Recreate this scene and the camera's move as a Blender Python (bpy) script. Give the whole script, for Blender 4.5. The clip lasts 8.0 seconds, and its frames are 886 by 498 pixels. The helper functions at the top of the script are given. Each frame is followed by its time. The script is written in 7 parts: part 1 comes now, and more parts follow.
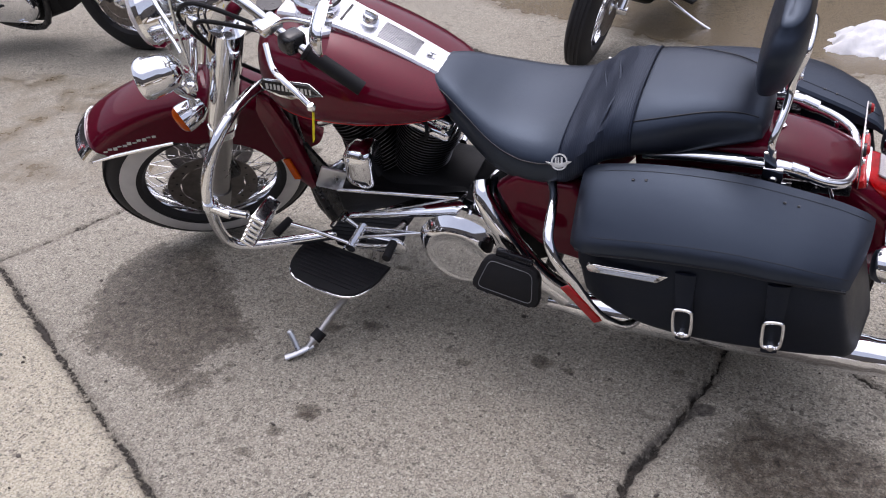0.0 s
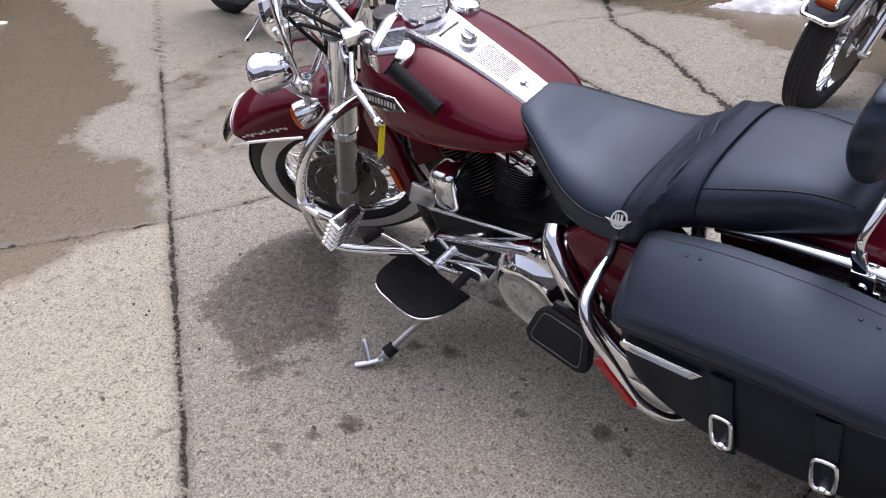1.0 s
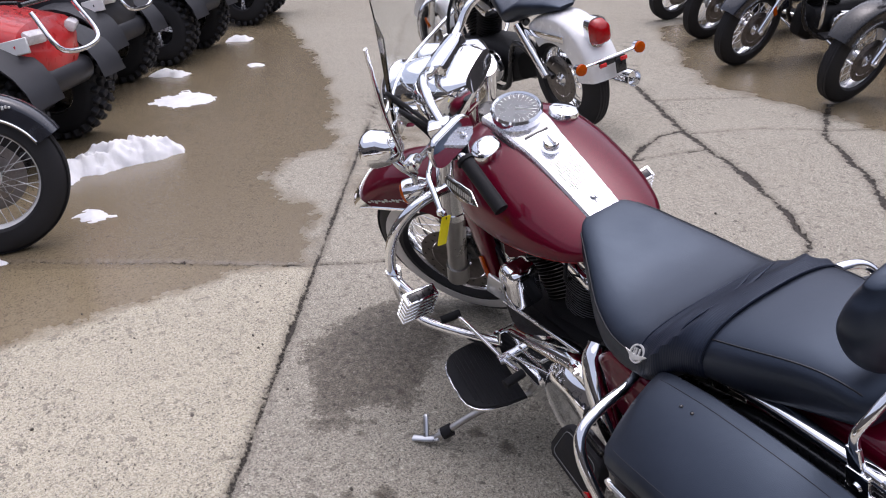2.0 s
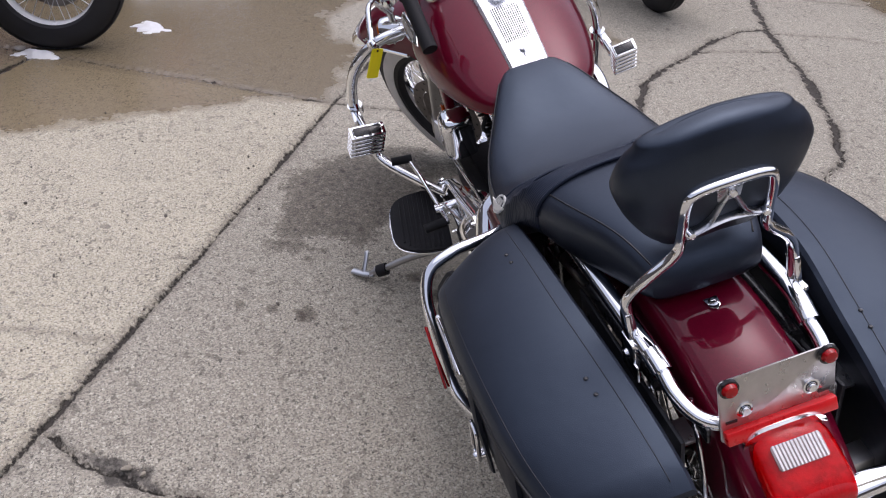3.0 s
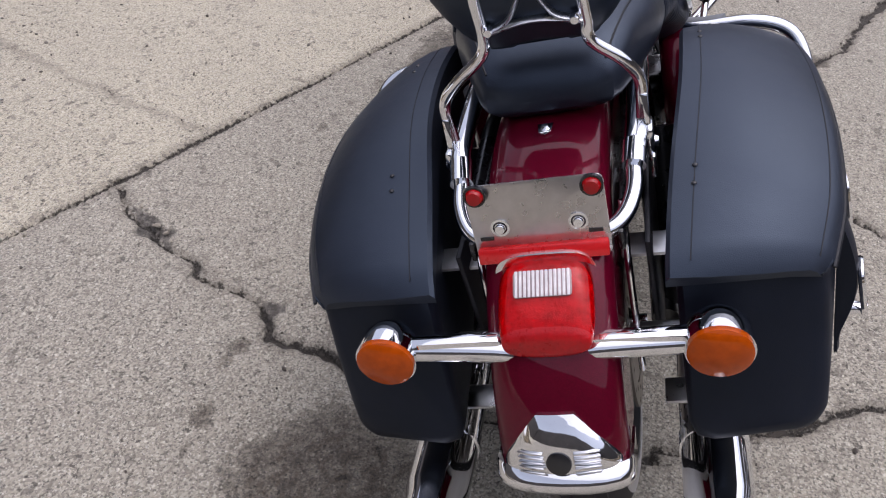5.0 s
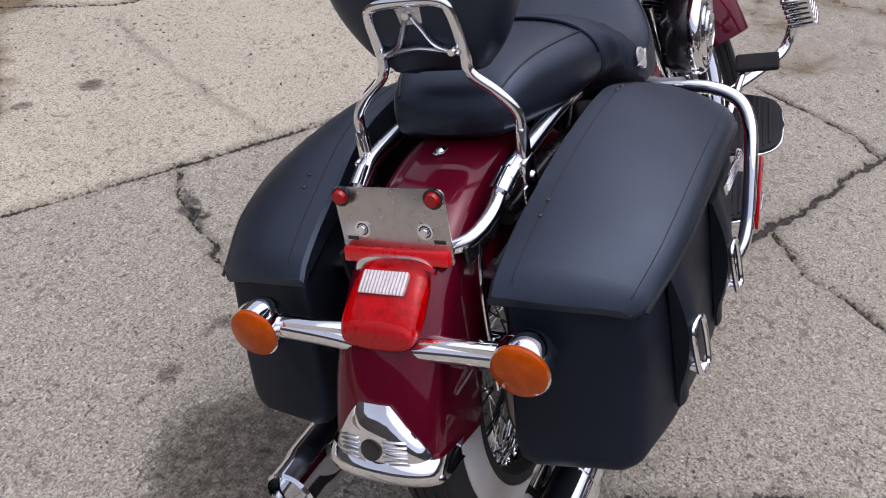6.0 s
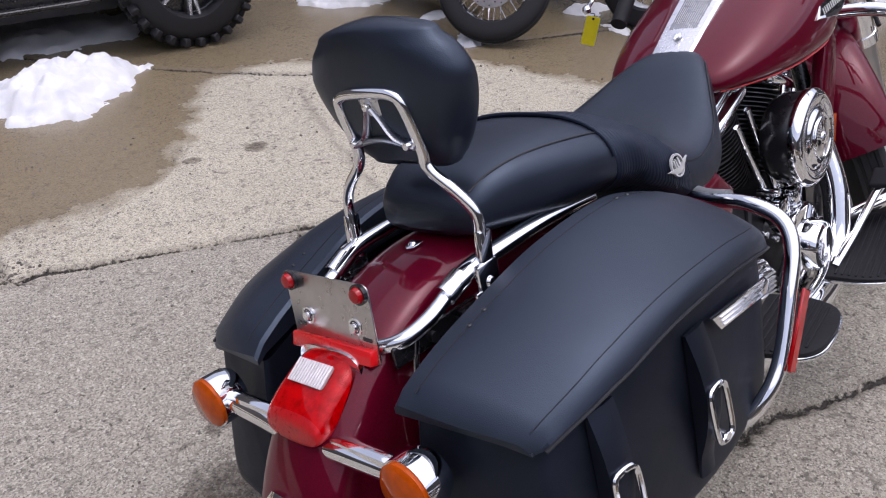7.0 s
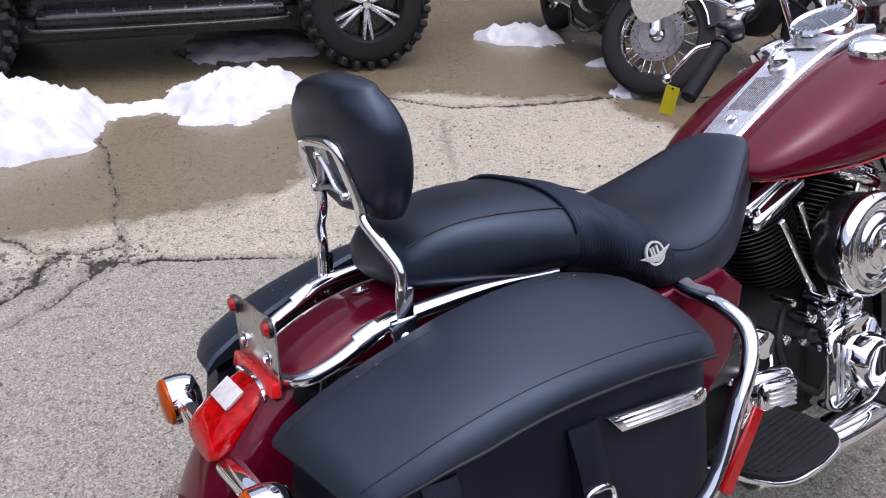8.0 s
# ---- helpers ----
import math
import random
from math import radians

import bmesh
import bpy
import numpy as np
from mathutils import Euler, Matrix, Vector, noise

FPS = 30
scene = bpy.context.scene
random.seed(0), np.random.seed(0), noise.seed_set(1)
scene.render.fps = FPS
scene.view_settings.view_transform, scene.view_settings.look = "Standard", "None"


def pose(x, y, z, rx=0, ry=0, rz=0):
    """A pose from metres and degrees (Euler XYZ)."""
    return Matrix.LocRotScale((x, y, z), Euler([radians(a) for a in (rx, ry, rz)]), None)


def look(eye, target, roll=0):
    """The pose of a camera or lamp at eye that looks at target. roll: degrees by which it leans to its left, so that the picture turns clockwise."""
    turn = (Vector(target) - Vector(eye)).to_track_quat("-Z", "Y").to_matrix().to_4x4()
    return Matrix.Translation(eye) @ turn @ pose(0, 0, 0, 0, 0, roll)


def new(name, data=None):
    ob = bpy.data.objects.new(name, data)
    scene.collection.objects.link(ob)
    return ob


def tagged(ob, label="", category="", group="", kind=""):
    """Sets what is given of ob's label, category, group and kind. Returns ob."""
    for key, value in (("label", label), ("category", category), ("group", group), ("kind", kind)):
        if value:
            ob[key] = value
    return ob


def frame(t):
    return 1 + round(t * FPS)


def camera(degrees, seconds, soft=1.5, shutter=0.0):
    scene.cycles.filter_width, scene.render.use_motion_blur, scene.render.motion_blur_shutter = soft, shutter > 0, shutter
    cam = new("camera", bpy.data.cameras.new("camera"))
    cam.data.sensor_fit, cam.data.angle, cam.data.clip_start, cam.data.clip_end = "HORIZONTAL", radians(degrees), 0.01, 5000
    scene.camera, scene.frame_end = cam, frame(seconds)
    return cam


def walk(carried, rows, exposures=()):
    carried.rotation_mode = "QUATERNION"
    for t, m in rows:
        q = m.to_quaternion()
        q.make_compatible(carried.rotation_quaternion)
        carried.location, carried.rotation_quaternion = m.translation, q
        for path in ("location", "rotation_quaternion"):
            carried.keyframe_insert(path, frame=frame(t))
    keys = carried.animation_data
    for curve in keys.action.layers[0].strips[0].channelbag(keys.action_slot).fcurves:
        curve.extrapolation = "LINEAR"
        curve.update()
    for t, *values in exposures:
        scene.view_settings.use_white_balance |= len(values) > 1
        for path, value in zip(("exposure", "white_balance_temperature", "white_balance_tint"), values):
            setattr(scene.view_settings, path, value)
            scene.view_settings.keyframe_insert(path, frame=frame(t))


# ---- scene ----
cam = camera(56.5, 8.0, soft=1.1)
PATH = [
    (0, (0.067, -1.845, 1.517), (-0.638, -0.445, 0.536), -4.9),
    (0.5, (0.191, -1.611, 1.515), (-0.716, -0.306, 0.569), -4.7),
    (1, (0.407, -1.444, 1.476), (-0.788, -0.376, 0.552), -5.4),
    (1.2, (0.45, -1.358, 1.492), (-0.863, -0.385, 0.624), -5.4),
    (2.3, (0.734, -0.968, 1.528), (-0.825, -0.345, 0.751), -0.8),
    (2.5, (0.779, -0.855, 1.497), (-0.78, -0.31, 0.662), -0.1),
    (3, (0.882, -0.671, 1.449), (-0.621, -0.256, 0.451), 2.6),
    (3.5, (0.928, -0.472, 1.403), (-0.545, -0.207, 0.315), 4.1),
    (4, (1.018, -0.286, 1.326), (-0.452, -0.172, 0.207), 4.3),
    (4.2, (1.048, -0.228, 1.326), (-0.41, -0.171, 0.189), 4.6),
    (5.3, (1.018, 0.157, 1.3), (-0.408, -0.205, 0.177), 0.2),
    (5.5, (1.031, 0.246, 1.304), (-0.395, -0.181, 0.206), 0.8),
    (6, (1.024, 0.439, 1.332), (-0.362, -0.141, 0.253), 2.9),
    (6.5, (0.848, 0.576, 1.33), (-0.458, -0.275, 0.333), 2.9),
    (7, (0.761, 0.729, 1.34), (-0.426, -0.324, 0.389), -0.6),
    (7.5, (0.66, 0.918, 1.372), (-0.376, -0.296, 0.436), -1.4),
    (8, (0.483, 0.972, 1.386), (-0.395, -0.389, 0.493), 0.8),
]
walk(cam, [(t, look(eye, target, roll)) for t, eye, target, roll in PATH], exposures=[(0, 0.52, 6180, 20), (1, 0.56, 6180, 20), (2.5, 0.49, 6130, 20), (3.2, 0.37, 6140, 20), (4, 0.36, 6150, 20), (6, 0.36, 6150, 20), (7, 0.42, 6040, 21), (8, 0.54, 5960, 21)])

# ---- world and light ----
world = bpy.data.worlds.new("overcast_sky")
scene.world = world
world.use_nodes = True
wn, wl = world.node_tree.nodes, world.node_tree.links
wn.clear()
sky = wn.new("ShaderNodeTexSky")
sky.sky_type, sky.sun_disc = "NISHITA", False
sky.sun_elevation, sky.sun_rotation = radians(76), radians(333)
sky.air_density, sky.dust_density, sky.ozone_density = 1.0, 4.0, 1.0
cloud = wn.new("ShaderNodeHueSaturation")
cloud.inputs["Saturation"].default_value = 0.42
bg = wn.new("ShaderNodeBackground")
bg.inputs["Strength"].default_value = 0.15
wout = wn.new("ShaderNodeOutputWorld")
wl.new(sky.outputs["Color"], cloud.inputs["Color"])
wl.new(cloud.outputs["Color"], bg.inputs["Color"])
wl.new(bg.outputs["Background"], wout.inputs["Surface"])

sun_data = bpy.data.lights.new("sun", "SUN")
sun_data.energy, sun_data.angle, sun_data.color = 0.9, radians(110), (1.0, 0.97, 0.93)
sun = new("sun", sun_data)
sun.matrix_world = look((-0.6, 1.2, 7.0), (0, 0, 0))
scene.view_settings.exposure = 0.0


# ---- materials ----
def material(name):
    m = bpy.data.materials.new(name)
    m.use_nodes = True
    nt = m.node_tree
    b = nt.nodes["Principled BSDF"]
    return m, nt, b


def node(nt, kind, **sets):
    n = nt.nodes.new(kind)
    for key, value in sets.items():
        n.inputs[key].default_value = value
    return n


def rgb(c):
    return (c[0], c[1], c[2], 1.0)


def noise_tex(nt, scale, detail=4.0, rough=0.55, coord="Object"):
    tc = nt.nodes.new("ShaderNodeTexCoord")
    n = node(nt, "ShaderNodeTexNoise", Scale=scale, Detail=detail, Roughness=rough)
    nt.links.new(tc.outputs[coord], n.inputs["Vector"])
    return n


def ramp(nt, source, stops):
    r = nt.nodes.new("ShaderNodeValToRGB")
    e = r.color_ramp.elements
    while len(e) < len(stops):
        e.new(0.5)
    for el, (p, c) in zip(e, stops):
        el.position = p
        el.color = rgb(c) if isinstance(c, tuple) else (c, c, c, 1.0)
    nt.links.new(source, r.inputs["Fac"])
    return r


def surface(name, color, rough=0.5, metal=0.0, vary=0.15, scale=30.0, bump=0.0, bump_scale=200.0, coat=0.0, rough_vary=0.1, spec=0.5):
    """A plain surface whose colour, roughness and relief vary at two scales."""
    m, nt, b = material(name)
    big, small = noise_tex(nt, scale * 0.15, 3.0), noise_tex(nt, scale, 6.0)
    add = node(nt, "ShaderNodeMath")
    add.operation = "ADD"
    nt.links.new(big.outputs["Fac"], add.inputs[0])
    nt.links.new(small.outputs["Fac"], add.inputs[1])
    lo, hi = tuple(c * (1 - vary) for c in color), tuple(min(1.0, c * (1 + vary)) for c in color)
    half = node(nt, "ShaderNodeMath")
    half.operation = "MULTIPLY"
    half.inputs[1].default_value = 0.5
    nt.links.new(add.outputs[0], half.inputs[0])
    col = ramp(nt, half.outputs[0], [(0.35, lo), (0.65, hi)])
    nt.links.new(col.outputs["Color"], b.inputs["Base Color"])
    rr = node(nt, "ShaderNodeMapRange")
    rr.inputs["To Min"].default_value, rr.inputs["To Max"].default_value = max(0.02, rough - rough_vary), min(1.0, rough + rough_vary)
    rr.inputs["From Min"].default_value, rr.inputs["From Max"].default_value = 0.3, 0.7
    nt.links.new(half.outputs[0], rr.inputs["Value"])
    nt.links.new(rr.outputs["Result"], b.inputs["Roughness"])
    b.inputs["Metallic"].default_value = metal
    b.inputs["Coat Weight"].default_value = coat
    b.inputs["Coat Roughness"].default_value = 0.04
    b.inputs["Specular IOR Level"].default_value = spec
    if bump:
        bn = noise_tex(nt, bump_scale, 3.0)
        bp = node(nt, "ShaderNodeBump", Strength=bump, Distance=0.002)
        nt.links.new(bn.outputs["Fac"], bp.inputs["Height"])
        nt.links.new(bp.outputs["Normal"], b.inputs["Normal"])
    return m


def leather(name, smooth, worn, spec):
    """Black grained leather: fine cells, slight scuffing in the gloss (roughness from smooth to worn)."""
    m, nt, b = material(name)
    tc = nt.nodes.new("ShaderNodeTexCoord")
    v = node(nt, "ShaderNodeTexVoronoi", Scale=420.0)
    v.feature = "DISTANCE_TO_EDGE"
    nt.links.new(tc.outputs["Object"], v.inputs["Vector"])
    dust = noise_tex(nt, 7.0, 5.0)
    col = ramp(nt, dust.outputs["Fac"], [(0.32, (0.0040, 0.0046, 0.0085)), (0.7, (0.0100, 0.0115, 0.0195))])
    nt.links.new(col.outputs["Color"], b.inputs["Base Color"])
    b.inputs["Specular IOR Level"].default_value = spec
    b.inputs["Specular Tint"].default_value = (0.60, 0.76, 1.0, 1.0)
    rr = ramp(nt, dust.outputs["Fac"], [(0.3, smooth), (0.7, worn)])
    nt.links.new(rr.outputs["Color"], b.inputs["Roughness"])
    soft = noise_tex(nt, 22.0, 2.0)
    mix = node(nt, "ShaderNodeMath")
    mix.operation = "MULTIPLY_ADD"
    mix.inputs[1].default_value = 0.25
    nt.links.new(v.outputs["Distance"], mix.inputs[0])
    nt.links.new(soft.outputs["Fac"], mix.inputs[2])
    bp = node(nt, "ShaderNodeBump", Strength=0.35, Distance=0.0025)
    nt.links.new(mix.outputs[0], bp.inputs["Height"])
    nt.links.new(bp.outputs["Normal"], b.inputs["Normal"])
    return m


def stretch_cloth():
    """Black elastic cloth with fine ribs."""
    m, nt, b = material("black_stretch_cloth")
    tc = nt.nodes.new("ShaderNodeTexCoord")
    w = node(nt, "ShaderNodeTexWave", Scale=62.0, Distortion=0.4)
    nt.links.new(tc.outputs["Object"], w.inputs["Vector"])
    col = ramp(nt, w.outputs["Fac"], [(0.2, (0.0042, 0.0055, 0.0125)), (0.9, (0.0085, 0.0105, 0.0215))])
    nt.links.new(col.outputs["Color"], b.inputs["Base Color"])
    b.inputs["Roughness"].default_value = 0.52
    b.inputs["Specular Tint"].default_value = (0.60, 0.76, 1.0, 1.0)
    bp = node(nt, "ShaderNodeBump", Strength=0.3, Distance=0.0015)
    nt.links.new(w.outputs["Fac"], bp.inputs["Height"])
    nt.links.new(bp.outputs["Normal"], b.inputs["Normal"])
    return m


def paint(name, color, deep):
    """Metallic paint under clear lacquer, with dust in it."""
    m, nt, b = material(name)
    fl = noise_tex(nt, 900.0, 1.0)
    dust = noise_tex(nt, 9.0, 4.0)
    c1 = ramp(nt, fl.outputs["Fac"], [(0.3, deep), (0.75, color)])
    nt.links.new(c1.outputs["Color"], b.inputs["Base Color"])
    r = ramp(nt, dust.outputs["Fac"], [(0.3, 0.30), (0.7, 0.42)])
    nt.links.new(r.outputs["Color"], b.inputs["Roughness"])
    b.inputs["Metallic"].default_value = 0.22
    b.inputs["Specular IOR Level"].default_value = 0.03
    b.inputs["Coat Weight"].default_value = 0.72
    b.inputs["Coat IOR"].default_value = 1.45
    cr = ramp(nt, dust.outputs["Fac"], [(0.3, 0.012), (0.75, 0.035)])
    nt.links.new(cr.outputs["Color"], b.inputs["Coat Roughness"])
    return m


def lens(name, color, through_light=0.0, coat=0.25, spec=0.35):
    m, nt, b = material(name)
    n = noise_tex(nt, 60.0, 2.0)
    c = ramp(nt, n.outputs["Fac"], [(0.3, tuple(x * 0.75 for x in color)), (0.7, color)])
    nt.links.new(c.outputs["Color"], b.inputs["Base Color"])
    b.inputs["Roughness"].default_value = 0.05
    b.inputs["Transmission Weight"].default_value = through_light
    b.inputs["Specular IOR Level"].default_value = spec
    b.inputs["Coat Weight"].default_value = coat
    return m


def clear_glass():
    m, nt, b = material("clear_acrylic")
    b.inputs["Base Color"].default_value = (0.93, 0.95, 0.96, 1)
    b.inputs["Transmission Weight"].default_value = 1.0
    b.inputs["IOR"].default_value = 1.06
    sm = noise_tex(nt, 40.0, 3.0)
    r = ramp(nt, sm.outputs["Fac"], [(0.3, 0.02), (0.7, 0.07)])
    nt.links.new(r.outputs["Color"], b.inputs["Roughness"])
    return m


CHROME = surface("chrome", (0.86, 0.87, 0.89), 0.06, 1.0, 0.05, 25.0, rough_vary=0.045)
SATIN = surface("satin_aluminium", (0.62, 0.63, 0.65), 0.3, 1.0, 0.1, 40.0)
FLUTE = surface("dull_grey_flute", (0.10, 0.10, 0.11), 0.55, 0.0, 0.1, 60.0)
CONSOLE = surface("bright_console_metal", (0.80, 0.80, 0.83), 0.28, 0.8, 0.04, 50.0)
STEEL = surface("brushed_plate_steel", (0.55, 0.53, 0.52), 0.3, 1.0, 0.12, 60.0)
FORKGREY = surface("cast_fork_leg", (0.42, 0.41, 0.4), 0.32, 0.9, 0.1, 30.0)
DISCSTEEL = surface("brake_disc_steel", (0.24, 0.22, 0.21), 0.36, 1.0, 0.25, 60.0)
MAROON = paint("maroon_paint", (0.150, 0.003, 0.020), (0.068, 0.0012, 0.009))
PINSTRIPE = surface("red_pinstripe", (0.62, 0.015, 0.02), 0.3, 0.0, 0.1)
# Lid and bag are lit and shaded copies of one leather, by their gloss.
LIDLEATHER = leather("lit_lid_leather", 0.40, 0.58, 0.84)
LEATHER = leather("black_leather", 0.33, 0.48, 0.80)
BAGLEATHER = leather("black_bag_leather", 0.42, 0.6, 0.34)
CLOTH = stretch_cloth()
PIPING = surface("leather_seam", (0.004, 0.005, 0.009), 0.5, 0, 0.2, 60.0)
BLACK = surface("black_enamel", (0.010, 0.010, 0.012), 0.28, 0.0, 0.3, 40.0, coat=0.3)
ENGINE = surface("black_wrinkle_engine", (0.006, 0.006, 0.007), 0.55, 0.0, 0.35, 50.0, 0.3, 500.0, spec=0.25)
GREYRUBBER = surface("worn_grey_rubber", (0.16, 0.17, 0.18), 0.6, 0.0, 0.15, 40.0)
FINEDGE = surface("machined_fin_edge", (0.13, 0.13, 0.14), 0.42, 0.9, 0.2, 60.0)
RUBBER = surface("black_rubber", (0.009, 0.009, 0.011), 0.66, 0.0, 0.3, 60.0, 0.25, 300.0, spec=0.28)
TYRE = surface("tyre_rubber", (0.010, 0.010, 0.0125), 0.7, 0.0, 0.35, 24.0, 0.25, 200.0)
WHITEWALL = surface("whitewall_rubber", (0.62, 0.61, 0.6), 0.55, 0.0, 0.12, 18.0)
AMBER = lens("amber_lens", (0.50, 0.075, 0.0008), 0.0, 0.12, 0.2)
RED = lens("red_lens", (0.40, 0.002, 0.004))
TAILRED = lens("red_tail_lens", (0.92, 0.004, 0.014), 1.0, 0.5, 0.5)
TAILRED.node_tree.nodes["Principled BSDF"].inputs["IOR"].default_value = 1.08
TAILCORE = surface("red_lamp_inside", (0.44, 0.001, 0.004), 0.3, 0.0, 0.25, 120.0, 0.3, 260.0)
REDTAPE = surface("red_reflector", (0.66, 0.008, 0.010), 0.3, 0.0, 0.1, 80.0, coat=0.5)
CLEARBASE = surface("clear_lens_back", (0.34, 0.25, 0.25), 0.2, 0.0, 0.2, 90.0, coat=0.4)
CLEARLENS = surface("ribbed_clear_lens", (0.75, 0.72, 0.72), 0.15, 0.0, 0.15, 90.0, coat=0.6)
YELLOW = surface("yellow_tag_plastic", (0.95, 0.80, 0.012), 0.45, 0.0, 0.05, 60.0)
GLASS = clear_glass()
DIAL = surface("dark_dial", (0.06, 0.06, 0.07), 0.3, 0.0, 0.15, 40.0, coat=0.8)
MIRROR = surface("mirror_glass", (0.85, 0.86, 0.88), 0.03, 1.0, 0.02, 10.0, rough_vary=0.01)
# Paint of the white cruiser; on rims it stands for glare on chrome.
WHITE = surface("white_paint_and_rim_glare", (0.8, 0.8, 0.8), 0.25, 0.0, 0.05, 20.0, coat=0.6)
REDPAINT = surface("red_quad_plastic", (0.5, 0.02, 0.02), 0.3, 0.0, 0.15, 20.0, coat=0.4)
NAVY = surface("dark_blue_black_paint", (0.016, 0.018, 0.026), 0.2, 0.1, 0.2, 20.0, coat=0.7)
DARKPLASTIC = surface("dark_plastic", (0.021, 0.022, 0.027), 0.45, 0.0, 0.3, 30.0, 0.15, 200.0, spec=0.4)
LETTER = surface("pale_lettering", (0.7, 0.7, 0.68), 0.35, 0.4, 0.05, 40.0)


def snow_material():
    m, nt, b = material("old_snow")
    n = noise_tex(nt, 9.0, 6.0)
    c = ramp(nt, n.outputs["Fac"], [(0.25, (0.60, 0.61, 0.63)), (0.6, (0.74, 0.742, 0.75))])
    nt.links.new(c.outputs["Color"], b.inputs["Base Color"])
    b.inputs["Roughness"].default_value = 0.65
    b.inputs["Subsurface Weight"].default_value = 0.1
    b.inputs["Subsurface Radius"].default_value = (0.02, 0.02, 0.03)
    g = noise_tex(nt, 160.0, 5.0)
    bp = node(nt, "ShaderNodeBump", Strength=0.6, Distance=0.006)
    nt.links.new(g.outputs["Fac"], bp.inputs["Height"])
    nt.links.new(bp.outputs["Normal"], b.inputs["Normal"])
    return m


SNOW = snow_material()
RUBBLE = surface("broken_concrete", (0.24, 0.215, 0.17), 0.9, 0.0, 0.45, 40.0, 0.4, 200.0)


def concrete_material():
    """Worn exposed-aggregate concrete. The sheet carries how far each place lies from a crack, a wet patch, an oil stain and which slab it is."""
    m, nt, b = material("worn_concrete")
    L = nt.links.new
    tc = nt.nodes.new("ShaderNodeTexCoord")

    def attr(name):
        a = nt.nodes.new("ShaderNodeAttribute")
        a.attribute_name = name
        return a.outputs["Fac"]

    def math(op, a, bb, c=None):
        n = nt.nodes.new("ShaderNodeMath")
        n.operation = op
        for i, v in enumerate((a, bb, c)):
            if v is None:
                continue
            if isinstance(v, (int, float)):
                n.inputs[i].default_value = v
            else:
                L(v, n.inputs[i])
        return n.outputs[0]

    def smooth(v, lo, hi):
        r = node(nt, "ShaderNodeMapRange")
        r.interpolation_type = "SMOOTHSTEP"
        r.inputs["From Min"].default_value, r.inputs["From Max"].default_value = lo, hi
        L(v, r.inputs["Value"])
        return r.outputs["Result"]

    def mix(fac, a, c, kind="MIX"):
        n = nt.nodes.new("ShaderNodeMix")
        n.data_type, n.blend_type = "RGBA", kind
        for sock, v in ((n.inputs["Factor"], fac), (n.inputs["A"], a), (n.inputs["B"], c)):
            if isinstance(v, tuple):
                sock.default_value = rgb(v)
            elif isinstance(v, (int, float)):
                sock.default_value = v
            else:
                L(v, sock)
        return n.outputs["Result"]

    def tex(scale, detail=4.0, rough=0.6):
        n = node(nt, "ShaderNodeTexNoise", Scale=scale, Detail=detail, Roughness=rough)
        L(tc.outputs["Object"], n.inputs["Vector"])
        return n.outputs["Fac"]

    stones = node(nt, "ShaderNodeTexVoronoi", Scale=95.0)
    L(tc.outputs["Object"], stones.inputs["Vector"])
    fine = node(nt, "ShaderNodeTexVoronoi", Scale=240.0)
    L(tc.outputs["Object"], fine.inputs["Vector"])
    sep = nt.nodes.new("ShaderNodeSeparateColor")
    L(stones.outputs["Color"], sep.inputs["Color"])
    sep2 = nt.nodes.new("ShaderNodeSeparateColor")
    L(fine.outputs["Color"], sep2.inputs["Color"])
    large, mid, small = tex(0.9, 5.0), tex(6.0, 6.0), tex(60.0, 5.0, 0.7)
    slab = attr("slab")
    base = mix(slab, (0.262, 0.241, 0.202), (0.53, 0.478, 0.36))
    base = mix(math("MULTIPLY", smooth(large, 0.35, 0.7), 0.35), base, (0.255, 0.222, 0.175))
    base = mix(math("MULTIPLY", smooth(mid, 0.4, 0.75), 0.3), base, (0.36, 0.325, 0.26))
    stone = ramp(nt, sep.outputs["Red"], [(0.0, (0.12, 0.11, 0.10)), (0.3, (0.27, 0.24, 0.21)), (0.7, (0.40, 0.355, 0.285)), (1.0, (0.66, 0.615, 0.53))]).outputs["Color"]
    shown = math("MULTIPLY", smooth(stones.outputs["Distance"], 0.55, 0.35), math("GREATER_THAN", sep.outputs["Green"], 0.45))
    base = mix(math("MULTIPLY", shown, 0.78), base, stone)
    grit = ramp(nt, sep2.outputs["Blue"], [(0.0, (0.1, 0.09, 0.08)), (0.45, (0.36, 0.318, 0.255)), (1.0, (0.64, 0.59, 0.50))]).outputs["Color"]
    base = mix(0.44, base, grit)
    specks = math("MULTIPLY", smooth(tex(140.0, 2.0), 0.58, 0.66), 0.85)
    base = mix(specks, base, (0.1, 0.09, 0.08))
    base = mix(math("MULTIPLY", smooth(tex(150.0, 2.0), 0.62, 0.70), 0.65), base, (0.68, 0.64, 0.58))
    flakes = math("MULTIPLY", smooth(tex(26.0, 3.0, 0.5), 0.585, 0.63), smooth(tex(3.1, 4.0), 0.42, 0.58))
    base = mix(math("MULTIPLY", flakes, 0.5), base, (0.105, 0.092, 0.078))
    blot = math("MULTIPLY", smooth(tex(9.0, 8.0, 0.72), 0.58, 0.70), math("MULTIPLY_ADD", slab, -0.25, 0.42))
    base = mix(blot, base, (0.10, 0.09, 0.078))
    pits = math("MAXIMUM", math("MULTIPLY", smooth(tex(62.0, 5.0), 0.60, 0.65), smooth(mid, 0.36, 0.56)), math("MULTIPLY", smooth(tex(34.0, 4.0, 0.55), 0.625, 0.66), smooth(tex(4.3, 3.0), 0.45, 0.6)))
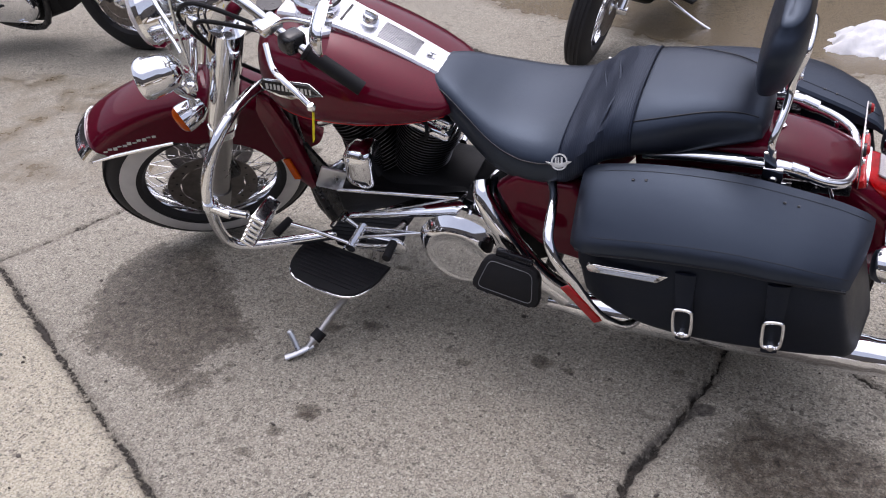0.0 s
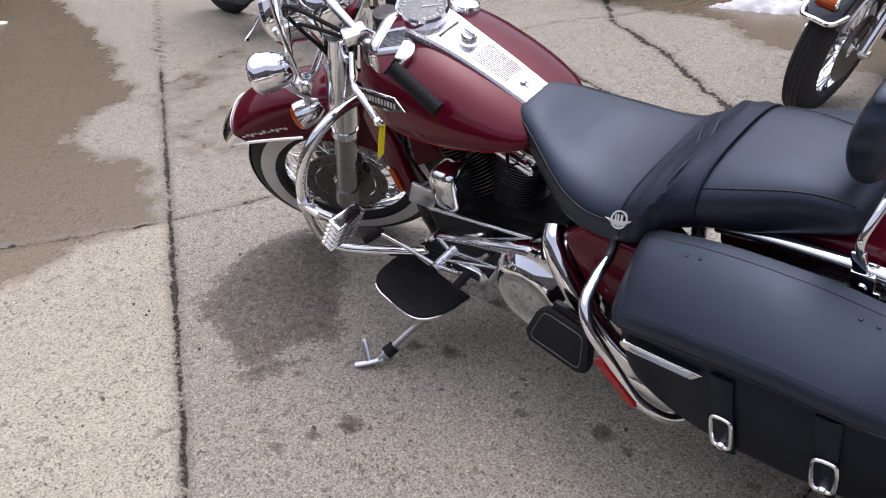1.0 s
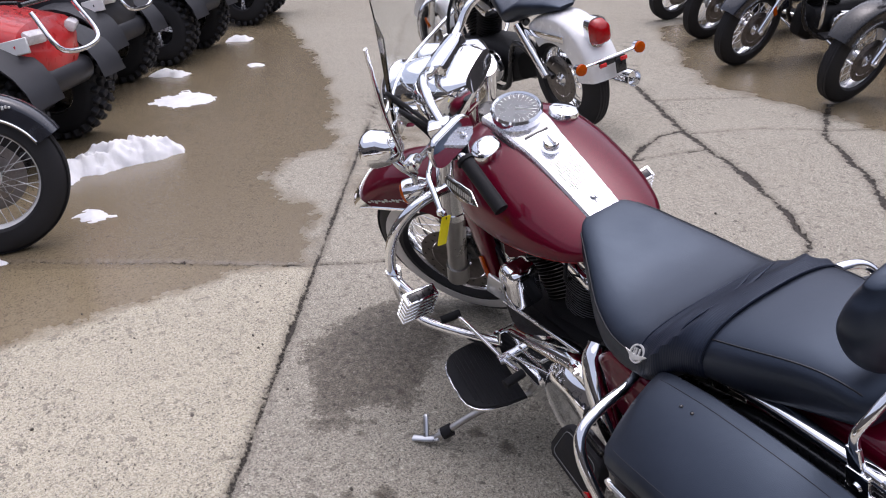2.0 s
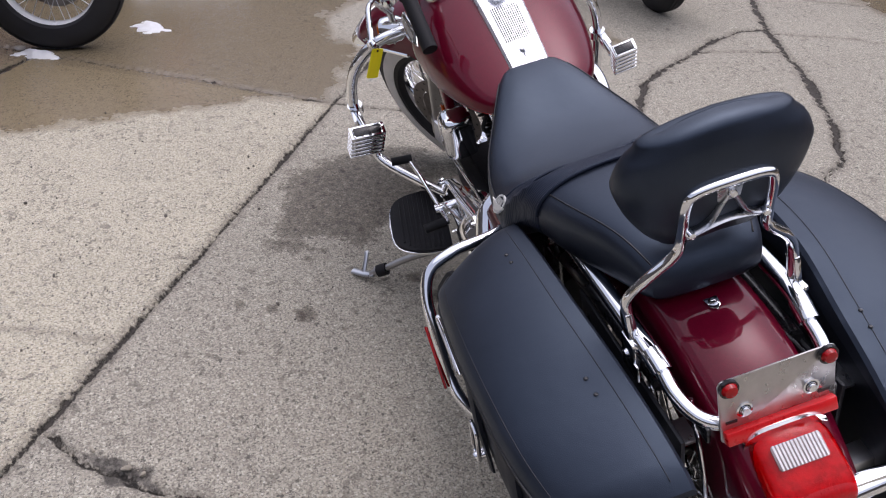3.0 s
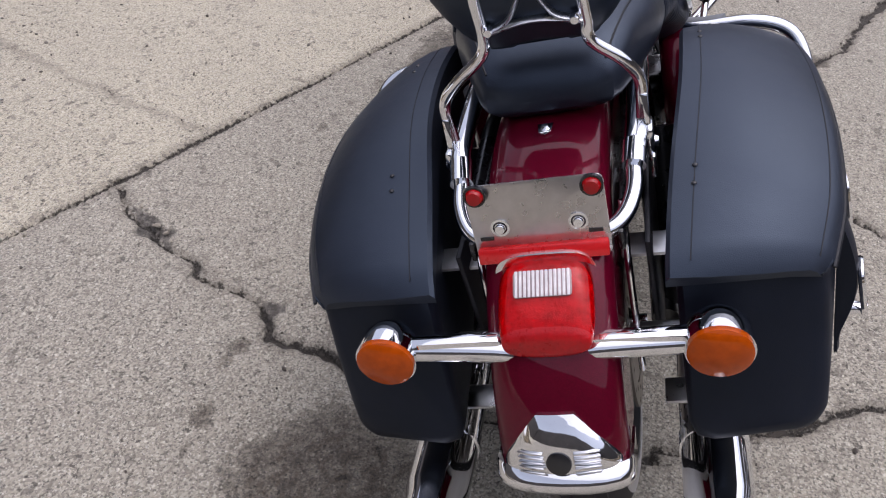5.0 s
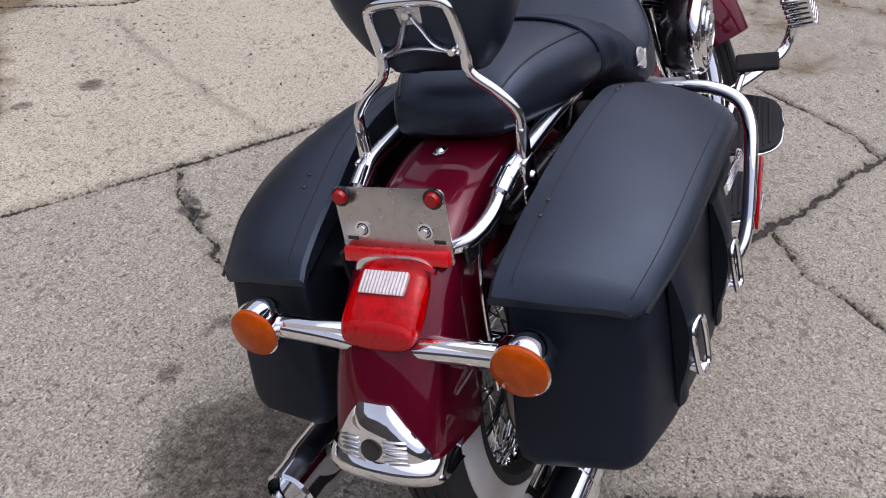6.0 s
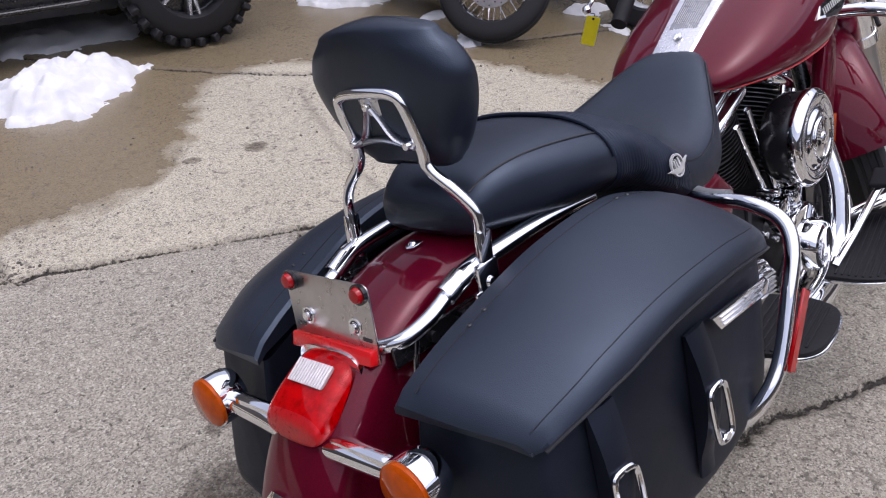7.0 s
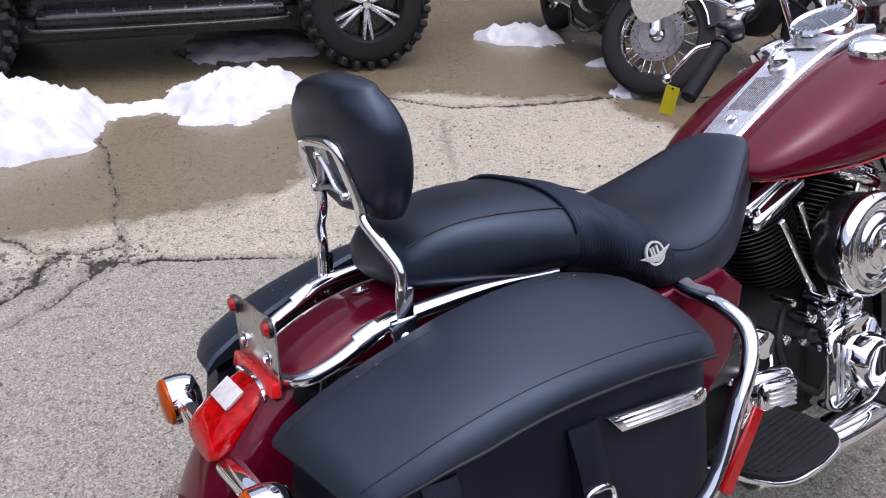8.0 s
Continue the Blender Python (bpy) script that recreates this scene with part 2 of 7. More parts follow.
    base = mix(math("MULTIPLY", pits, 0.75), base, (0.075, 0.066, 0.058))
    wob = math("MULTIPLY_ADD", tex(7.0, 8.0, 0.7), 0.34, -0.17)
    wob = math("ADD", wob, math("MULTIPLY_ADD", tex(2.2, 5.0, 0.6), 0.30, -0.15))
    wet = smooth(math("ADD", attr("wet"), wob), 0.06, -0.07)
    wob2 = math("ADD", math("MULTIPLY_ADD", tex(12.0, 8.0, 0.7), 0.17, -0.085), math("MULTIPLY_ADD", tex(48.0, 6.0, 0.7), 0.10, -0.05))
    oil = smooth(math("ADD", attr("oil"), wob2), 0.012, -0.014)
    base = mix(1.0, base, (0.985, 1.0, 0.975), "MULTIPLY")
    base = mix(math("MULTIPLY", wet, 0.5), base, (0.31, 0.285, 0.225))
    base = mix(math("MULTIPLY", wet, 0.85), base, mix(1.0, base, (0.48, 0.395, 0.275), "MULTIPLY"))
    oil = math("MULTIPLY", oil, math("MULTIPLY_ADD", smooth(attr("oil"), 0.0, -0.07), 0.36, 0.62))
    oil = math("MULTIPLY", oil, math("MULTIPLY_ADD", smooth(tex(34.0, 7.0, 0.75), 0.34, 0.62), 0.45, 0.58))
    base = mix(oil, base, mix(1.0, base, (0.20, 0.168, 0.138), "MULTIPLY"))
    jag = math("ADD", math("MULTIPLY_ADD", tex(60.0, 7.0, 0.8), 0.040, -0.0195), math("MULTIPLY_ADD", tex(8.0, 3.0), 0.02, -0.008))
    crack = smooth(math("ADD", attr("crack"), jag), 0.0052, -0.0005)
    rim = smooth(math("ADD", attr("crack"), math("MULTIPLY", jag, 2.2)), 0.045, 0.0)
    base = mix(math("MULTIPLY", rim, 0.45), base, (0.13, 0.112, 0.09))
    dirt = smooth(math("MULTIPLY_ADD", jag, 0.8, attr("fill")), 0.007, -0.004)
    base = mix(math("MULTIPLY", dirt, 0.9), base, mix(smooth(tex(70.0, 5.0, 0.7), 0.42, 0.62), (0.045, 0.040, 0.034), (0.15, 0.135, 0.115)))
    base = mix(crack, base, (0.040, 0.033, 0.026))
    L(base, b.inputs["Base Color"])
    rough = math("MULTIPLY_ADD", wet, -0.65, 0.86)
    rough = math("MULTIPLY_ADD", oil, -0.22, rough)
    L(math("MULTIPLY_ADD", small, 0.12, math("SUBTRACT", rough, 0.06)), b.inputs["Roughness"])
    h = math("MULTIPLY_ADD", shown, 0.35, math("MULTIPLY", small, 0.9))
    h = math("MULTIPLY_ADD", pits, -0.8, h)
    h = math("MULTIPLY", h, math("MULTIPLY_ADD", wet, -0.75, 1.0))
    h = math("MULTIPLY_ADD", crack, -2.0, h)
    bp = node(nt, "ShaderNodeBump", Strength=0.95, Distance=0.004)
    L(h, bp.inputs["Height"])
    L(bp.outputs["Normal"], b.inputs["Normal"])
    return m


CONCRETE = concrete_material()


# ---- mesh tools ----
HALF_ANGLE = radians(38)


def part(name, bm, mat, parent=None, label="", at=None, flat=False):
    """Links a bmesh as one mesh object under a thing or a part."""
    if at is not None:
        bm.transform(at)
    bmesh.ops.recalc_face_normals(bm, faces=bm.faces)
    me = bpy.data.meshes.new(name)
    bm.to_mesh(me)
    bm.free()
    me.materials.append(mat)
    if not flat:
        me.shade_smooth()
        me.set_sharp_from_angle(angle=HALF_ANGLE)
    ob = new(name, me)
    ob.parent = parent
    if label:
        tagged(ob, label)
    return ob


def thing(name, label, category, m, group=""):
    ob = new(name)
    ob.empty_display_size = 0.2
    ob.matrix_world = m
    return tagged(ob, label, category, group)


def repeat(ob, m, parent):
    """Another object on the same mesh."""
    o = bpy.data.objects.new(ob.name.split(".")[0], ob.data)
    scene.collection.objects.link(o)
    o.parent, o.matrix_basis = parent, m
    return o


def V(*a):
    return Vector(a)


def spline(pts, res=6, closed=False):
    """Catmull-Rom through the points."""
    p = [Vector(q) for q in pts]
    n, out = len(p), []
    if n == 2:
        return p
    spans = n if closed else n - 1
    for i in range(spans):
        a, b = p[i], p[(i + 1) % n]
        z = p[(i - 1) % n] if closed or i > 0 else a + (a - b)
        c = p[(i + 2) % n] if closed or i + 2 < n else b + (b - a)
        for k in range(res):
            t = k / res
            out.append(0.5 * ((2 * a) + (b - z) * t + (2 * z - 5 * a + 4 * b - c) * t * t + (3 * a - z - 3 * b + c) * t ** 3))
    if not closed:
        out.append(p[-1])
    return out


def sweep(path, ring_at, closed=False, caps=True, up=None):
    """Sweeps rings (lists of 2D points) along a path of 3D points."""
    bm = bmesh.new()
    n, rows, prev = len(path), [], None
    for i, p in enumerate(path):
        if closed:
            d = path[(i + 1) % n] - path[i - 1]
        else:
            d = path[min(i + 1, n - 1)] - path[max(i - 1, 0)]
        d = d.normalized()
        if prev is None:
            side = d.cross(up if up else (Vector((0, 0, 1)) if abs(d.z) < 0.9 else Vector((1, 0, 0)))).normalized()
        else:
            side = (prev - d * prev.dot(d)).normalized()
        prev = side
        top = side.cross(d).normalized()
        rows.append([bm.verts.new(p + side * u + top * v) for u, v in ring_at(i / max(1, n - 1))])
    m = len(rows[0])
    for i in range(n if closed else n - 1):
        a, b = rows[i], rows[(i + 1) % n]
        for k in range(m):
            bm.faces.new((a[k], a[(k + 1) % m], b[(k + 1) % m], b[k]))
    if caps and not closed:
        bm.faces.new(rows[0])
        bm.faces.new(rows[-1])
    return bm


def tube(pts, r, seg=10, res=6, closed=False, r2=None, flat=1.0):
    """A round bar through points; r2: its radius at the far end; flat: height over width."""
    path = spline(pts, res, closed)
    end = r if r2 is None else r2

    def ring(s):
        q = r + (end - r) * s
        return [(q * math.cos(a), q * flat * math.sin(a)) for a in [2 * math.pi * k / seg for k in range(seg)]]

    return sweep(path, ring, closed)


AXIS = {"z": Matrix.Identity(4), "y": Matrix.Rotation(radians(-90), 4, "X"), "x": Matrix.Rotation(radians(90), 4, "Y")}


def lathe(profile, seg=24, axis="z", at=(0, 0, 0), ring=False):
    """Turns a profile of (radius, height) about an axis. ring: the profile is closed on itself."""
    bm = bmesh.new()
    rows = []
    for r, h in profile:
        if r < 1e-6:
            rows.append([bm.verts.new((0, 0, h))])
        else:
            rows.append([bm.verts.new((r * math.cos(2 * math.pi * k / seg), r * math.sin(2 * math.pi * k / seg), h)) for k in range(seg)])
    pairs = list(zip(rows, rows[1:])) + ([(rows[-1], rows[0])] if ring else [])
    for a, b in pairs:
        for k in range(seg):
            j = (k + 1) % seg
            if len(a) == 1 and len(b) == 1:
                continue
            if len(a) == 1:
                bm.faces.new((a[0], b[j], b[k]))
            elif len(b) == 1:
                bm.faces.new((a[k], a[j], b[0]))
            else:
                bm.faces.new((a[k], a[j], b[j], b[k]))
    if not ring:
        for row in (rows[0], rows[-1]):
            if len(row) > 2:
                bm.faces.new(row)
    bm.transform(Matrix.Translation(at) @ AXIS[axis])
    return bm


def box(c, s, bevel=0.004, seg=2, turn=(0, 0, 0)):
    bm = bmesh.new()
    bmesh.ops.create_cube(bm, size=1.0)
    bm.transform(Matrix.Diagonal((s[0], s[1], s[2], 1)))
    if bevel:
        bmesh.ops.bevel(bm, geom=list(bm.edges), offset=min(bevel, 0.45 * min(s)), segments=seg, profile=0.5, affect="EDGES")
    bm.transform(pose(*c, *turn))
    return bm


def loft(rings, caps=True):
    bm = bmesh.new()
    rows = [[bm.verts.new(p) for p in r] for r in rings]
    m = len(rows[0])
    for a, b in zip(rows, rows[1:]):
        for k in range(m):
            bm.faces.new((a[k], a[(k + 1) % m], b[(k + 1) % m], b[k]))
    if caps:
        bm.faces.new(rows[0])
        bm.faces.new(rows[-1])
    return bm


def slab(outline, thick, bevel=0.004, seg=2):
    """A plate: a 2D outline in x, y drawn out from z = 0 to thick, with rounded edges."""
    bm = bmesh.new()
    lo = [bm.verts.new((x, y, 0)) for x, y in outline]
    hi = [bm.verts.new((x, y, thick)) for x, y in outline]
    n = len(lo)
    bm.faces.new(lo[::-1])
    bm.faces.new(hi)
    for k in range(n):
        bm.faces.new((lo[k], lo[(k + 1) % n], hi[(k + 1) % n], hi[k]))
    if bevel:
        edges = [e for e in bm.edges if abs(e.verts[0].co.z - e.verts[1].co.z) < 1e-6]
        bmesh.ops.bevel(bm, geom=edges, offset=bevel, segments=seg, profile=0.5, affect="EDGES")
    return bm


def round_rect(w, h, r, n=5):
    out = []
    for cx, cy, a0 in ((w / 2 - r, h / 2 - r, 0), (-w / 2 + r, h / 2 - r, 90), (-w / 2 + r, -h / 2 + r, 180), (w / 2 - r, -h / 2 + r, 270)):
        for k in range(n + 1):
            a = radians(a0 + 90 * k / n)
            out.append((cx + r * math.cos(a), cy + r * math.sin(a)))
    return out


def curve_at(table, x):
    """Smooth value at x from a short table of (x, value...)."""
    table = sorted(table)
    xs = [row[0] for row in table]
    i = max(0, min(len(xs) - 2, sum(1 for q in xs if q <= x) - 1))
    t = max(0.0, min(1.0, (x - xs[i]) / (xs[i + 1] - xs[i])))
    out = []
    for k in range(1, len(table[0])):
        v = [row[k] for row in table]

        def slope(j):
            if j == 0:
                return (v[1] - v[0]) / (xs[1] - xs[0])
            if j == len(v) - 1:
                return (v[-1] - v[-2]) / (xs[-1] - xs[-2])
            return (v[j + 1] - v[j - 1]) / (xs[j + 1] - xs[j - 1])

        h = xs[i + 1] - xs[i]
        a, b = slope(i) * h, slope(i + 1) * h
        out.append(v[i] * (2 * t ** 3 - 3 * t * t + 1) + a * (t ** 3 - 2 * t * t + t) + v[i + 1] * (3 * t * t - 2 * t ** 3) + b * (t ** 3 - t * t))
    return out if len(out) > 1 else out[0]


def spread(a, b, n):
    return [a + (b - a) * k / (n - 1) for k in range(n)]


def soft_ring(x, w, top, bottom, power=2.6, n=28, wide=0.5, y0=0.0):
    """A rounded section across x, half w wide, from bottom to top; wide: where it is widest."""
    mid = bottom + (top - bottom) * wide
    out = []
    for k in range(n):
        a = 2 * math.pi * k / n
        c, s = math.cos(a), math.sin(a)
        y = w * math.copysign(abs(c) ** (2 / power), c)
        z = (top - mid if s > 0 else mid - bottom) * math.copysign(abs(s) ** (2 / power), s)
        out.append(V(x, y0 + y, mid + z))
    return out


def joined(*bms):
    out = bmesh.new()
    for b in bms:
        me = bpy.data.meshes.new("tmp")
        b.to_mesh(me)
        b.free()
        out.from_mesh(me)
        bpy.data.meshes.remove(me)
    return out


# ---- ground ----
CRACKS = []  # half width, then the line
CRACKS += [
    (0.0074, [(-9, 2.95), (-6.6, 1.78), (-3.4, 0.17), (-2.55, -0.26), (-1.6, -0.74), (-0.65, -1.23), (-0.1, -1.53), (-0.01, -1.585), (0.06, -1.59)]),
    (0.004, [(-2.3, 0.35), (-2.48, -0.1), (-2.55, -0.26), (-3.04, -1.01), (-3.4, -1.6), (-4.2, -2.8)]),
    (0.012, [(-0.7, -4.2), (-1.3, -3.04), (-1.53, -2.63), (-1.72, -2.38), (-2.0, -2.24), (-2.55, -2.08), (-3.4, -1.6)]),
    (-0.0012, [(-1.556, -2.2), (-1.41, -1.93), (-1.237, -1.589), (-1.014, -1.061)]),
    (0.0028, [(-0.11, -2.85), (-0.1, -2.62), (-0.06, -2.44), (-0.03, -2.19), (0.03, -1.98), (0.05, -1.84), (0.07, -1.67), (0.08, -1.6)]),
]
CRACKS += [
    (0.0065, [(-0.67, -1.17), (-0.59, -1.1), (-0.47, -0.94), (-0.38, -0.8), (-0.32, -0.65), (-0.26, -0.59), (-0.2, -0.57), (-0.17, -0.42), (-0.12, -0.25), (-0.08, -0.11), (-0.05, 0.06), (-0.02, 0.22), (-0.1, 0.42), (-0.18, 0.6), (-0.27, 0.8), (-0.3, 1.2), (-0.6, 1.8)]),
    (0.0095, [(-0.62, 0.28), (-0.82, 0.34), (-0.95, 0.4), (-1.16, 0.5), (-1.38, 0.61), (-1.55, 0.7), (-1.7, 0.74), (-1.86, 0.84), (-2.05, 1.0), (-2.35, 1.13)]),
    (0.015, [(-2.35, 1.13), (-2.61, 1.305), (-2.83, 1.573), (-3.11, 1.936), (-3.255, 2.188), (-3.28, 2.4)]),
    (0.006, [(-2.96, 1.76), (-2.93, 1.93), (-2.914, 2.1), (-2.89, 2.25)]),
    (0.004, [(-5.045, 3.126), (-4.8, 3.6), (-4.5, 4.1)]),
]
CRACKS += [
    (0.003, [(-1.2, 0.55), (-1.04, 0.65), (-0.97, 0.77), (-0.87, 0.87), (-0.8, 1.2)]),
    (0.006, [(-2.26, 0.38), (-2.135, 0.555), (-2.07, 0.66), (-1.987, 0.75), (-1.858, 0.85)]),
    (0.018, [(-6.3, 4.4), (-5.9, 3.95), (-5.05, 3.2), (-4.12, 2.76), (-3.36, 2.42), (-2.89, 2.25), (-2.43, 2.1), (-1.9, 1.86), (-1.6, 1.66)]),
    (0.002, [(-1.6, 1.66), (-1.4, 1.35), (-1.2, 1.1)]),
    (0.003, [(-3.18, 2.39), (-3.03, 2.81), (-2.7, 3.2), (-2.4, 3.9)]),
    (0.003, [(-3.97, 2.7), (-3.63, 3.32)]),
    (0.016, [(-3.3, 3.7), (-2.73, 3.0), (-2.04, 2.57), (-1.59, 2.19), (-1.2, 1.91), (-0.7, 1.75), (0.2, 1.5)]),
    (0.004, [(-0.9, 2.6), (-0.6, 2.4), (-0.3, 2.35), (0.1, 2.5)]),
]
CRACKS += [
    (0.004, [(0.2, 0.14), (0.35, 0.04), (0.6, -0.05), (1.2, -0.3)]),
    (0.0045, [(0.05, -1.83), (0.09, -1.77), (0.12, -1.75), (0.18, -1.75), (0.24, -1.8), (0.32, -1.82), (0.36, -1.94), (0.41, -2.02), (0.9, -2.3), (4, -3.9)]),
    (0.0085, [(0.24, -1.8), (0.26, -1.76), (0.34, -1.71), (0.37, -1.62), (0.45, -1.56), (0.7, -1.5)]),
    (0.0045, [(0.06, -1.6), (0.1, -1.62), (0.14, -1.64), (0.19, -1.61), (0.21, -1.57), (0.26, -1.54), (0.32, -1.47), (0.5, -1.38)]),
    (0.022, [(0.115, -1.635), (0.15, -1.645), (0.175, -1.62)]),
    (0.002, [(0.18, -1.75), (0.2, -1.7), (0.17, -1.63)]),
    (0.002, [(-5.08, 0.96), (-5.0, 1.64), (-5.53, 2.2)]),
]
WETS = [
    [(0.9, -2.05), (0.24, -1.92), (-0.39, -1.83), (-0.8, -2.0), (-1.3, -2.6), (-1.75, -2.66), (-2.1, -2.3), (-2.45, -2.05), (-2.38, -1.7), (-2.49, -1.3), (-2.6, -0.9),
     (-2.62, -0.5), (-2.57, -0.3), (-3.3, 0.02), (-3.5, -0.17), (-3.83, -0.14), (-4.08, 0.1), (-4.15, 0.4), (-4.8, 0.6), (-6, 1.0), (-12, 2), (-12, -14), (3, -14), (3, -2.3)],
    [(-2.1, 3.3), (-1.84, 3.0), (-1.2, 2.8), (-0.3, 2.45), (0.2, 2.3), (0.8, 2.2), (2, 2.2), (6, 4), (6, 12), (-3, 12)],
    [(-6.3, 4.6), (-4.93, 3.76), (-4.1, 3.28), (-3.59, 3.34), (-2.92, 3.3), (-1.8, 3.35), (-1.2, 3.6), (-1.2, 7), (-6.5, 8)],
    [(-2.40, 0.32), (-2.52, 0.57), (-2.78, 0.82), (-3.2, 1.4), (-4.5, 1.3), (-4.2, 0.5), (-3.3, 0.13)],
]
FILLS = [  # crumbled, dirt-filled stretches of the rear crack
    [(-0.624, -1.101), (-0.602, -1.056), (-0.577, -1.01), (-0.543, -0.99), (-0.537, -0.941), (-0.493, -0.936), (-0.451, -0.91), (-0.439, -0.928), (-0.493, -0.955), (-0.495, -1.041), (-0.533, -1.045)],
    [(-0.316, -0.64), (-0.315, -0.596), (-0.326, -0.56), (-0.291, -0.562), (-0.272, -0.582), (-0.244, -0.583), (-0.265, -0.612)],
    [(-0.19, -0.451), (-0.19, -0.413), (-0.178, -0.385), (-0.174, -0.341), (-0.149, -0.293), (-0.131, -0.231), (-0.103, -0.227), (-0.128, -0.293), (-0.154, -0.356), (-0.142, -0.385), (-0.158, -0.427)],
]
FILLS.append([(-0.108, -0.148), (-0.081, -0.076), (-0.068, -0.086), (-0.072, -0.122), (-0.084, -0.16), (-0.039, -0.167), (-0.039, -0.201), (-0.069, -0.212), (-0.092, -0.236), (-0.111, -0.285), (-0.119, -0.242), (-0.093, -0.216)])
OILS = [
    [(-1.92, -0.51), (-2.07, -0.2), (-2.05, 0.05), (-1.82, 0.07), (-1.45, -0.23), (-1.37, -0.34), (-1.45, -0.44), (-1.46, -0.6), (-1.7, -0.55)],
    [(-0.06, -0.36), (0.04, -0.15), (0.3, -0.15), (0.42, -0.3), (0.34, -0.45), (0.22, -0.54), (0.06, -0.52)],
    [(-1.43, -0.515), (-1.371, -0.453), (-1.37, -0.516), (-1.396, -0.608), (-1.459, -0.638), (-1.485, -0.634), (-1.467, -0.573)],
]
SPOTS = [(-1.036, -0.545, 0.042), (-1.046, -0.153, 0.03), (-1.158, -0.191, 0.028), (-0.717, -0.223, 0.013), (-0.514, -0.145, 0.03), (-1.083, -0.634, 0.02), (-1.115, -0.726, 0.02), (-0.154, -0.056, 0.018), (-0.436, -0.157, 0.012),
         (-0.167, -0.623, 0.027), (-0.113, -0.638, 0.014), (0.036, -0.626, 0.03), (-1.03, -1.85, 0.05), (-0.78, -1.94, 0.04), (0.44, -1.87, 0.035), (0.28, -1.75, 0.035)]
SPOTS += [(0.34, -1.7, 0.03), (0.36, -1.62, 0.02), (0.15, -1.64, 0.03), (0.26, -1.54, 0.02), (-0.95, -0.45, 0.012), (0.12, -0.62, 0.015), (-1.32, -0.5, 0.02), (-1.91, 0.88, 0.05), (-1.43, 0.64, 0.02), (-1.46, -0.3, 0.03), (-1.59, -0.31, 0.015), (-2.04, -0.16, 0.02)]


def line_distance(X, Y, line):
    best = np.full(X.shape, 99.0)
    for (ax, ay), (bx, by) in zip(line, line[1:]):
        dx, dy = bx - ax, by - ay
        t = np.clip(((X - ax) * dx + (Y - ay) * dy) / (dx * dx + dy * dy), 0, 1)
        best = np.minimum(best, np.hypot(X - ax - t * dx, Y - ay - t * dy))
    return best


def area_distance(X, Y, poly):
    """Minus inside, plus outside."""
    d = line_distance(X, Y, poly + poly[:1])
    inside = np.zeros(X.shape, bool)
    for (ax, ay), (bx, by) in zip(poly, poly[1:] + poly[:1]):
        if ay != by:
            inside ^= ((ay > Y) != (by > Y)) & (X < (bx - ax) * (Y - ay) / (by - ay) + ax)
    return np.where(inside, -d, d)


def waves(X, Y, scale, seed):
    rng = np.random.RandomState(seed)
    out = np.zeros(X.shape)
    for k in range(14):
        a, f, p = rng.uniform(0, 2 * np.pi), scale * rng.uniform(0.5, 2.2), rng.uniform(0, 6.28)
        out += np.sin((X * np.cos(a) + Y * np.sin(a)) * f + p) / (1 + k * 0.25)
    return out / 4


def steps(*runs):
    """Grid lines: (from, to, step) runs, each starting where the last ended."""
    out = []
    for a, b, s in runs:
        out += list(np.arange(a, b - 1e-9, s))
    return np.array(out + [runs[-1][1]])


gx = steps((-150, -30, 20), (-30, -10, 2), (-10, -4.6, 0.12), (-4.6, -2.7, 0.022), (-2.7, 1.0, 0.0105), (1.0, 3.0, 0.08), (3.0, 10, 0.7), (10, 30, 4), (30, 150, 20))
gy = steps((-150, -30, 20), (-30, -10, 2), (-10, -4.0, 0.15), (-4.0, -2.0, 0.022), (-2.0, 1.9, 0.0105), (1.9, 3.6, 0.025), (3.6, 8.0, 0.15), (8.0, 30, 2.2), (30, 150, 20))
GX, GY = np.meshgrid(gx, gy, indexing="ij")
WX, WY = GX + 0.014 * waves(GX, GY, 22, 3) + 0.012 * waves(GX, GY, 70, 4), GY + 0.014 * waves(GX, GY, 22, 5) + 0.012 * waves(GX, GY, 70, 6)
crack = np.full(GX.shape, 9.0)
for half, line in CRACKS:
    u, v = (GX + 0.3 * (WX - GX), GY + 0.3 * (WY - GY)) if half == 0.0074 else (WX, WY)
    crack = np.minimum(crack, line_distance(u, v, line) - (half - 0.001) * (1 + 0.5 * waves(GX, GY, 9, 7)))
wet = np.full(GX.shape, 9.0)
for poly, least in zip(WETS, (-2.0, -2.0, -2.0, 0.004)):  # the last is half dry
    wet = np.minimum(wet, np.maximum(area_distance(WX, WY, poly), least))
oil = np.full(GX.shape, 9.0)
for poly, least in zip(OILS, (-0.035, -2.0, -2.0)):  # the first is only a thin film
    oil = np.minimum(oil, np.maximum(area_distance(WX, WY, poly), least))
for sx, sy, sr in SPOTS:
    oil = np.minimum(oil, (np.hypot(WX - sx, (WY - sy) * 1.25) - 1.1 * sr) * 2.6)
fill = np.full(GX.shape, 9.0)
for poly in FILLS:
    fill = np.minimum(fill, area_distance(GX + 0.5 * (WX - GX), GY + 0.5 * (WY - GY), poly))
light_slab = np.clip(((-0.26 - 0.508 * (GX + 2.52)) - GY) / 0.02, 0, 1) * np.clip((GX + 2.55 + 0.35 * (GY + 0.26) * -1.6) / 0.02, 0, 1)
GZ = 0.003 * waves(GX, GY, 1.3, 8) * (np.hypot(GX, GY) < 12) - 0.012 * np.clip(1 - crack / 0.006, 0, 1) - 0.006 * np.clip(-fill / 0.006, 0, 1)
nx, ny = GX.shape
ground_mesh = bpy.data.meshes.new("ground")
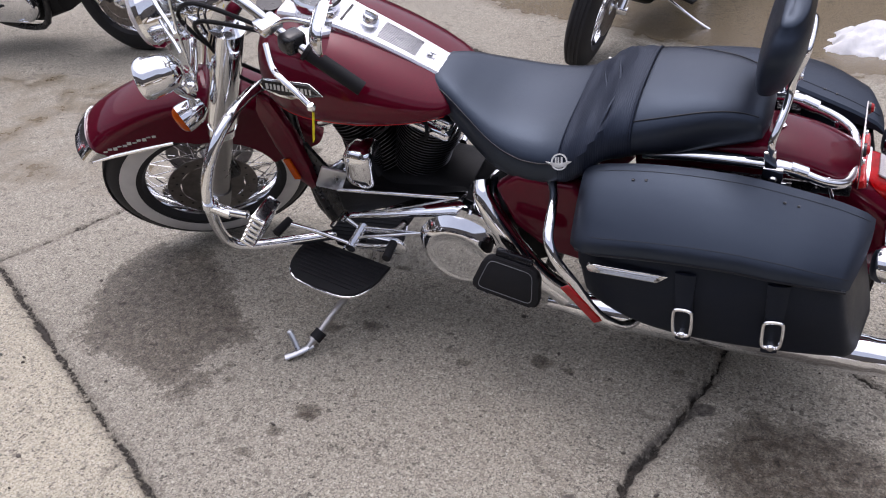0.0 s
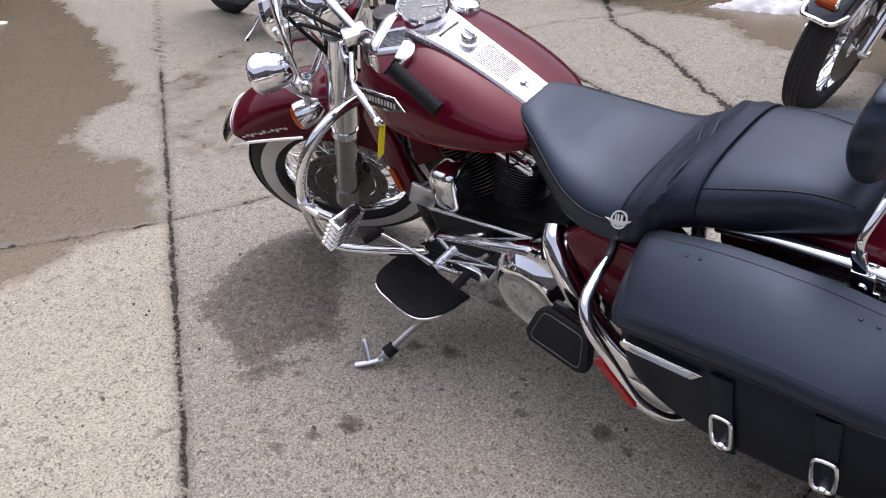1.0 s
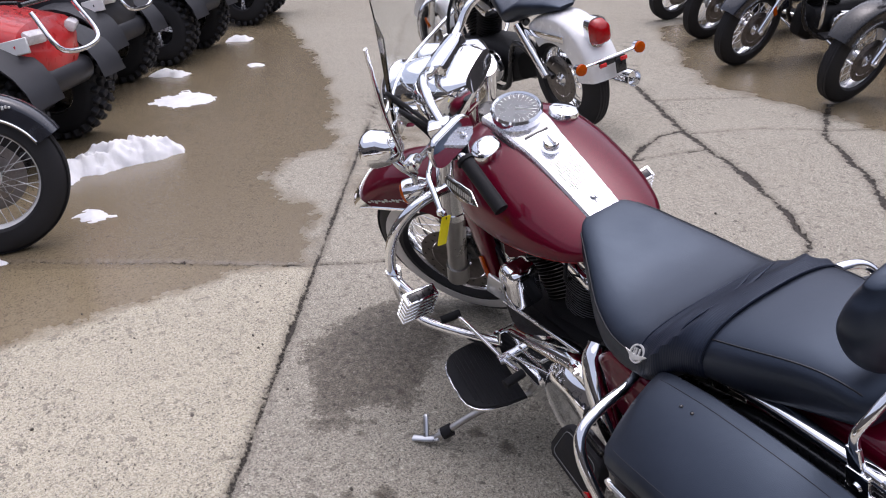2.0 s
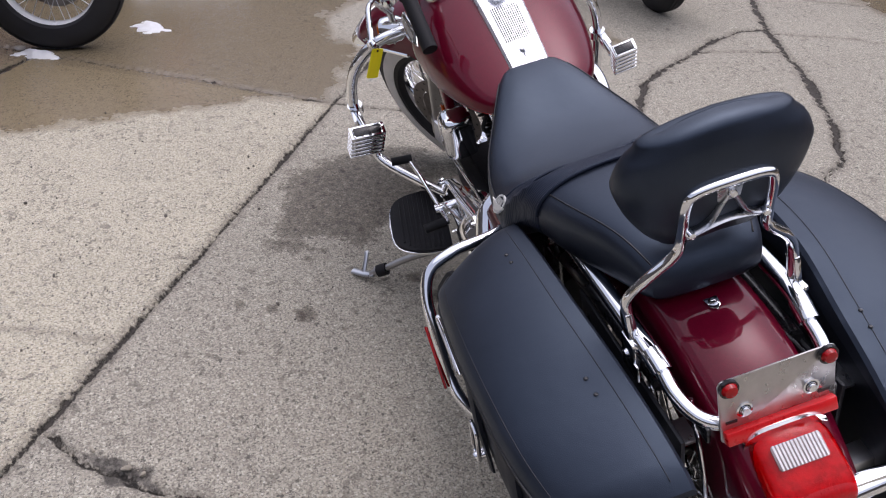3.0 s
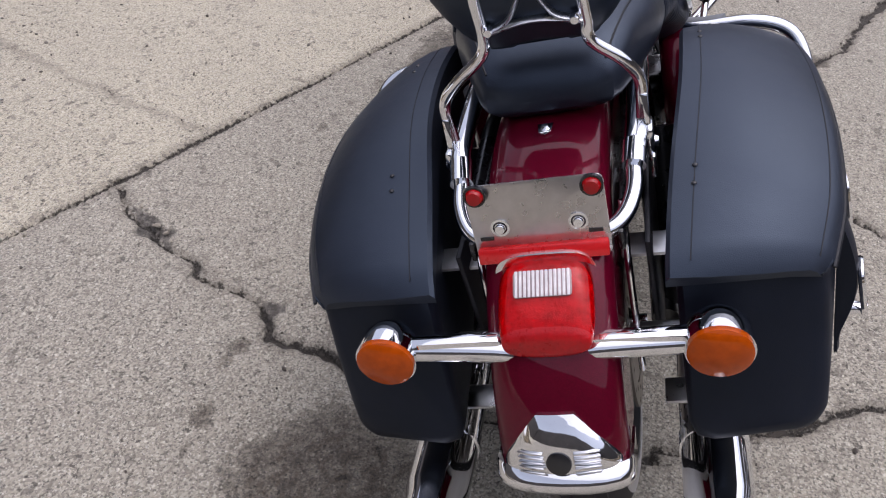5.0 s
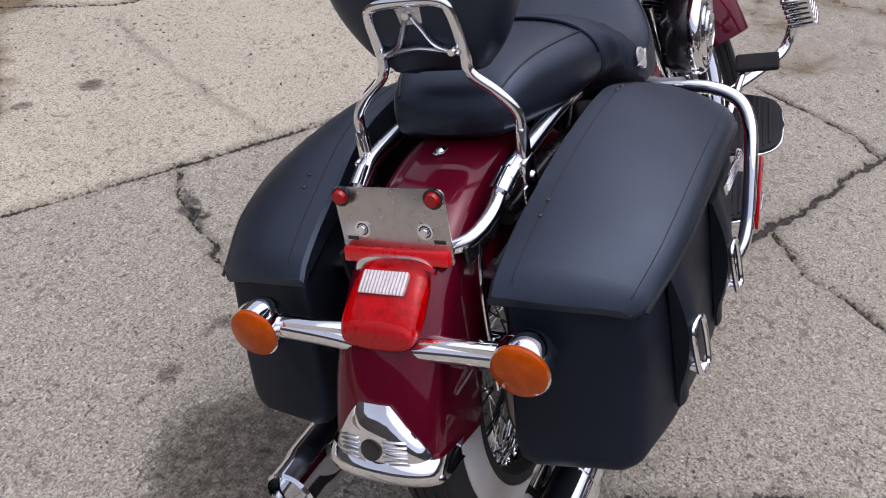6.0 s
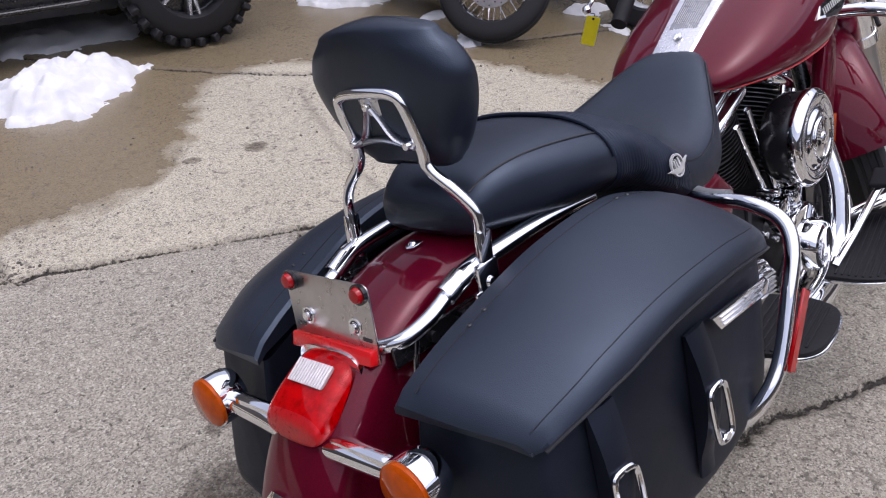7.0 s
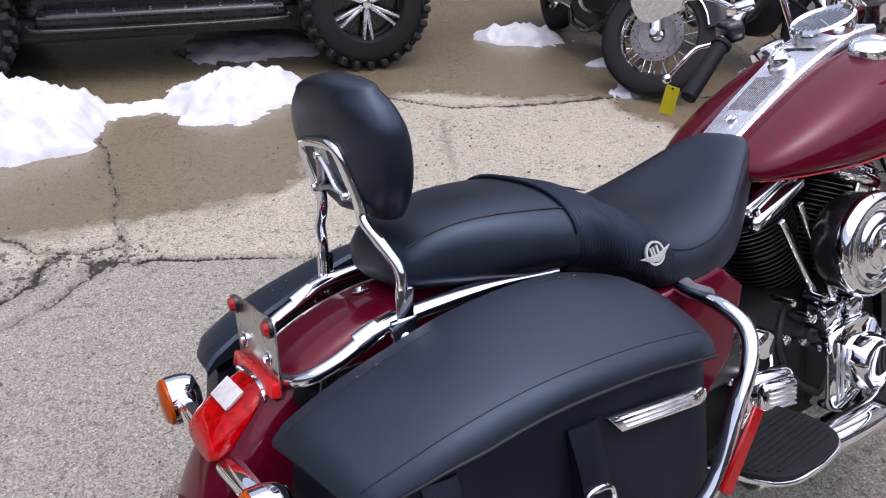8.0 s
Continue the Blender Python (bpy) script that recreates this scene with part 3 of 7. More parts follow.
ground_mesh.vertices.add(nx * ny)
ground_mesh.vertices.foreach_set("co", np.stack([GX, GY, GZ], -1).astype(np.float32).ravel())
ij = (np.arange(nx - 1)[:, None] * ny + np.arange(ny - 1)[None, :]).ravel()
quads = np.stack([ij, ij + ny, ij + ny + 1, ij + 1], -1).astype(np.int32)
ground_mesh.loops.add(quads.size)
ground_mesh.loops.foreach_set("vertex_index", quads.ravel())
ground_mesh.polygons.add(len(quads))
ground_mesh.polygons.foreach_set("loop_start", np.arange(0, quads.size, 4, dtype=np.int32))
ground_mesh.update(calc_edges=True)
for key, field in (("crack", crack), ("wet", wet), ("oil", oil), ("slab", light_slab), ("fill", fill)):
    at = ground_mesh.attributes.new(key, "FLOAT", "POINT")
    at.data.foreach_set("value", np.clip(field, -2, 2).astype(np.float32).ravel())
ground_mesh.shade_smooth()
ground_mesh.materials.append(CONCRETE)
ground = tagged(new("ground", ground_mesh), "worn cracked concrete lot with damp patches and oil stains", "ground", kind="structure")


# ---- the maroon touring motorcycle ----
# Its own axes: x to the rear, y to its right, z up, from the ground below the seat bolt. It leans on its side stand.
bike = thing("motorcycle", "maroon touring motorcycle with chrome trim and black saddlebags, on its stand", "motorcycle", pose(0, 0.1906, 0, 14.8, 0, 0))
REAR, FRONT = V(-0.05, 0, 0.323), V(-1.76, 0, 0.342)
RAKE, STEER = radians(26), radians(36)
_p = V(-1.907, 0, 0)
TURNED = Matrix.Translation(_p) @ Matrix.Rotation(STEER, 4, V(math.sin(RAKE), 0, math.cos(RAKE))) @ Matrix.Translation(-_p)
BOTH = (-1, 1)


def tyre_profile(R, w, h):
    """Closed section of a tyre (radius, height along the axle)."""
    out = []
    for k in range(15):
        a = math.pi * k / 14
        c, s = math.cos(a), math.sin(a)
        out.append((R - h + h * abs(s) ** 0.75, w / 2 * math.copysign(abs(c) ** 0.8, c)))
    return out + [(R - h - 0.012, -w / 2 * 0.72), (R - h - 0.012, w / 2 * 0.72)]


def road_wheel(name, owner, at, R=0.323, w=0.13, rim_r=0.215, white=True, disc_side=(-1, 1), spokes=40, rim_mat=None, simple=False):
    """A laced wheel, its axle along y, set in place by the matrix at."""
    rim_mat = rim_mat or CHROME
    wheel = part(name, lathe([(0.012, -0.1), (0.012, 0.1)], 10, "y"), CHROME, owner, "laced wheel with chrome rim" + (" and whitewall tyre" if white else ""), at)
    h = R - rim_r
    part("tyre", lathe(tyre_profile(R, w, h), 56, "y", ring=True), TYRE, wheel, at=at)
    if not simple:  # tread blocks
        grooves = []
        for y in (-0.028, -0.009, 0.009, 0.028):
            grooves.append(lathe([(R - 0.004, y - 0.006), (R + 0.0025 - abs(y) * 0.1, y - 0.005), (R + 0.0025 - abs(y) * 0.1, y + 0.005), (R - 0.004, y + 0.006)], 56, "y", ring=True))
        part("tread", joined(*grooves), TYRE, wheel, at=at)
    if white:
        for s in BOTH:
            y = lambda r: s * (w / 2 * (1 - ((r - (R - h)) / h) ** 3.2 * 0.55) + 0.0018)
            ring = [(r, y(r)) for r in spread(rim_r + 0.018, rim_r + 0.068, 6)]
            ring += [(r, v - s * 0.006) for r, v in ring[::-1]]
            part("whitewall", lathe(ring, 56, "y", ring=True), WHITEWALL, wheel, at=at)
    rp = [(rim_r + 0.012, -w * 0.4), (rim_r + 0.014, -w * 0.37), (rim_r - 0.012, -w * 0.34), (rim_r - 0.02, -w * 0.2), (rim_r - 0.026, 0), (rim_r - 0.02, w * 0.2), (rim_r - 0.012, w * 0.34), (rim_r + 0.014, w * 0.37), (rim_r + 0.012, w * 0.4),
          (rim_r - 0.004, w * 0.3), (rim_r - 0.004, -w * 0.3)]
    part("rim", lathe(rp, 56, "y", ring=True), rim_mat, wheel, at=at)
    for s in BOTH:
        part("rim_lip", lathe([(rim_r + 0.017, s * w * 0.40), (rim_r + 0.014, s * w * 0.425), (rim_r + 0.002, s * w * 0.405), (rim_r - 0.010, s * w * 0.37), (rim_r - 0.012, s * w * 0.34)], 56, "y", ring=True), rim_mat, wheel, at=at)
    hub = [(0.0, -0.075), (0.02, -0.075), (0.03, -0.065), (0.05, -0.05), (0.05, -0.042), (0.032, -0.03), (0.032, 0.03), (0.05, 0.042), (0.05, 0.05), (0.03, 0.065), (0.02, 0.075), (0.0, 0.075)]
    part("hub", lathe(hub, 20, "y"), rim_mat, wheel, at=at)
    first = None
    for k in range(spokes):
        a = 2 * math.pi * k / spokes
        s = 1 if k % 2 else -1
        lead = 0.55 if (k // 2) % 2 else -0.55
        p0 = V(0.046 * math.cos(a + lead), s * 0.044, 0.046 * math.sin(a + lead))
        p1 = V((rim_r - 0.02) * math.cos(a), s * 0.012, (rim_r - 0.02) * math.sin(a))
        m = at @ Matrix.Translation(p0) @ (p1 - p0).to_track_quat("Z", "Y").to_matrix().to_4x4()
        if first is None:
            first = part("spoke", lathe([(0.0019, 0), (0.0019, (p1 - p0).length)], 5), CHROME if rim_mat is CHROME else SATIN, wheel)
            first.matrix_basis = m
        else:
            repeat(first, m, wheel)
    for s in disc_side:
        d = joined(lathe([(0.146, s * 0.072), (0.146, s * 0.077), (0.105, s * 0.077), (0.105, s * 0.072)], 48, "y", ring=True),
                   lathe([(0.106, s * 0.073), (0.106, s * 0.076), (0.045, s * 0.07), (0.045, s * 0.066)], 10, "y", ring=True))
        part("brake_disc", d, DISCSTEEL, wheel, at=at)
        holes = []
        for k in range(24):
            a = 2 * math.pi * k / 24
            r = 0.134 if k % 2 else 0.117
            holes.append(lathe([(0.0045, s * 0.0773), (0.0045, s * 0.0776)], 8, "y", (r * math.cos(a), 0, r * math.sin(a))))
        tagged(part("disc_hole", joined(*holes), BLACK, wheel, at=at), kind="stuff")
    return wheel


def fender_shell(centre, radius, half, a0, a1, skirt=0.13, thick=0.004, n=40, crown=0.03, flare=None, grow=None):
    """A mudguard: an arched U swept about an axle from angle a0 to a1 (degrees, 0 to the rear, 90 up)."""
    rings = []
    for k in range(n):
        a = radians(a0 + (a1 - a0) * k / (n - 1))
        s = skirt if flare is None else flare(math.degrees(a))
        R = radius if grow is None else radius + grow(math.degrees(a))
        prof = []
        for j in range(21):
            q = -1 + 2 * j / 20
            if abs(q) > 0.55:
                e = (abs(q) - 0.55) / 0.45
                prof.append((math.copysign(half, q), R - crown - s * e))
            else:
                e = abs(q) / 0.55
                prof.append((math.copysign(half * math.sin(e * math.pi / 2) ** 0.8 if e else 0, q), R - crown * (1 - math.cos(e * math.pi / 2))))
        full = prof + [(y * (1 - thick / half), r - thick) for y, r in prof[::-1]]
        rings.append([V(centre.x + r * math.cos(a), y, centre.z + r * math.sin(a)) for y, r in full])
    return loft(rings)


# wheels
road_wheel("rear_wheel", bike, Matrix.Translation(REAR), disc_side=(1,))
FW = TURNED @ Matrix.Translation(FRONT)
front_wheel = road_wheel("front_wheel", bike, FW, 0.342, 0.13, 0.226)
for s in BOTH:
    cal = joined(box((-1.68, s * 0.082, 0.42), (0.07, 0.05, 0.09), 0.012), lathe([(0.018, s * 0.1), (0.018, s * 0.11)], 12, "y", (-1.68, 0, 0.44)), lathe([(0.018, s * 0.1), (0.018, s * 0.11)], 12, "y", (-1.68, 0, 0.405)))
    part("brake_caliper", cal, BLACK, bike, "black brake caliper", TURNED)

# front mudguard: a high tip, a level lower edge as far as the fork, and a deep skirt behind it
def tip_grow(a):
    return 0.012 * max(0.0, (a - 100) / 30) ** 1.5


def skirt_depth(a):
    """How far the side hangs below the crown at angle a."""
    level = 0.422 + tip_grow(a) - 0.04 - (0.266 + 0.03 * min(1, max(0, (a - 92) / 38))) / max(0.2, math.sin(radians(a)))
    deep = 0.15
    level = max(0.006, level) if a > 40 else 0.006
    return level + (deep - level) * min(1, max(0, (92 - a) / 14))


front_fender = part("front_fender", fender_shell(FRONT, 0.422, 0.09, 131, 8, n=60, crown=0.04, flare=skirt_depth, grow=tip_grow), MAROON, bike, "maroon valanced mudguard", TURNED)
tip = fender_shell(FRONT, 0.427, 0.0945, 132, 124, n=8, crown=0.04, flare=lambda a: max(0.01, skirt_depth(a)), grow=tip_grow)
part("fender_tip", tip, CHROME, front_fender, "chrome mudguard tip", TURNED)
for s in BOTH:
    trim = []
    for a in spread(131, 92, 9):
        r = 0.422 + tip_grow(a) - 0.04 - skirt_depth(a)
        trim.append(V(FRONT.x + r * math.cos(radians(a)), s * 0.092, FRONT.z + r * math.sin(radians(a))))
    part("trim_strip", tube(trim, 0.006, 8), CHROME, front_fender, "chrome edge strip", TURNED)
    rows = []
    for k in range(11):
        rows.append(box((FRONT.x - 0.20 + 0.0155 * k, s * 0.0915, FRONT.z + 0.318 + 0.004 * (k % 2)), (0.012, 0.003, 0.005 + 0.004 * (k % 3)), 0.001, 1, (0, 18, 0)))
    part("script", joined(*rows), LETTER, front_fender, "pale raised script on the mudguard", TURNED)

# fork, nacelle, lamps
for s in BOTH:
    low, high = V(-1.75, s * 0.118, 0.33), V(-1.425, s * 0.118, 0.995)
    d = (high - low).normalized()
    leg = part("fork_leg", joined(tube([low, low + d * 0.34], 0.034, 18), tube([low - d * 0.03, low + d * 0.05], 0.04, 18)), FORKGREY, bike, "bare metal fork leg", TURNED)
    part("fork_cover", joined(tube([low + d * 0.335, low + d * 0.40], 0.041, 18), tube([low + d * 0.395, high], 0.05, 20), tube([low + d * 0.33, low + d * 0.36], 0.044, 18)), CHROME, leg, "chrome fork cover", TURNED)
    part("axle_cap", lathe([(0.0, s * 0.145), (0.02, s * 0.142), (0.024, s * 0.12), (0.024, s * 0.1)], 16, "y", (-1.75, 0, 0.335)), CHROME, leg, at=TURNED)
AHEAD = TURNED @ pose(-1.50, 0, 1.02)
nac = lathe([(0.0, -0.15), (0.075, -0.148), (0.096, -0.135), (0.1, -0.12), (0.093, -0.105), (0.098, -0.06), (0.1, 0.0), (0.085, 0.08), (0.05, 0.13), (0.0, 0.14)], 32, "x")
head = part("headlamp", nac, CHROME, bike, "chrome headlamp shell", AHEAD)
part("lens", lathe([(0.0, -0.166), (0.05, -0.162), (0.085, -0.148), (0.088, -0.14), (0.0, -0.14)], 32, "x"), CLEARLENS, head, at=AHEAD)
nacelle = loft([soft_ring(x, w, t, b, 3.0, 24) for x, w, t, b in ((-1.54, 0.08, 1.09, 0.94), (-1.49, 0.13, 1.115, 0.90), (-1.44, 0.145, 1.125, 0.92), (-1.37, 0.12, 1.11, 1.0), (-1.34, 0.08, 1.09, 1.03))])
part("nacelle", nacelle, CHROME, bike, "chrome fork nacelle", TURNED)
part("lamp_bar", tube([(-1.59, -0.2, 0.905), (-1.57, -0.1, 0.88), (-1.57, 0.1, 0.88), (-1.59, 0.2, 0.905)], 0.012), CHROME, bike, at=TURNED)
for s in BOTH:
    m = TURNED @ pose(-1.625, s * 0.2, 0.985)
    lamp = part("passing_lamp", lathe([(0.0, 0.066), (0.023, 0.063), (0.042, 0.046), (0.052, 0.015), (0.0545, -0.02), (0.057, -0.024), (0.057, -0.036), (0.053, -0.045), (0.046, -0.045), (0.0, -0.04)], 28, "x"), CHROME, bike, "chrome passing lamp", m)
    part("lens", lathe([(0.0, -0.056), (0.032, -0.053), (0.049, -0.044), (0.0, -0.042)], 28, "x"), CLEARLENS, lamp, at=m)
    part("bracket", joined(tube([(-1.61, s * 0.2, 0.94), (-1.6, s * 0.195, 0.90), (-1.59, s * 0.18, 0.86)], 0.014), box((-1.585, s * 0.17, 0.895), (0.05, 0.06, 0.03), 0.01)), CHROME, lamp, at=TURNED)
    ms = TURNED @ pose(-1.63, s * 0.18, 0.795) @ pose(0, 0, 0, 0, 0, s * -24)
    sig = part("front_indicator", lathe([(0.0, 0.05), (0.02, 0.048), (0.036, 0.025), (0.042, -0.01), (0.042, -0.025), (0.0, -0.025)], 24, "x"), CHROME, bike, "chrome front indicator", ms)
    part("lens", lathe([(0.0, -0.044), (0.022, -0.042), (0.034, -0.036), (0.0405, -0.024), (0.0, -0.024)], 24, "x"), AMBER, sig, "amber lens", ms)
    part("stem", tube([(-1.61, s * 0.18, 0.82), (-1.59, s * 0.18, 0.88)], 0.011), CHROME, sig, at=TURNED)

# windscreen, seen nearly edge-on
rings = []
for k in range(13):
    u = -1 + 2 * k / 12
    y = 0.235 * u
    bow = 0.07 * u * u
    lo, hi = V(-1.61 + bow, y, 1.0 - 0.03 * (1 - abs(u))), V(-1.44 + bow * 0.8, y * (1 - 0.1 * abs(u) ** 3), 1.44 - 0.1 * abs(u) ** 3)
    t = V(0.0045, 0, 0.001)
    rings.append([lo, hi, hi + t, lo + t])
screen = part("windscreen", loft(rings), GLASS, bike, "clear acrylic windscreen", TURNED)
for s in BOTH:
    part("screen_brace", tube([(-1.535, s * 0.236, 0.97), (-1.495, s * 0.236, 1.15), (-1.44, s * 0.226, 1.33)], 0.007, flat=0.6), CHROME, screen, "chrome brace", TURNED)
part("screen_band", joined(tube([(-1.525, -0.238, 1.06), (-1.592, 0, 1.05), (-1.525, 0.238, 1.06)], 0.006), tube([(-1.51, -0.238, 1.12), (-1.577, 0, 1.11), (-1.51, 0.238, 1.12)], 0.006)), CHROME, screen, "chrome band", TURNED)

# handlebar and controls
bar_line = [(-1.42, -0.02, 1.13), (-1.415, -0.1, 1.14), (-1.38, -0.17, 1.175), (-1.31, -0.265, 1.16), (-1.235, -0.345, 1.08), (-1.13, -0.435, 0.985)]
handlebar = part("handlebar", joined(tube(bar_line, 0.0127, 12), tube([(x, -y, z) for x, y, z in bar_line], 0.0127, 12), tube([(-1.42, -0.06, 1.13), (-1.42, 0.06, 1.13)], 0.0127, 12)), CHROME, bike, "chrome handlebar", TURNED)
part("clamp", box((-1.415, 0, 1.125), (0.06, 0.15, 0.05), 0.012), CHROME, handlebar, at=TURNED)
for s in BOTH:
    g0, g1 = V(-1.215, s * 0.362, 1.062), V(-1.125, s * 0.44, 0.98)
    gd = (g1 - g0).normalized()
    part("grip", joined(tube([g0, g1 + gd * 0.012], 0.0185, 16, 8), tube([g0 - gd * 0.004, g0 + gd * 0.006], 0.023, 16)), RUBBER, handlebar, "black rubber grip", TURNED)
    part("switch_housing", box((-1.24, s * 0.34, 1.085), (0.06, 0.05, 0.05), 0.014, 3, (0, 20, s * -35)), BLACK, handlebar, "black switch housing", TURNED)
    part("reservoir", box((-1.28, s * 0.31, 1.13), (0.06, 0.05, 0.028), 0.008, 2, (0, 10, s * -30)), CHROME, handlebar, at=TURNED)
    lev = [(-1.30, s * 0.335, 1.10), (-1.30, s * 0.39, 1.075), (-1.285, s * 0.43, 1.075), (-1.258, s * 0.47, 1.053), (-1.2356, s * 0.504, 1.030)]
    lever = part("lever", tube(lev, 0.0075, 10, flat=0.7), CHROME, handlebar, "chrome hand lever", TURNED)
    part("lever_ball", lathe([(0.0, -0.012), (0.008, -0.009), (0.012, 0.0), (0.008, 0.009), (0.0, 0.012)], 14, "z", lev[-1]), CHROME, lever, at=TURNED)
    stem = tube([(-1.27, s * 0.32, 1.13), (-1.22, s * 0.36, 1.17), (-1.16, s * 0.42, 1.19)], 0.006)
    mirror = part("mirror", stem, CHROME, bike, "chrome oval mirror", TURNED)
    mm = TURNED @ pose(-1.14, s * 0.45, 1.2, 0, 104, s * 20)
    part("shell", loft([[V(x * q, y * q, z) for x, y in round_rect(0.085, 0.135, 0.035)] for q, z in ((0.15, -0.028), (0.6, -0.024), (0.9, -0.012), (1.0, 0.0), (0.97, 0.006))]), CHROME, mirror, at=mm)
    part("glass", slab(round_rect(0.075, 0.124, 0.03), 0.0025, 0), MIRROR, mirror, "mirror glass", mm @ pose(0, 0, 0.0065))
cables = [[(-1.28, -0.31, 1.11), (-1.42, -0.26, 1.21), (-1.5, -0.17, 1.1), (-1.46, -0.13, 0.9), (-1.3, -0.08, 0.6)],
          [(-1.28, -0.31, 1.1), (-1.44, -0.24, 1.14), (-1.48, -0.16, 1.0), (-1.44, -0.14, 0.8), (-1.24, -0.1, 0.6)],
          [(-1.28, 0.31, 1.12), (-1.42, 0.26, 1.21), (-1.5, 0.16, 1.1), (-1.46, 0.13, 0.9), (-1.3, 0.1, 0.7)]]
for c in cables:
    part("cable", tube(c, 0.0055, 8, 8), RUBBER, handlebar, "black control cable", TURNED)
# price tag on the clutch lever
tag_m = pose(-1.0035, -0.300, 0.907, -14.8, 0, 0)
hang_ = V(-0.04, -0.19, -0.98).normalized()
face_ = V(0.89, 0.45, 0.0)
face_ = (face_ - hang_ * face_.dot(hang_)).normalized()
tag_turn = Matrix((hang_.cross(face_), -hang_, face_)).transposed().to_4x4()
tag = part("key_tag", slab(round_rect(0.034, 0.075, 0.004, 3), 0.0016, 0), YELLOW, bike, "yellow plastic price tag hung on the lever", tag_m @ Matrix.Translation(hang_ * 0.052) @ tag_turn)
part("hole", lathe([(0.003, 0.0), (0.003, 0.0021), (0.0, 0.0021)], 10), BLACK, tag, at=tag_m @ Matrix.Translation(hang_ * 0.02) @ tag_turn)
part("string", tube([V(-0.996, -0.318, 0.906), tag_m @ (hang_ * 0.008), tag_m @ (hang_ * 0.021)], 0.0012, 6), RUBBER, tag)

# frame
part("frame", joined(tube([(-1.3, 0, 0.86), (-1.0, 0, 0.8), (-0.62, 0, 0.66), (-0.45, 0, 0.5)], 0.026), *[tube([(-1.31, s * 0.02, 0.84), (-1.27, s * 0.1, 0.55), (-1.2, s * 0.115, 0.25), (-1.08, s * 0.12, 0.185), (-0.62, s * 0.12, 0.19), (-0.5, s * 0.12, 0.35), (-0.45, s * 0.11, 0.6)], 0.02) for s in BOTH],
     *[tube([(-0.5, s * 0.11, 0.36), (-0.25, s * 0.125, 0.34), (-0.05, s * 0.13, 0.323)], 0.024) for s in BOTH], *[tube([(-0.45, s * 0.11, 0.6), (-0.2, s * 0.115, 0.66), (0.05, s * 0.11, 0.66)], 0.016) for s in BOTH],
     tube([(-1.33, 0, 0.78), (-1.28, 0, 0.98)], 0.035)), BLACK, bike, "black tubular frame")
for s in BOTH:
    low = loft([soft_ring(x, 0.018, t, b, 4.0, 16, 0.5, s * 0.125) for x, t, b in ((-1.335, 0.74, 0.70), (-1.32, 0.78, 0.58), (-1.285, 0.76, 0.47), (-1.25, 0.66, 0.44), (-1.23, 0.54, 0.46))])
    deflector = part("fairing_lower", low, MAROON, bike, "maroon side deflector")
    part("reflector", box((-1.287, s * 0.146, 0.525), (0.024, 0.008, 0.075), 0.003, 2, (0, -12, 0)), AMBER, deflector, "amber reflector")

# engine
crankcase = loft([soft_ring(x, w, t, b, 3.5, 24) for x, w, t, b in ((-1.19, 0.06, 0.4, 0.24), (-1.15, 0.11, 0.47, 0.21), (-0.98, 0.13, 0.52, 0.2), (-0.8, 0.13, 0.5, 0.2), (-0.62, 0.13, 0.5, 0.22), (-0.52, 0.1, 0.44, 0.26))])
engine = part("engine", crankcase, ENGINE, bike, "black finned V-twin engine")
CRANK = V(-0.985, 0, 0.385)
for lean in (-22.5, 22.5):
    m = Matrix.Translation(CRANK) @ Matrix.Rotation(radians(lean), 4, "Y")
    cyl = part("cylinder", lathe([(0.062, 0.08), (0.062, 0.34)], 28), ENGINE, bike, "black finned cylinder", m)
    fins = {}
    for k in range(22):
        r = 0.080 if k < 14 else 0.089
        if r not in fins:
            fin = part("fin", lathe([(0.06, 0), (r, 0.001), (r, 0.0034), (0.06, 0.0044)], 28, ring=True), ENGINE, cyl)
            edge = part("fin_edge", lathe([(r, 0.0008), (r + 0.0012, 0.0012), (r + 0.0012, 0.0032), (r, 0.0036)], 28, ring=True), FINEDGE, cyl, "bright machined edge")
            fin.matrix_basis = edge.matrix_basis = m @ pose(0, 0, 0.092 + 0.0102 * k)
            fins[r] = (fin, edge)
        else:
            for piece in fins[r]:
                repeat(piece, m @ pose(0, 0, 0.092 + 0.0102 * k), cyl)
    rocker = joined(box((0, 0, 0.334), (0.17, 0.2, 0.036), 0.016, 3), box((0, 0, 0.362), (0.155, 0.165, 0.03), 0.013, 3))
    part("rocker_cover", rocker, CHROME, engine, "chrome rocker cover", m)
    for sx in BOTH:
        for sy in BOTH:
            part("bolt", lathe([(0.008, 0.39), (0.008, 0.403), (0.004, 0.405)], 8, "z", (sx * 0.06, sy * 0.088, -0.042)), CHROME, engine, at=m)
    for s in (-0.03, 0.03):
        a, b = V(CRANK.x + 0.02 * s / 0.03 + 0.02, 0.135, 0.43), m @ V(s, 0.112, 0.316)
        part("pushrod_tube", joined(tube([a, b], 0.0078, 10), tube([a, a + (b - a) * 0.2], 0.0115, 10)), CHROME, engine, "chrome pushrod tube")
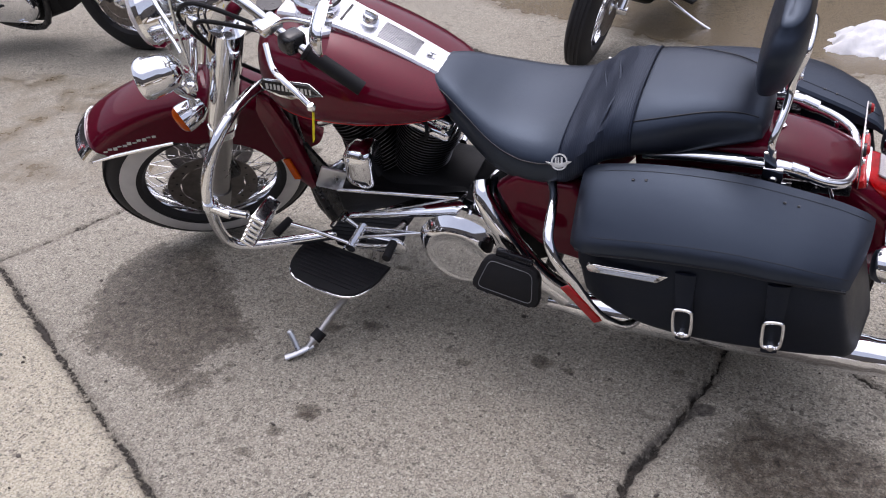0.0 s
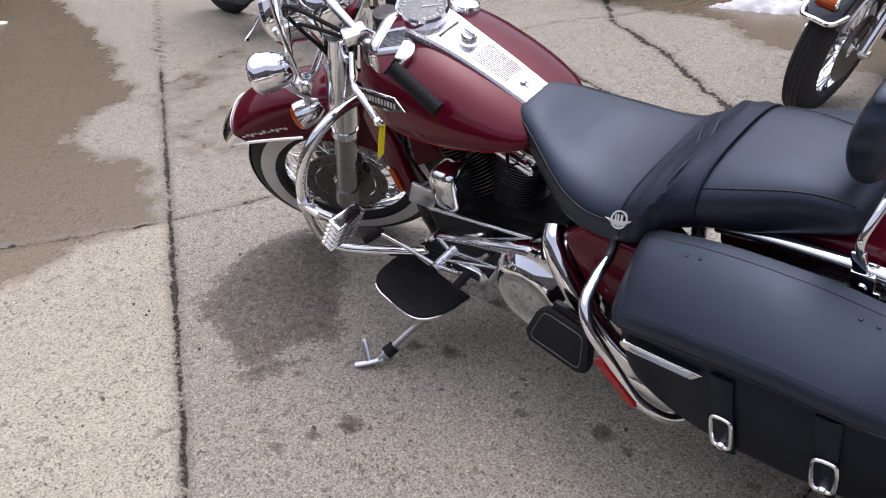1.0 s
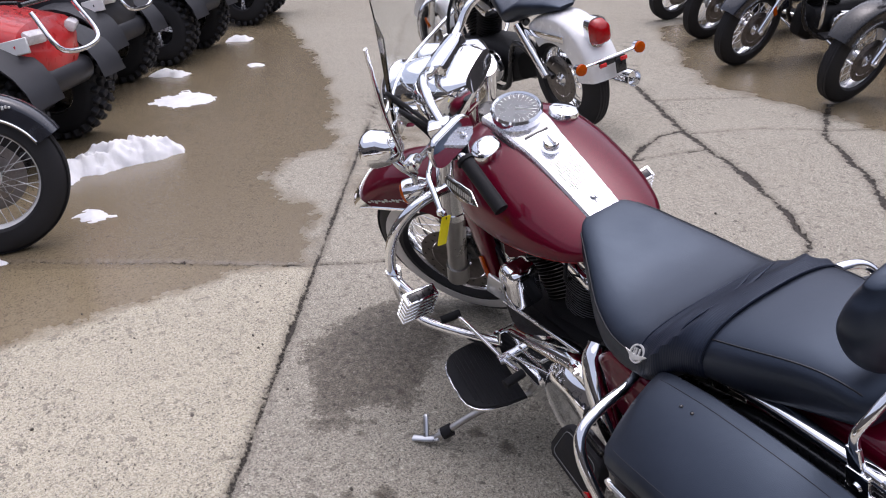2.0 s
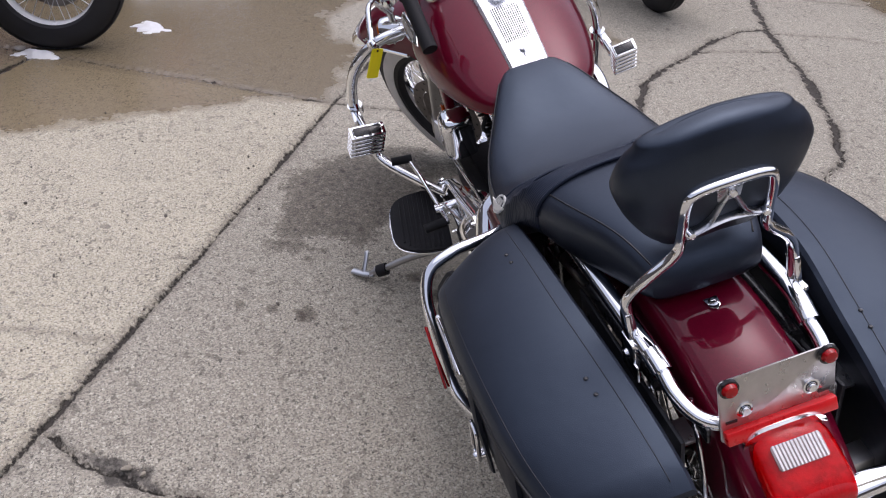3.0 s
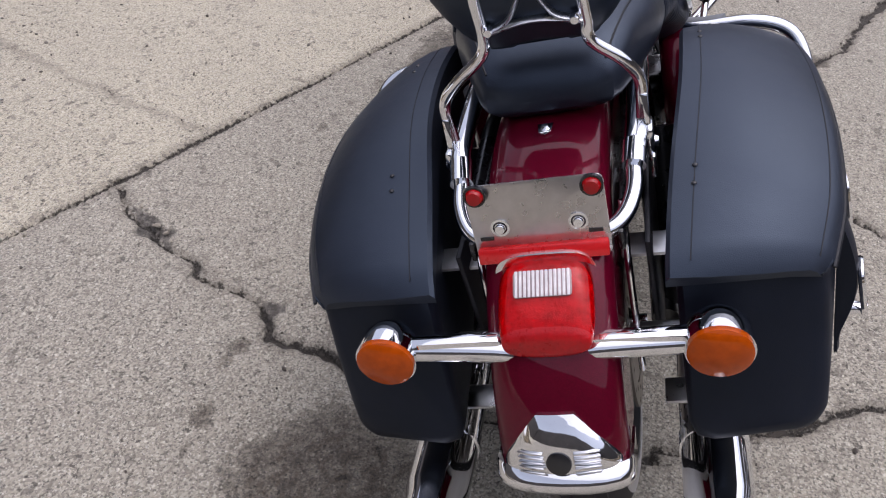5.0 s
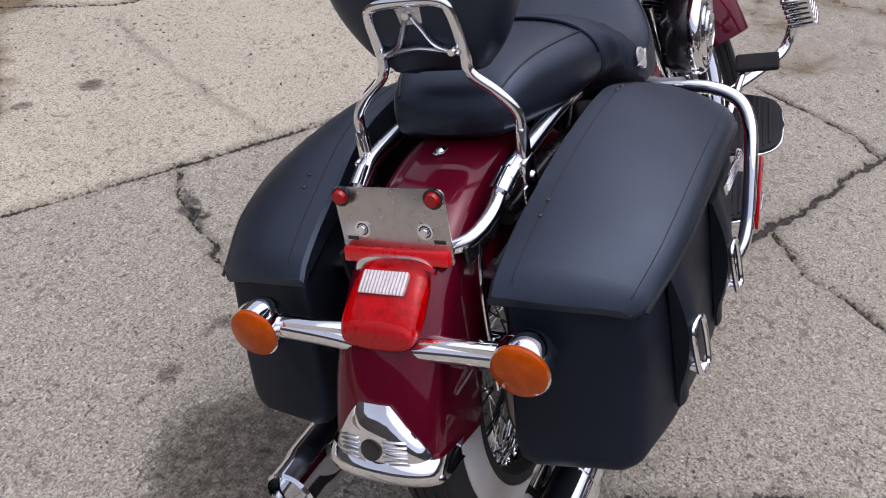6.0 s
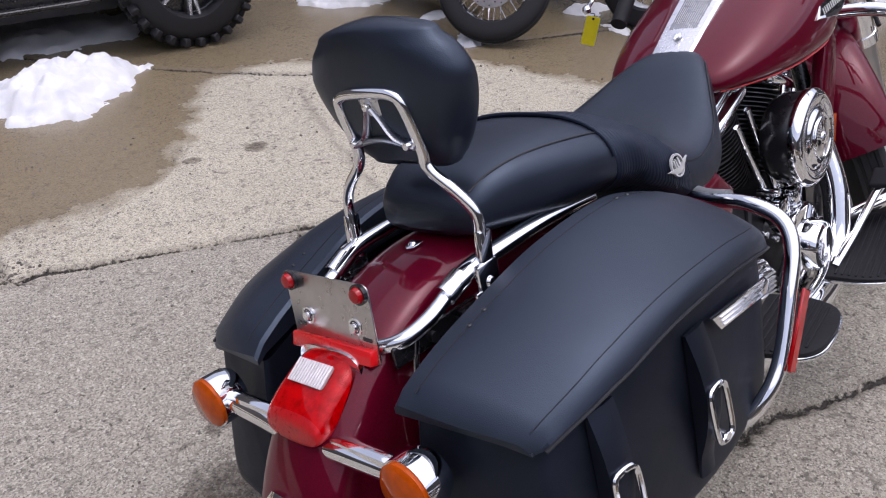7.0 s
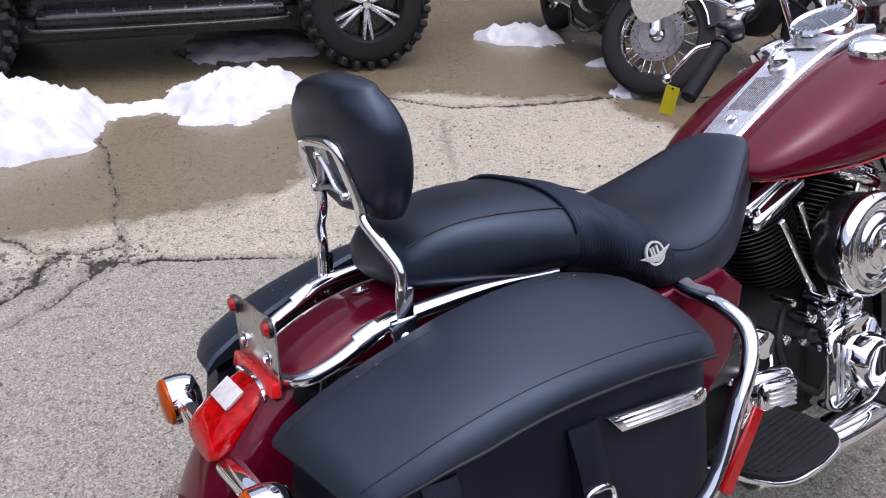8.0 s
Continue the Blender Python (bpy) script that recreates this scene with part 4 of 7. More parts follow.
# horn cover on the left, air cleaner on the right
horn = loft([[V(x, y, z) for x, z in [(px * q, pz * q) for px, pz in round_rect(0.085, 0.135, 0.03)]] for q, y in ((0.94, 0.05), (1.0, 0.035), (1.0, 0.0), (0.95, -0.018), (0.8, -0.027), (0.45, -0.031))])
part("horn_cover", horn, CHROME, engine, "chrome horn cover", pose(-1.02, -0.175, 0.605, 0, 8, 0))
part("horn_bracket", joined(box((-1.1, -0.14, 0.545), (0.06, 0.012, 0.1), 0.004, 2, (20, -30, 20))), CHROME, engine)
air = pose(-0.983, 0.0, 0.598)
cleaner = part("air_cleaner", lathe([(0.0, 0.13), (0.085, 0.13), (0.098, 0.15), (0.1, 0.19), (0.096, 0.2), (0.0, 0.2)], 40, "y"), BLACK, engine, "round black and chrome air cleaner", air)
part("cover", lathe([(0.099, 0.192), (0.105, 0.197), (0.1065, 0.204), (0.105, 0.212), (0.100, 0.219), (0.093, 0.223), (0.085, 0.2235), (0.079, 0.221), (0.074, 0.2185), (0.068, 0.2185), (0.063, 0.221), (0.059, 0.225), (0.053, 0.2275), (0.03, 0.230), (0.0, 0.231), (0.0, 0.196)], 56, "y"), CHROME, cleaner, "chrome air cleaner cover", air)
part("insert", joined(lathe([(0.046, 0.2285), (0.046, 0.2325), (0.042, 0.2335), (0.040, 0.2315), (0.02, 0.2335), (0.0, 0.234), (0.0, 0.228)], 36, "y"), lathe([(0.014, 0.233), (0.014, 0.2365), (0.01, 0.238), (0.0, 0.2385), (0.0, 0.233)], 20, "y")), CHROME, cleaner, at=air)
# primary case on the left
pm = Matrix.Translation((0, -0.135, 0)) @ Matrix.Rotation(radians(90), 4, "X")
prim = []
for k in range(40):
    a = 2 * math.pi * k / 40
    cx, cz, r = (-0.745, 0.382, 0.163) if math.cos(a) > 0 else (-1.07, 0.345, 0.095)
    prim.append((cx + r * math.cos(a), cz + r * math.sin(a)))
primary = part("primary_cover", slab(prim, 0.085, 0.032, 5), CHROME, engine, "chrome primary cover", pm)
part("derby_cover", lathe([(0.129, -0.2), (0.130, -0.212), (0.122, -0.224), (0.108, -0.241), (0.097, -0.252), (0.090, -0.254), (0.084, -0.2515), (0.05, -0.253), (0.0, -0.2535), (0.0, -0.2)], 44, "y", (-0.742, 0, 0.39)), CHROME, primary, "round chrome derby cover")
part("inspection_cover", slab([(x - 0.985, y + 0.35) for x, y in round_rect(0.13, 0.055, 0.026)], 0.092, 0.005), CHROME, primary, at=pm)
for px, pz in prim[::4]:
    part("bolt", lathe([(0.0, -0.232), (0.0065, -0.231), (0.0075, -0.218)], 8, "y", (px, 0, pz)), CHROME, primary)
part("inner_case", box((-1.0, -0.15, 0.455), (0.28, 0.04, 0.09), 0.012), ENGINE, engine, "black gear housing")
part("starter_cover", tube([(-0.72, -0.15, 0.53), (-0.6, -0.15, 0.53)], 0.03, 16), ENGINE, engine)
# right side covers
cm = Matrix.Translation((0, 0.12, 0))
camc = part("cam_cover", slab([(x - 0.965, -(z + 0.345)) for x, z in round_rect(0.17, 0.19, 0.045)][::-1], 0.068, 0.012, 3), CHROME, engine, "chrome cam cover", cm @ Matrix.Rotation(radians(-90), 4, "X"))
part("cam_rib", joined(*[box((-0.905 - 0.016 * k, 0.189, 0.345), (0.006, 0.006, 0.13 - 0.02 * k), 0.002, 1) for k in range(3)]), SATIN, camc)
part("points_cover", lathe([(0.062, 0.182), (0.058, 0.212), (0.052, 0.222), (0.044, 0.225), (0.036, 0.221), (0.0, 0.225), (0.0, 0.18)], 32, "y", (-0.99, 0, 0.345)), CHROME, camc, "round chrome timing cover")
part("lifter_block", joined(box((-0.915, 0.15, 0.46), (0.05, 0.05, 0.05), 0.01), box((-0.99, 0.15, 0.46), (0.05, 0.05, 0.05), 0.01)), CHROME, engine)
for x, z, r in ((-0.9, 0.50, 0.010), (-0.86, 0.47, 0.012), (-0.83, 0.43, 0.009), (-0.78, 0.45, 0.012), (-0.8, 0.52, 0.009), (-0.88, 0.40, 0.008), (-0.66, 0.46, 0.012), (-0.62, 0.42, 0.009)):
    part("cover_bolt", lathe([(0.0, 0.168), (r * 0.8, 0.166), (r, 0.158), (r, 0.12)], 12, "y", (x, 0, z)), CHROME, engine)
part("oil_line", tube([(-0.8, 0.14, 0.5), (-0.76, 0.16, 0.44), (-0.8, 0.165, 0.36), (-0.88, 0.16, 0.30)], 0.007, 8), RUBBER, engine, "black rubber oil line")
part("oil_line", tube([(-0.66, 0.14, 0.52), (-0.72, 0.165, 0.47), (-0.74, 0.16, 0.40)], 0.006, 8), CHROME, engine, "chrome oil line")
part("starter_end", joined(lathe([(0.0, 0.185), (0.026, 0.18), (0.032, 0.165), (0.032, 0.1)], 20, "y", (-0.70, 0, 0.47))), CHROME, engine, "chrome starter end cover")
part("oil_filter", lathe([(0.0, -1.23), (0.03, -1.228), (0.038, -1.215), (0.038, -1.14), (0.0, -1.14)], 24, "x", (0, 0.02, 0.27)), CHROME, engine, "chrome oil filter")
gear = part("gearbox_cover", joined(box((-0.7, 0.175, 0.38), (0.13, 0.05, 0.085), 0.03, 4, (0, -10, 0)), box((-0.7, 0.2, 0.38), (0.1, 0.03, 0.055), 0.02, 3, (0, -10, 0))), CHROME, engine, "chrome ribbed gearbox cover")
for k in range(5):
    part("rib", box((-0.7, 0.2165, 0.36 + 0.01 * k), (0.075, 0.004, 0.004), 0.001, 1, (0, -10, 0)), SATIN, gear)
part("oil_tank", box((-0.6, 0.12, 0.47), (0.14, 0.1, 0.12), 0.03, 3), BLACK, engine)

part("inner_housing", joined(box((-0.95, -0.06, 0.43), (0.42, 0.2, 0.12), 0.03, 3), box((-0.64, -0.06, 0.5), (0.16, 0.18, 0.16), 0.03, 3)), ENGINE, engine, "black inner housing")
part("regulator", box((-1.22, -0.02, 0.33), (0.05, 0.16, 0.14), 0.012, 3, (0, -12, 0)), BLACK, engine, "black finned regulator")
part("horn_panel", box((-1.125, -0.185, 0.55), (0.075, 0.012, 0.085), 0.006, 2, (10, 28, 24)), SATIN, engine, "bare metal panel behind the horn")
for s in BOTH:
    part("down_panel", loft([soft_ring(x, 0.012, t, b, 4.0, 14, 0.5, s * 0.11) for x, t, b in ((-1.27, 0.62, 0.34), (-1.235, 0.6, 0.27), (-1.19, 0.52, 0.24), (-1.16, 0.44, 0.25))]), BLACK, engine, "black engine side panel")
part("spark_lead", tube([(-1.0, -0.1, 0.66), (-0.93, -0.13, 0.72), (-0.88, -0.06, 0.78)], 0.005), RUBBER, engine)
part("spark_lead", tube([(-0.86, -0.1, 0.66), (-0.82, -0.13, 0.71), (-0.86, -0.06, 0.78)], 0.005), RUBBER, engine)
part("chrome_trim_rail", tube([(-1.12, -0.18, 0.505), (-0.94, -0.18, 0.523), (-0.74, -0.18, 0.544)], 0.0055), CHROME, engine, "thin chrome rail")

# exhaust
head_f = [(-1.09, 0.09, 0.63), (-1.15, 0.15, 0.58), (-1.13, 0.2, 0.42), (-1.07, 0.215, 0.29), (-0.95, 0.22, 0.235), (-0.6, 0.212, 0.25)]
exhaust = part("exhaust_pipe", joined(tube(head_f, 0.024, 14), tube([(-0.74, 0.09, 0.40), (-0.7, 0.12, 0.34), (-0.62, 0.17, 0.28), (-0.5, 0.2, 0.262)], 0.024, 14)), CHROME, bike, "chrome exhaust header pipes")
part("heat_shield", tube(head_f[1:], 0.03, 14), CHROME, exhaust, "chrome heat shield")
cross = part("crossover_pipe", tube([(-0.62, 0.05, 0.5), (-0.66, -0.12, 0.56), (-0.62, -0.2, 0.5), (-0.52, -0.23, 0.37), (-0.42, -0.23, 0.285)], 0.024, 14), CHROME, bike, "chrome crossover pipe")
part("heat_shield", tube([(-0.675, -0.16, 0.595), (-0.66, -0.195, 0.565), (-0.61, -0.222, 0.49), (-0.535, -0.235, 0.37), (-0.45, -0.235, 0.285)], 0.0265, 16), CHROME, cross, "chrome heat shield")
for s in BOTH:
    muf = lathe([(0.0, -0.5), (0.026, -0.5), (0.03, -0.46), (0.048, -0.36), (0.05, -0.3), (0.05, 0.27), (0.046, 0.29), (0.047, 0.325), (0.042, 0.33), (0.04, 0.27), (0.0, 0.26)], 28, "x")
    my_, mz_ = (-0.228, 0.268) if s < 0 else (0.19, 0.25)
    muffler = part("muffler", muf, CHROME, bike, "long chrome muffler", pose(0, my_, mz_, 0, -1.5, 0))
    part("clamp", lathe([(0.053, 0.15), (0.053, 0.175), (0.0, 0.175), (0.0, 0.15)], 24, "x"), CHROME, muffler, at=pose(0, my_, mz_, 0, -1.5, 0))
    part("hanger", box((0.12, s * 0.19, 0.33), (0.05, 0.13, 0.006), 0.002), SATIN, muffler)

# fuel tank: two halves under one shell, with the console on top
TANK = [(-1.285, 0.075, 0.932, 0.806), (-1.268, 0.140, 0.960, 0.766), (-1.225, 0.182, 0.979, 0.747), (-1.15, 0.206, 0.976, 0.734), (-1.06, 0.207, 0.952, 0.729), (-0.97, 0.198, 0.915, 0.730), (-0.88, 0.179, 0.872, 0.738),
        (-0.81, 0.153, 0.835, 0.746), (-0.77, 0.128, 0.812, 0.751), (-0.745, 0.095, 0.795, 0.756), (-0.735, 0.05, 0.782, 0.760)]
TANK_POWER = 2.7
tank = part("fuel_tank", loft([soft_ring(x, *curve_at(TANK, x), TANK_POWER, 48, 0.33) for x in spread(-1.285, -0.735, 34)]), MAROON, bike, "maroon fuel tank")
CONS = [(-1.215, 0.062, 0.995), (-1.11, 0.066, 0.985), (-1.0, 0.055, 0.941), (-0.9, 0.050, 0.891), (-0.8, 0.046, 0.835)]
rings = []
for x in spread(-1.215, -0.80, 18):
    w, z = curve_at(CONS, x)
    rings.append([V(x, -w, z - 0.05), V(x, -w, z - 0.006), V(x, -w + 0.005, z), V(x, 0, z + 0.003), V(x, w - 0.005, z), V(x, w, z - 0.006), V(x, w, z - 0.05)])
console = part("tank_console", loft(rings), CONSOLE, bike, "bright metal tank console")
slope = math.degrees(math.atan2(0.968 - 0.862, 0.2))
for k in range(13):  # fine dark flutes down the middle of the console
    lane = -0.60 + 0.1 * k
    flute = []
    for x in spread(-0.958, -0.862, 6):
        w, z = curve_at(CONS, x)
        flute.append(V(x, lane * w, z + 0.003 * (1 - abs(lane))))
    part("groove", tube(flute, 0.0013, 5), FLUTE, console)
for s in BOTH:
    part("edge_gasket", tube([(x, s * (curve_at(CONS, x)[0] + 0.004), curve_at(CONS, x)[1] - 0.022) for x in spread(-1.2, -0.81, 9)], 0.004, 6), RUBBER, console)
gm = pose(-1.125, 0, 1.010, 0, 20, 0)
gauge = part("speedometer", lathe([(0.058, -0.03), (0.066, -0.012), (0.067, 0.006), (0.062, 0.012), (0.056, 0.006), (0.0, 0.004), (0.0, -0.03)], 44), CHROME, bike, "round chrome-rimmed speedometer", gm)
part("dial", lathe([(0.056, 0.0045), (0.056, 0.006), (0.0, 0.006), (0.0, 0.0045)], 40), DIAL, gauge, "dark dial", gm)
ticks = [box((0.047 * math.cos(radians(a)), 0.047 * math.sin(radians(a)), 0.0066), (0.009, 0.0016, 0.0008), 0, 1, (0, 0, a)) for a in range(-40, 230, 15)]
part("ticks", joined(*ticks), LETTER, gauge, at=gm)
part("needle", box((0.014, 0.016, 0.0068), (0.05, 0.002, 0.001), 0, 1, (0, 0, 50)), LETTER, gauge, at=gm)
part("glass", lathe([(0.0, 0.009), (0.056, 0.008), (0.056, 0.0095), (0.0, 0.0115)], 40), GLASS, gauge, at=gm)
im = pose(-0.990, 0, 0.943, 0, slope, 0)
part("ignition_knob", joined(lathe([(0.026, -0.006), (0.026, 0.004), (0.02, 0.007), (0.02, 0.02), (0.017, 0.024), (0.0, 0.025)], 28), box((0, 0, 0.028), (0.034, 0.008, 0.012), 0.003)), CHROME, console, "chrome ignition knob", im)
part("dash_slot", box((-1.048, 0, 0.966), (0.006, 0.07, 0.004), 0.001, 1, (0, slope, 0)), BLACK, console, "dark indicator slot")
part("latch", joined(lathe([(0.009, 0), (0.009, 0.004), (0.0, 0.005)], 16), box((0.008, 0, 0.006), (0.018, 0.005, 0.004), 0.001)), CHROME, console, "small lock", pose(-0.836, 0, 0.861, 0, slope, 0))
for s in BOTH:
    cap = part("fuel_cap", lathe([(0.0, 0.016), (0.03, 0.015), (0.038, 0.009), (0.04, 0.0), (0.04, -0.012)], 32), CHROME, bike, "chrome fuel cap", pose(-1.105, s * 0.118, 0.958, s * -16, 14, 0))
    em = pose(-1.138, s * 0.2005, 0.865 if s < 0 else 0.848, 90 if s < 0 else -90, 0, 0) @ pose(0, 0, 0, s * 16, 0, -1 if s < 0 else 4)
    up = lambda pts: pts if s < 0 else [(x, -y) for x, y in pts][::-1]
    badge = part("tank_badge", slab(up([(-0.092, 0.010), (-0.078, 0.022), (0.06, 0.020), (0.096, -0.010), (0.03, -0.021), (0.0, -0.028), (-0.03, -0.024), (-0.085, -0.008)]), 0.006, 0.002), CHROME, tank, "chrome tank badge with dark field", em)
    part("field", slab(up([(-0.083, 0.008), (-0.073, 0.017), (0.056, 0.015), (0.080, -0.006), (0.03, -0.014), (-0.03, -0.017), (-0.078, -0.004)]), 0.008, 0), BLACK, badge, at=em)
    bars = [box((-0.065 + 0.0115 * k, -s * (0.003 - 0.0004 * k), 0.0085), (0.0055 if k % 3 else 0.008, 0.014, 0.0012), 0, 1) for k in range(12)]
    part("badge_lettering", joined(*bars), LETTER, badge, at=em)
    stripe = []
    for x in spread(-1.25, -0.77, 16):
        w, top, bot = curve_at(TANK, x)
        z = bot + (top - bot) * 0.14
        stripe.append(V(x, s * (w * (1 - ((0.33 - 0.14) / 0.33) ** TANK_POWER) ** (1 / TANK_POWER) + 0.0006), z))
    part("pinstripe", tube(stripe, 0.0024, 6), PINSTRIPE, tank)

# seat
SEAT = [(-0.835, 0.035, 0.818, 0.775), (-0.815, 0.07, 0.838, 0.752), (-0.76, 0.105, 0.827, 0.72), (-0.7, 0.14, 0.799, 0.68), (-0.63, 0.178, 0.771, 0.64), (-0.56, 0.198, 0.757, 0.625), (-0.48, 0.206, 0.76, 0.63), (-0.42, 0.204, 0.782, 0.655), (-0.37, 0.192, 0.818, 0.69), (-0.345, 0.182, 0.833, 0.71)]


def seat_power(x):
    """Squarer at the nose, sloping flanks towards the back."""
    return 3.1 - 0.65 * min(1, max(0, (x + 0.7) / 0.2))


def dished(ring, x, w, top, bot, fade=1.0):
    """A lower middle with raised flanks."""
    for p in ring:
        if p.z > bot + 0.6 * (top - bot):
            p.z += fade * 0.012 * (min(1, abs(p.y) / (0.8 * w)) ** 2 - 0.4) * min(1, (x + 0.835) / 0.2)
    return ring


rings = []
for x in spread(-0.835, -0.345, 30):
    w, top, bot = curve_at(SEAT, x)
    ring = soft_ring(x, w, top, bot, seat_power(x), 44, 0.38)
    rings.append(dished(ring, x, w, top, bot))
seat = part("rider_seat", loft(rings), LEATHER, bike, "black leather rider's seat")
PASS = [(-0.35, 0.178, 0.832, 0.70), (-0.31, 0.175, 0.848, 0.712), (-0.22, 0.160, 0.858, 0.72), (-0.13, 0.132, 0.856, 0.733), (-0.068, 0.112, 0.843, 0.742), (-0.034, 0.098, 0.824, 0.748), (-0.018, 0.080, 0.806, 0.755), (-0.012, 0.045, 0.79, 0.763)]
pillion = part("passenger_seat", loft([soft_ring(x, *curve_at(PASS, x), 2.5 + 1.1 * min(1, max(0, (x + 0.3) / 0.2)), 44, 0.42, 0.008 * min(1, max(0, (x + 0.3) / 0.2))) for x in spread(-0.35, -0.012, 30)]), LEATHER, bike, "black leather passenger seat")
for s in BOTH:
    line = []
    for x in spread(-0.8, -0.44, 14):
        w, top, bot = curve_at(SEAT, x)
        pw = seat_power(x)
        mid_ = bot + (top - bot) * 0.38
        u = 0.9 + 0.06 * min(1, (x + 0.8) / 0.25)
        on = dished([V(x, s * w * u, mid_ + (top - mid_) * (1 - u ** pw) ** (1 / pw))], x, w, top, bot)[0]
        line.append(on + V(0, s * 0.0006, 0.0006))
    part("seam", tube(line, 0.0019, 6), PIPING, seat)
    line = []
    for x in spread(-0.33, -0.036, 10):
        w, top, bot = curve_at(PASS, x)
        pw, u = 2.5 + 1.1 * min(1, max(0, (x + 0.3) / 0.2)), 0.84
        line.append(V(x, 0.008 * min(1, max(0, (x + 0.3) / 0.2)) + s * w * u, bot + (top - bot) * (0.42 + 0.58 * (1 - u ** pw) ** (1 / pw)) + 0.0003))
    part("seam", tube(line, 0.0018, 6), PIPING, pillion)
    bx_ = -0.446 if s < 0 else -0.403
    w, top, bot = curve_at(SEAT, bx_)
    w, top, pw = w + 0.009, top + 0.009, seat_power(bx_)
    mid_ = bot + (top - bot) * 0.38
    q_ = max(0.2, (0.733 - mid_) / (top - mid_))
    out_ = V(0, s * (1 - q_ ** pw) ** ((pw - 1) / pw) / w, q_ ** (pw - 1) / (top - mid_)).normalized()
    along = V(-s, 0, 0)
    bm_ = Matrix.Translation((bx_, s * w * (1 - q_ ** pw) ** (1 / pw), mid_ + (top - mid_) * q_)) @ Matrix((along, out_.cross(along), out_)).transposed().to_4x4() @ pose(0, 0, 0.001, 0, 0, 8)
    ring_b = lathe([(0.0195, 0.0), (0.0195, 0.004), (0.016, 0.004), (0.016, 0.0)], 28, ring=True)
    wing = slab([(-0.034, 0.002), (0.0, -0.004), (0.034, 0.002), (0.012, -0.011), (0.0, -0.015), (-0.012, -0.011)], 0.005, 0.001)
    letters = joined(box((-0.008, 0.004, 0.003), (0.003, 0.014, 0.003), 0, 1), box((-0.002, 0.004, 0.003), (0.003, 0.014, 0.003), 0, 1), box((0.006, 0.004, 0.003), (0.004, 0.014, 0.003), 0, 1))
    part("seat_badge", joined(ring_b, wing, letters), LETTER, seat, "silver round winged seat badge", bm_)
# ribbed stretch cloth across the seat, hemmed at both edges, with a few small folds on top
def strap_ring(x, g):
    w, top, bot = curve_at(SEAT + PASS[1:3], x)
    k = min(1, max(0, (x + 0.38) / 0.07))
    return dished(soft_ring(x, w + g, top + g + 0.002, bot - 0.004, seat_power(x) + 0.05 * k, 44, 0.38 + 0.04 * k), x, w, top, bot, 1.0 - k)


strap = []
for x in spread(-0.455, -0.288, 34):
    e = min(1, (x + 0.455) / 0.012, (-0.288 - x) / 0.008 + 0.25)
    row = strap_ring(x, 0.0045 * e + 0.0010 * math.sin(x * 90))
    for p in row:  # puckers that run slantwise down the flanks
        q = math.sin(95 * x + 38 * abs(p.y) + 3 * math.sin(26 * p.y + 2)) * math.sin(math.pi * min(1, max(0, (x + 0.45) / 0.16)))
        q = 0.0042 * max(-0.35, q) * (0.35 + min(1, abs(p.y) / 0.12))
        p.z += q
        p.y += math.copysign(q * min(1, abs(p.y) / 0.15), p.y)
    strap.append(row)
band = part("seat_strap", loft(strap), CLOTH, bike, "black ribbed stretch cloth band across the seat")
part("hem", tube([p + V(0.004 * math.sin(5 * p.y), 0, 0) for p in strap_ring(-0.289, 0.003)[1:22]], 0.0036, 8, 2), CLOTH, band, "rolled black hem")
part("hem", tube([p + V(0.003 * math.sin(4 * p.y), 0, 0) for p in strap_ring(-0.452, 0.001)[1:22]], 0.0018, 6, 2), CLOTH, band)
for x, lo, hi, r, sl in ((-0.315, 4, 13, 0.0034, 0.2), (-0.352, 8, 17, 0.0042, -0.25), (-0.335, 13, 19, 0.003, 0.15), (-0.385, 9, 14, 0.0026, -0.35)):
    fold = [p + V(sl * p.y, 0, 0) for p in strap_ring(x, 0.0015)[lo:hi]]
    part("fold", sweep(spline(fold, 3), lambda u: [(r * (0.15 + math.sin(math.pi * u)) * math.cos(a), r * 0.8 * (0.15 + math.sin(math.pi * u)) * math.sin(a)) for a in [math.pi * k / 4 for k in range(8)]]), CLOTH, band)

# rear mudguard
rear_fender = part("rear_fender", fender_shell(REAR, 0.423, 0.084, 128, 14, 0.13, n=48, crown=0.036), MAROON, bike, "maroon rear mudguard")
rtip = part("fender_tip", fender_shell(REAR, 0.4275, 0.0895, 17, 11.5, 0.06, n=14, crown=0.036, grow=lambda a: 0.013 * math.sin(math.pi * min(1, max(0, (17 - a) / 5.5)))), CHROME, rear_fender, "chrome mudguard tip")
crest = []
for k in range(21):  # a peaked chrome plate wrapped round the crown
    u = -1 + 2 * k / 20
    y = 0.079 * math.sin(u * math.pi / 2)
    drop = 0.036 * (1 - math.cos(u * math.pi / 2))
    peak = 31.0 - 11.5 * ((abs(u) - 0.24) / 0.76) ** 0.75 if abs(u) > 0.24 else 31.0
    row = []
    for j_ in range(9):
        aa = radians(15.2 + (peak - 19) * j_ / 8)
        rr = 0.4285 - drop + 0.010 * math.sin(math.pi * j_ / 8) ** 0.8 * (1 - 0.5 * u * u)
        row.append(V(REAR.x + rr * math.cos(aa), y, REAR.z + rr * math.sin(aa)))
    crest.append(row + [p_ + V(-0.006, 0, -0.003) for p_ in row[::-1]])
part("tip_crest", loft(crest), CHROME, rtip, "peaked chrome crest")
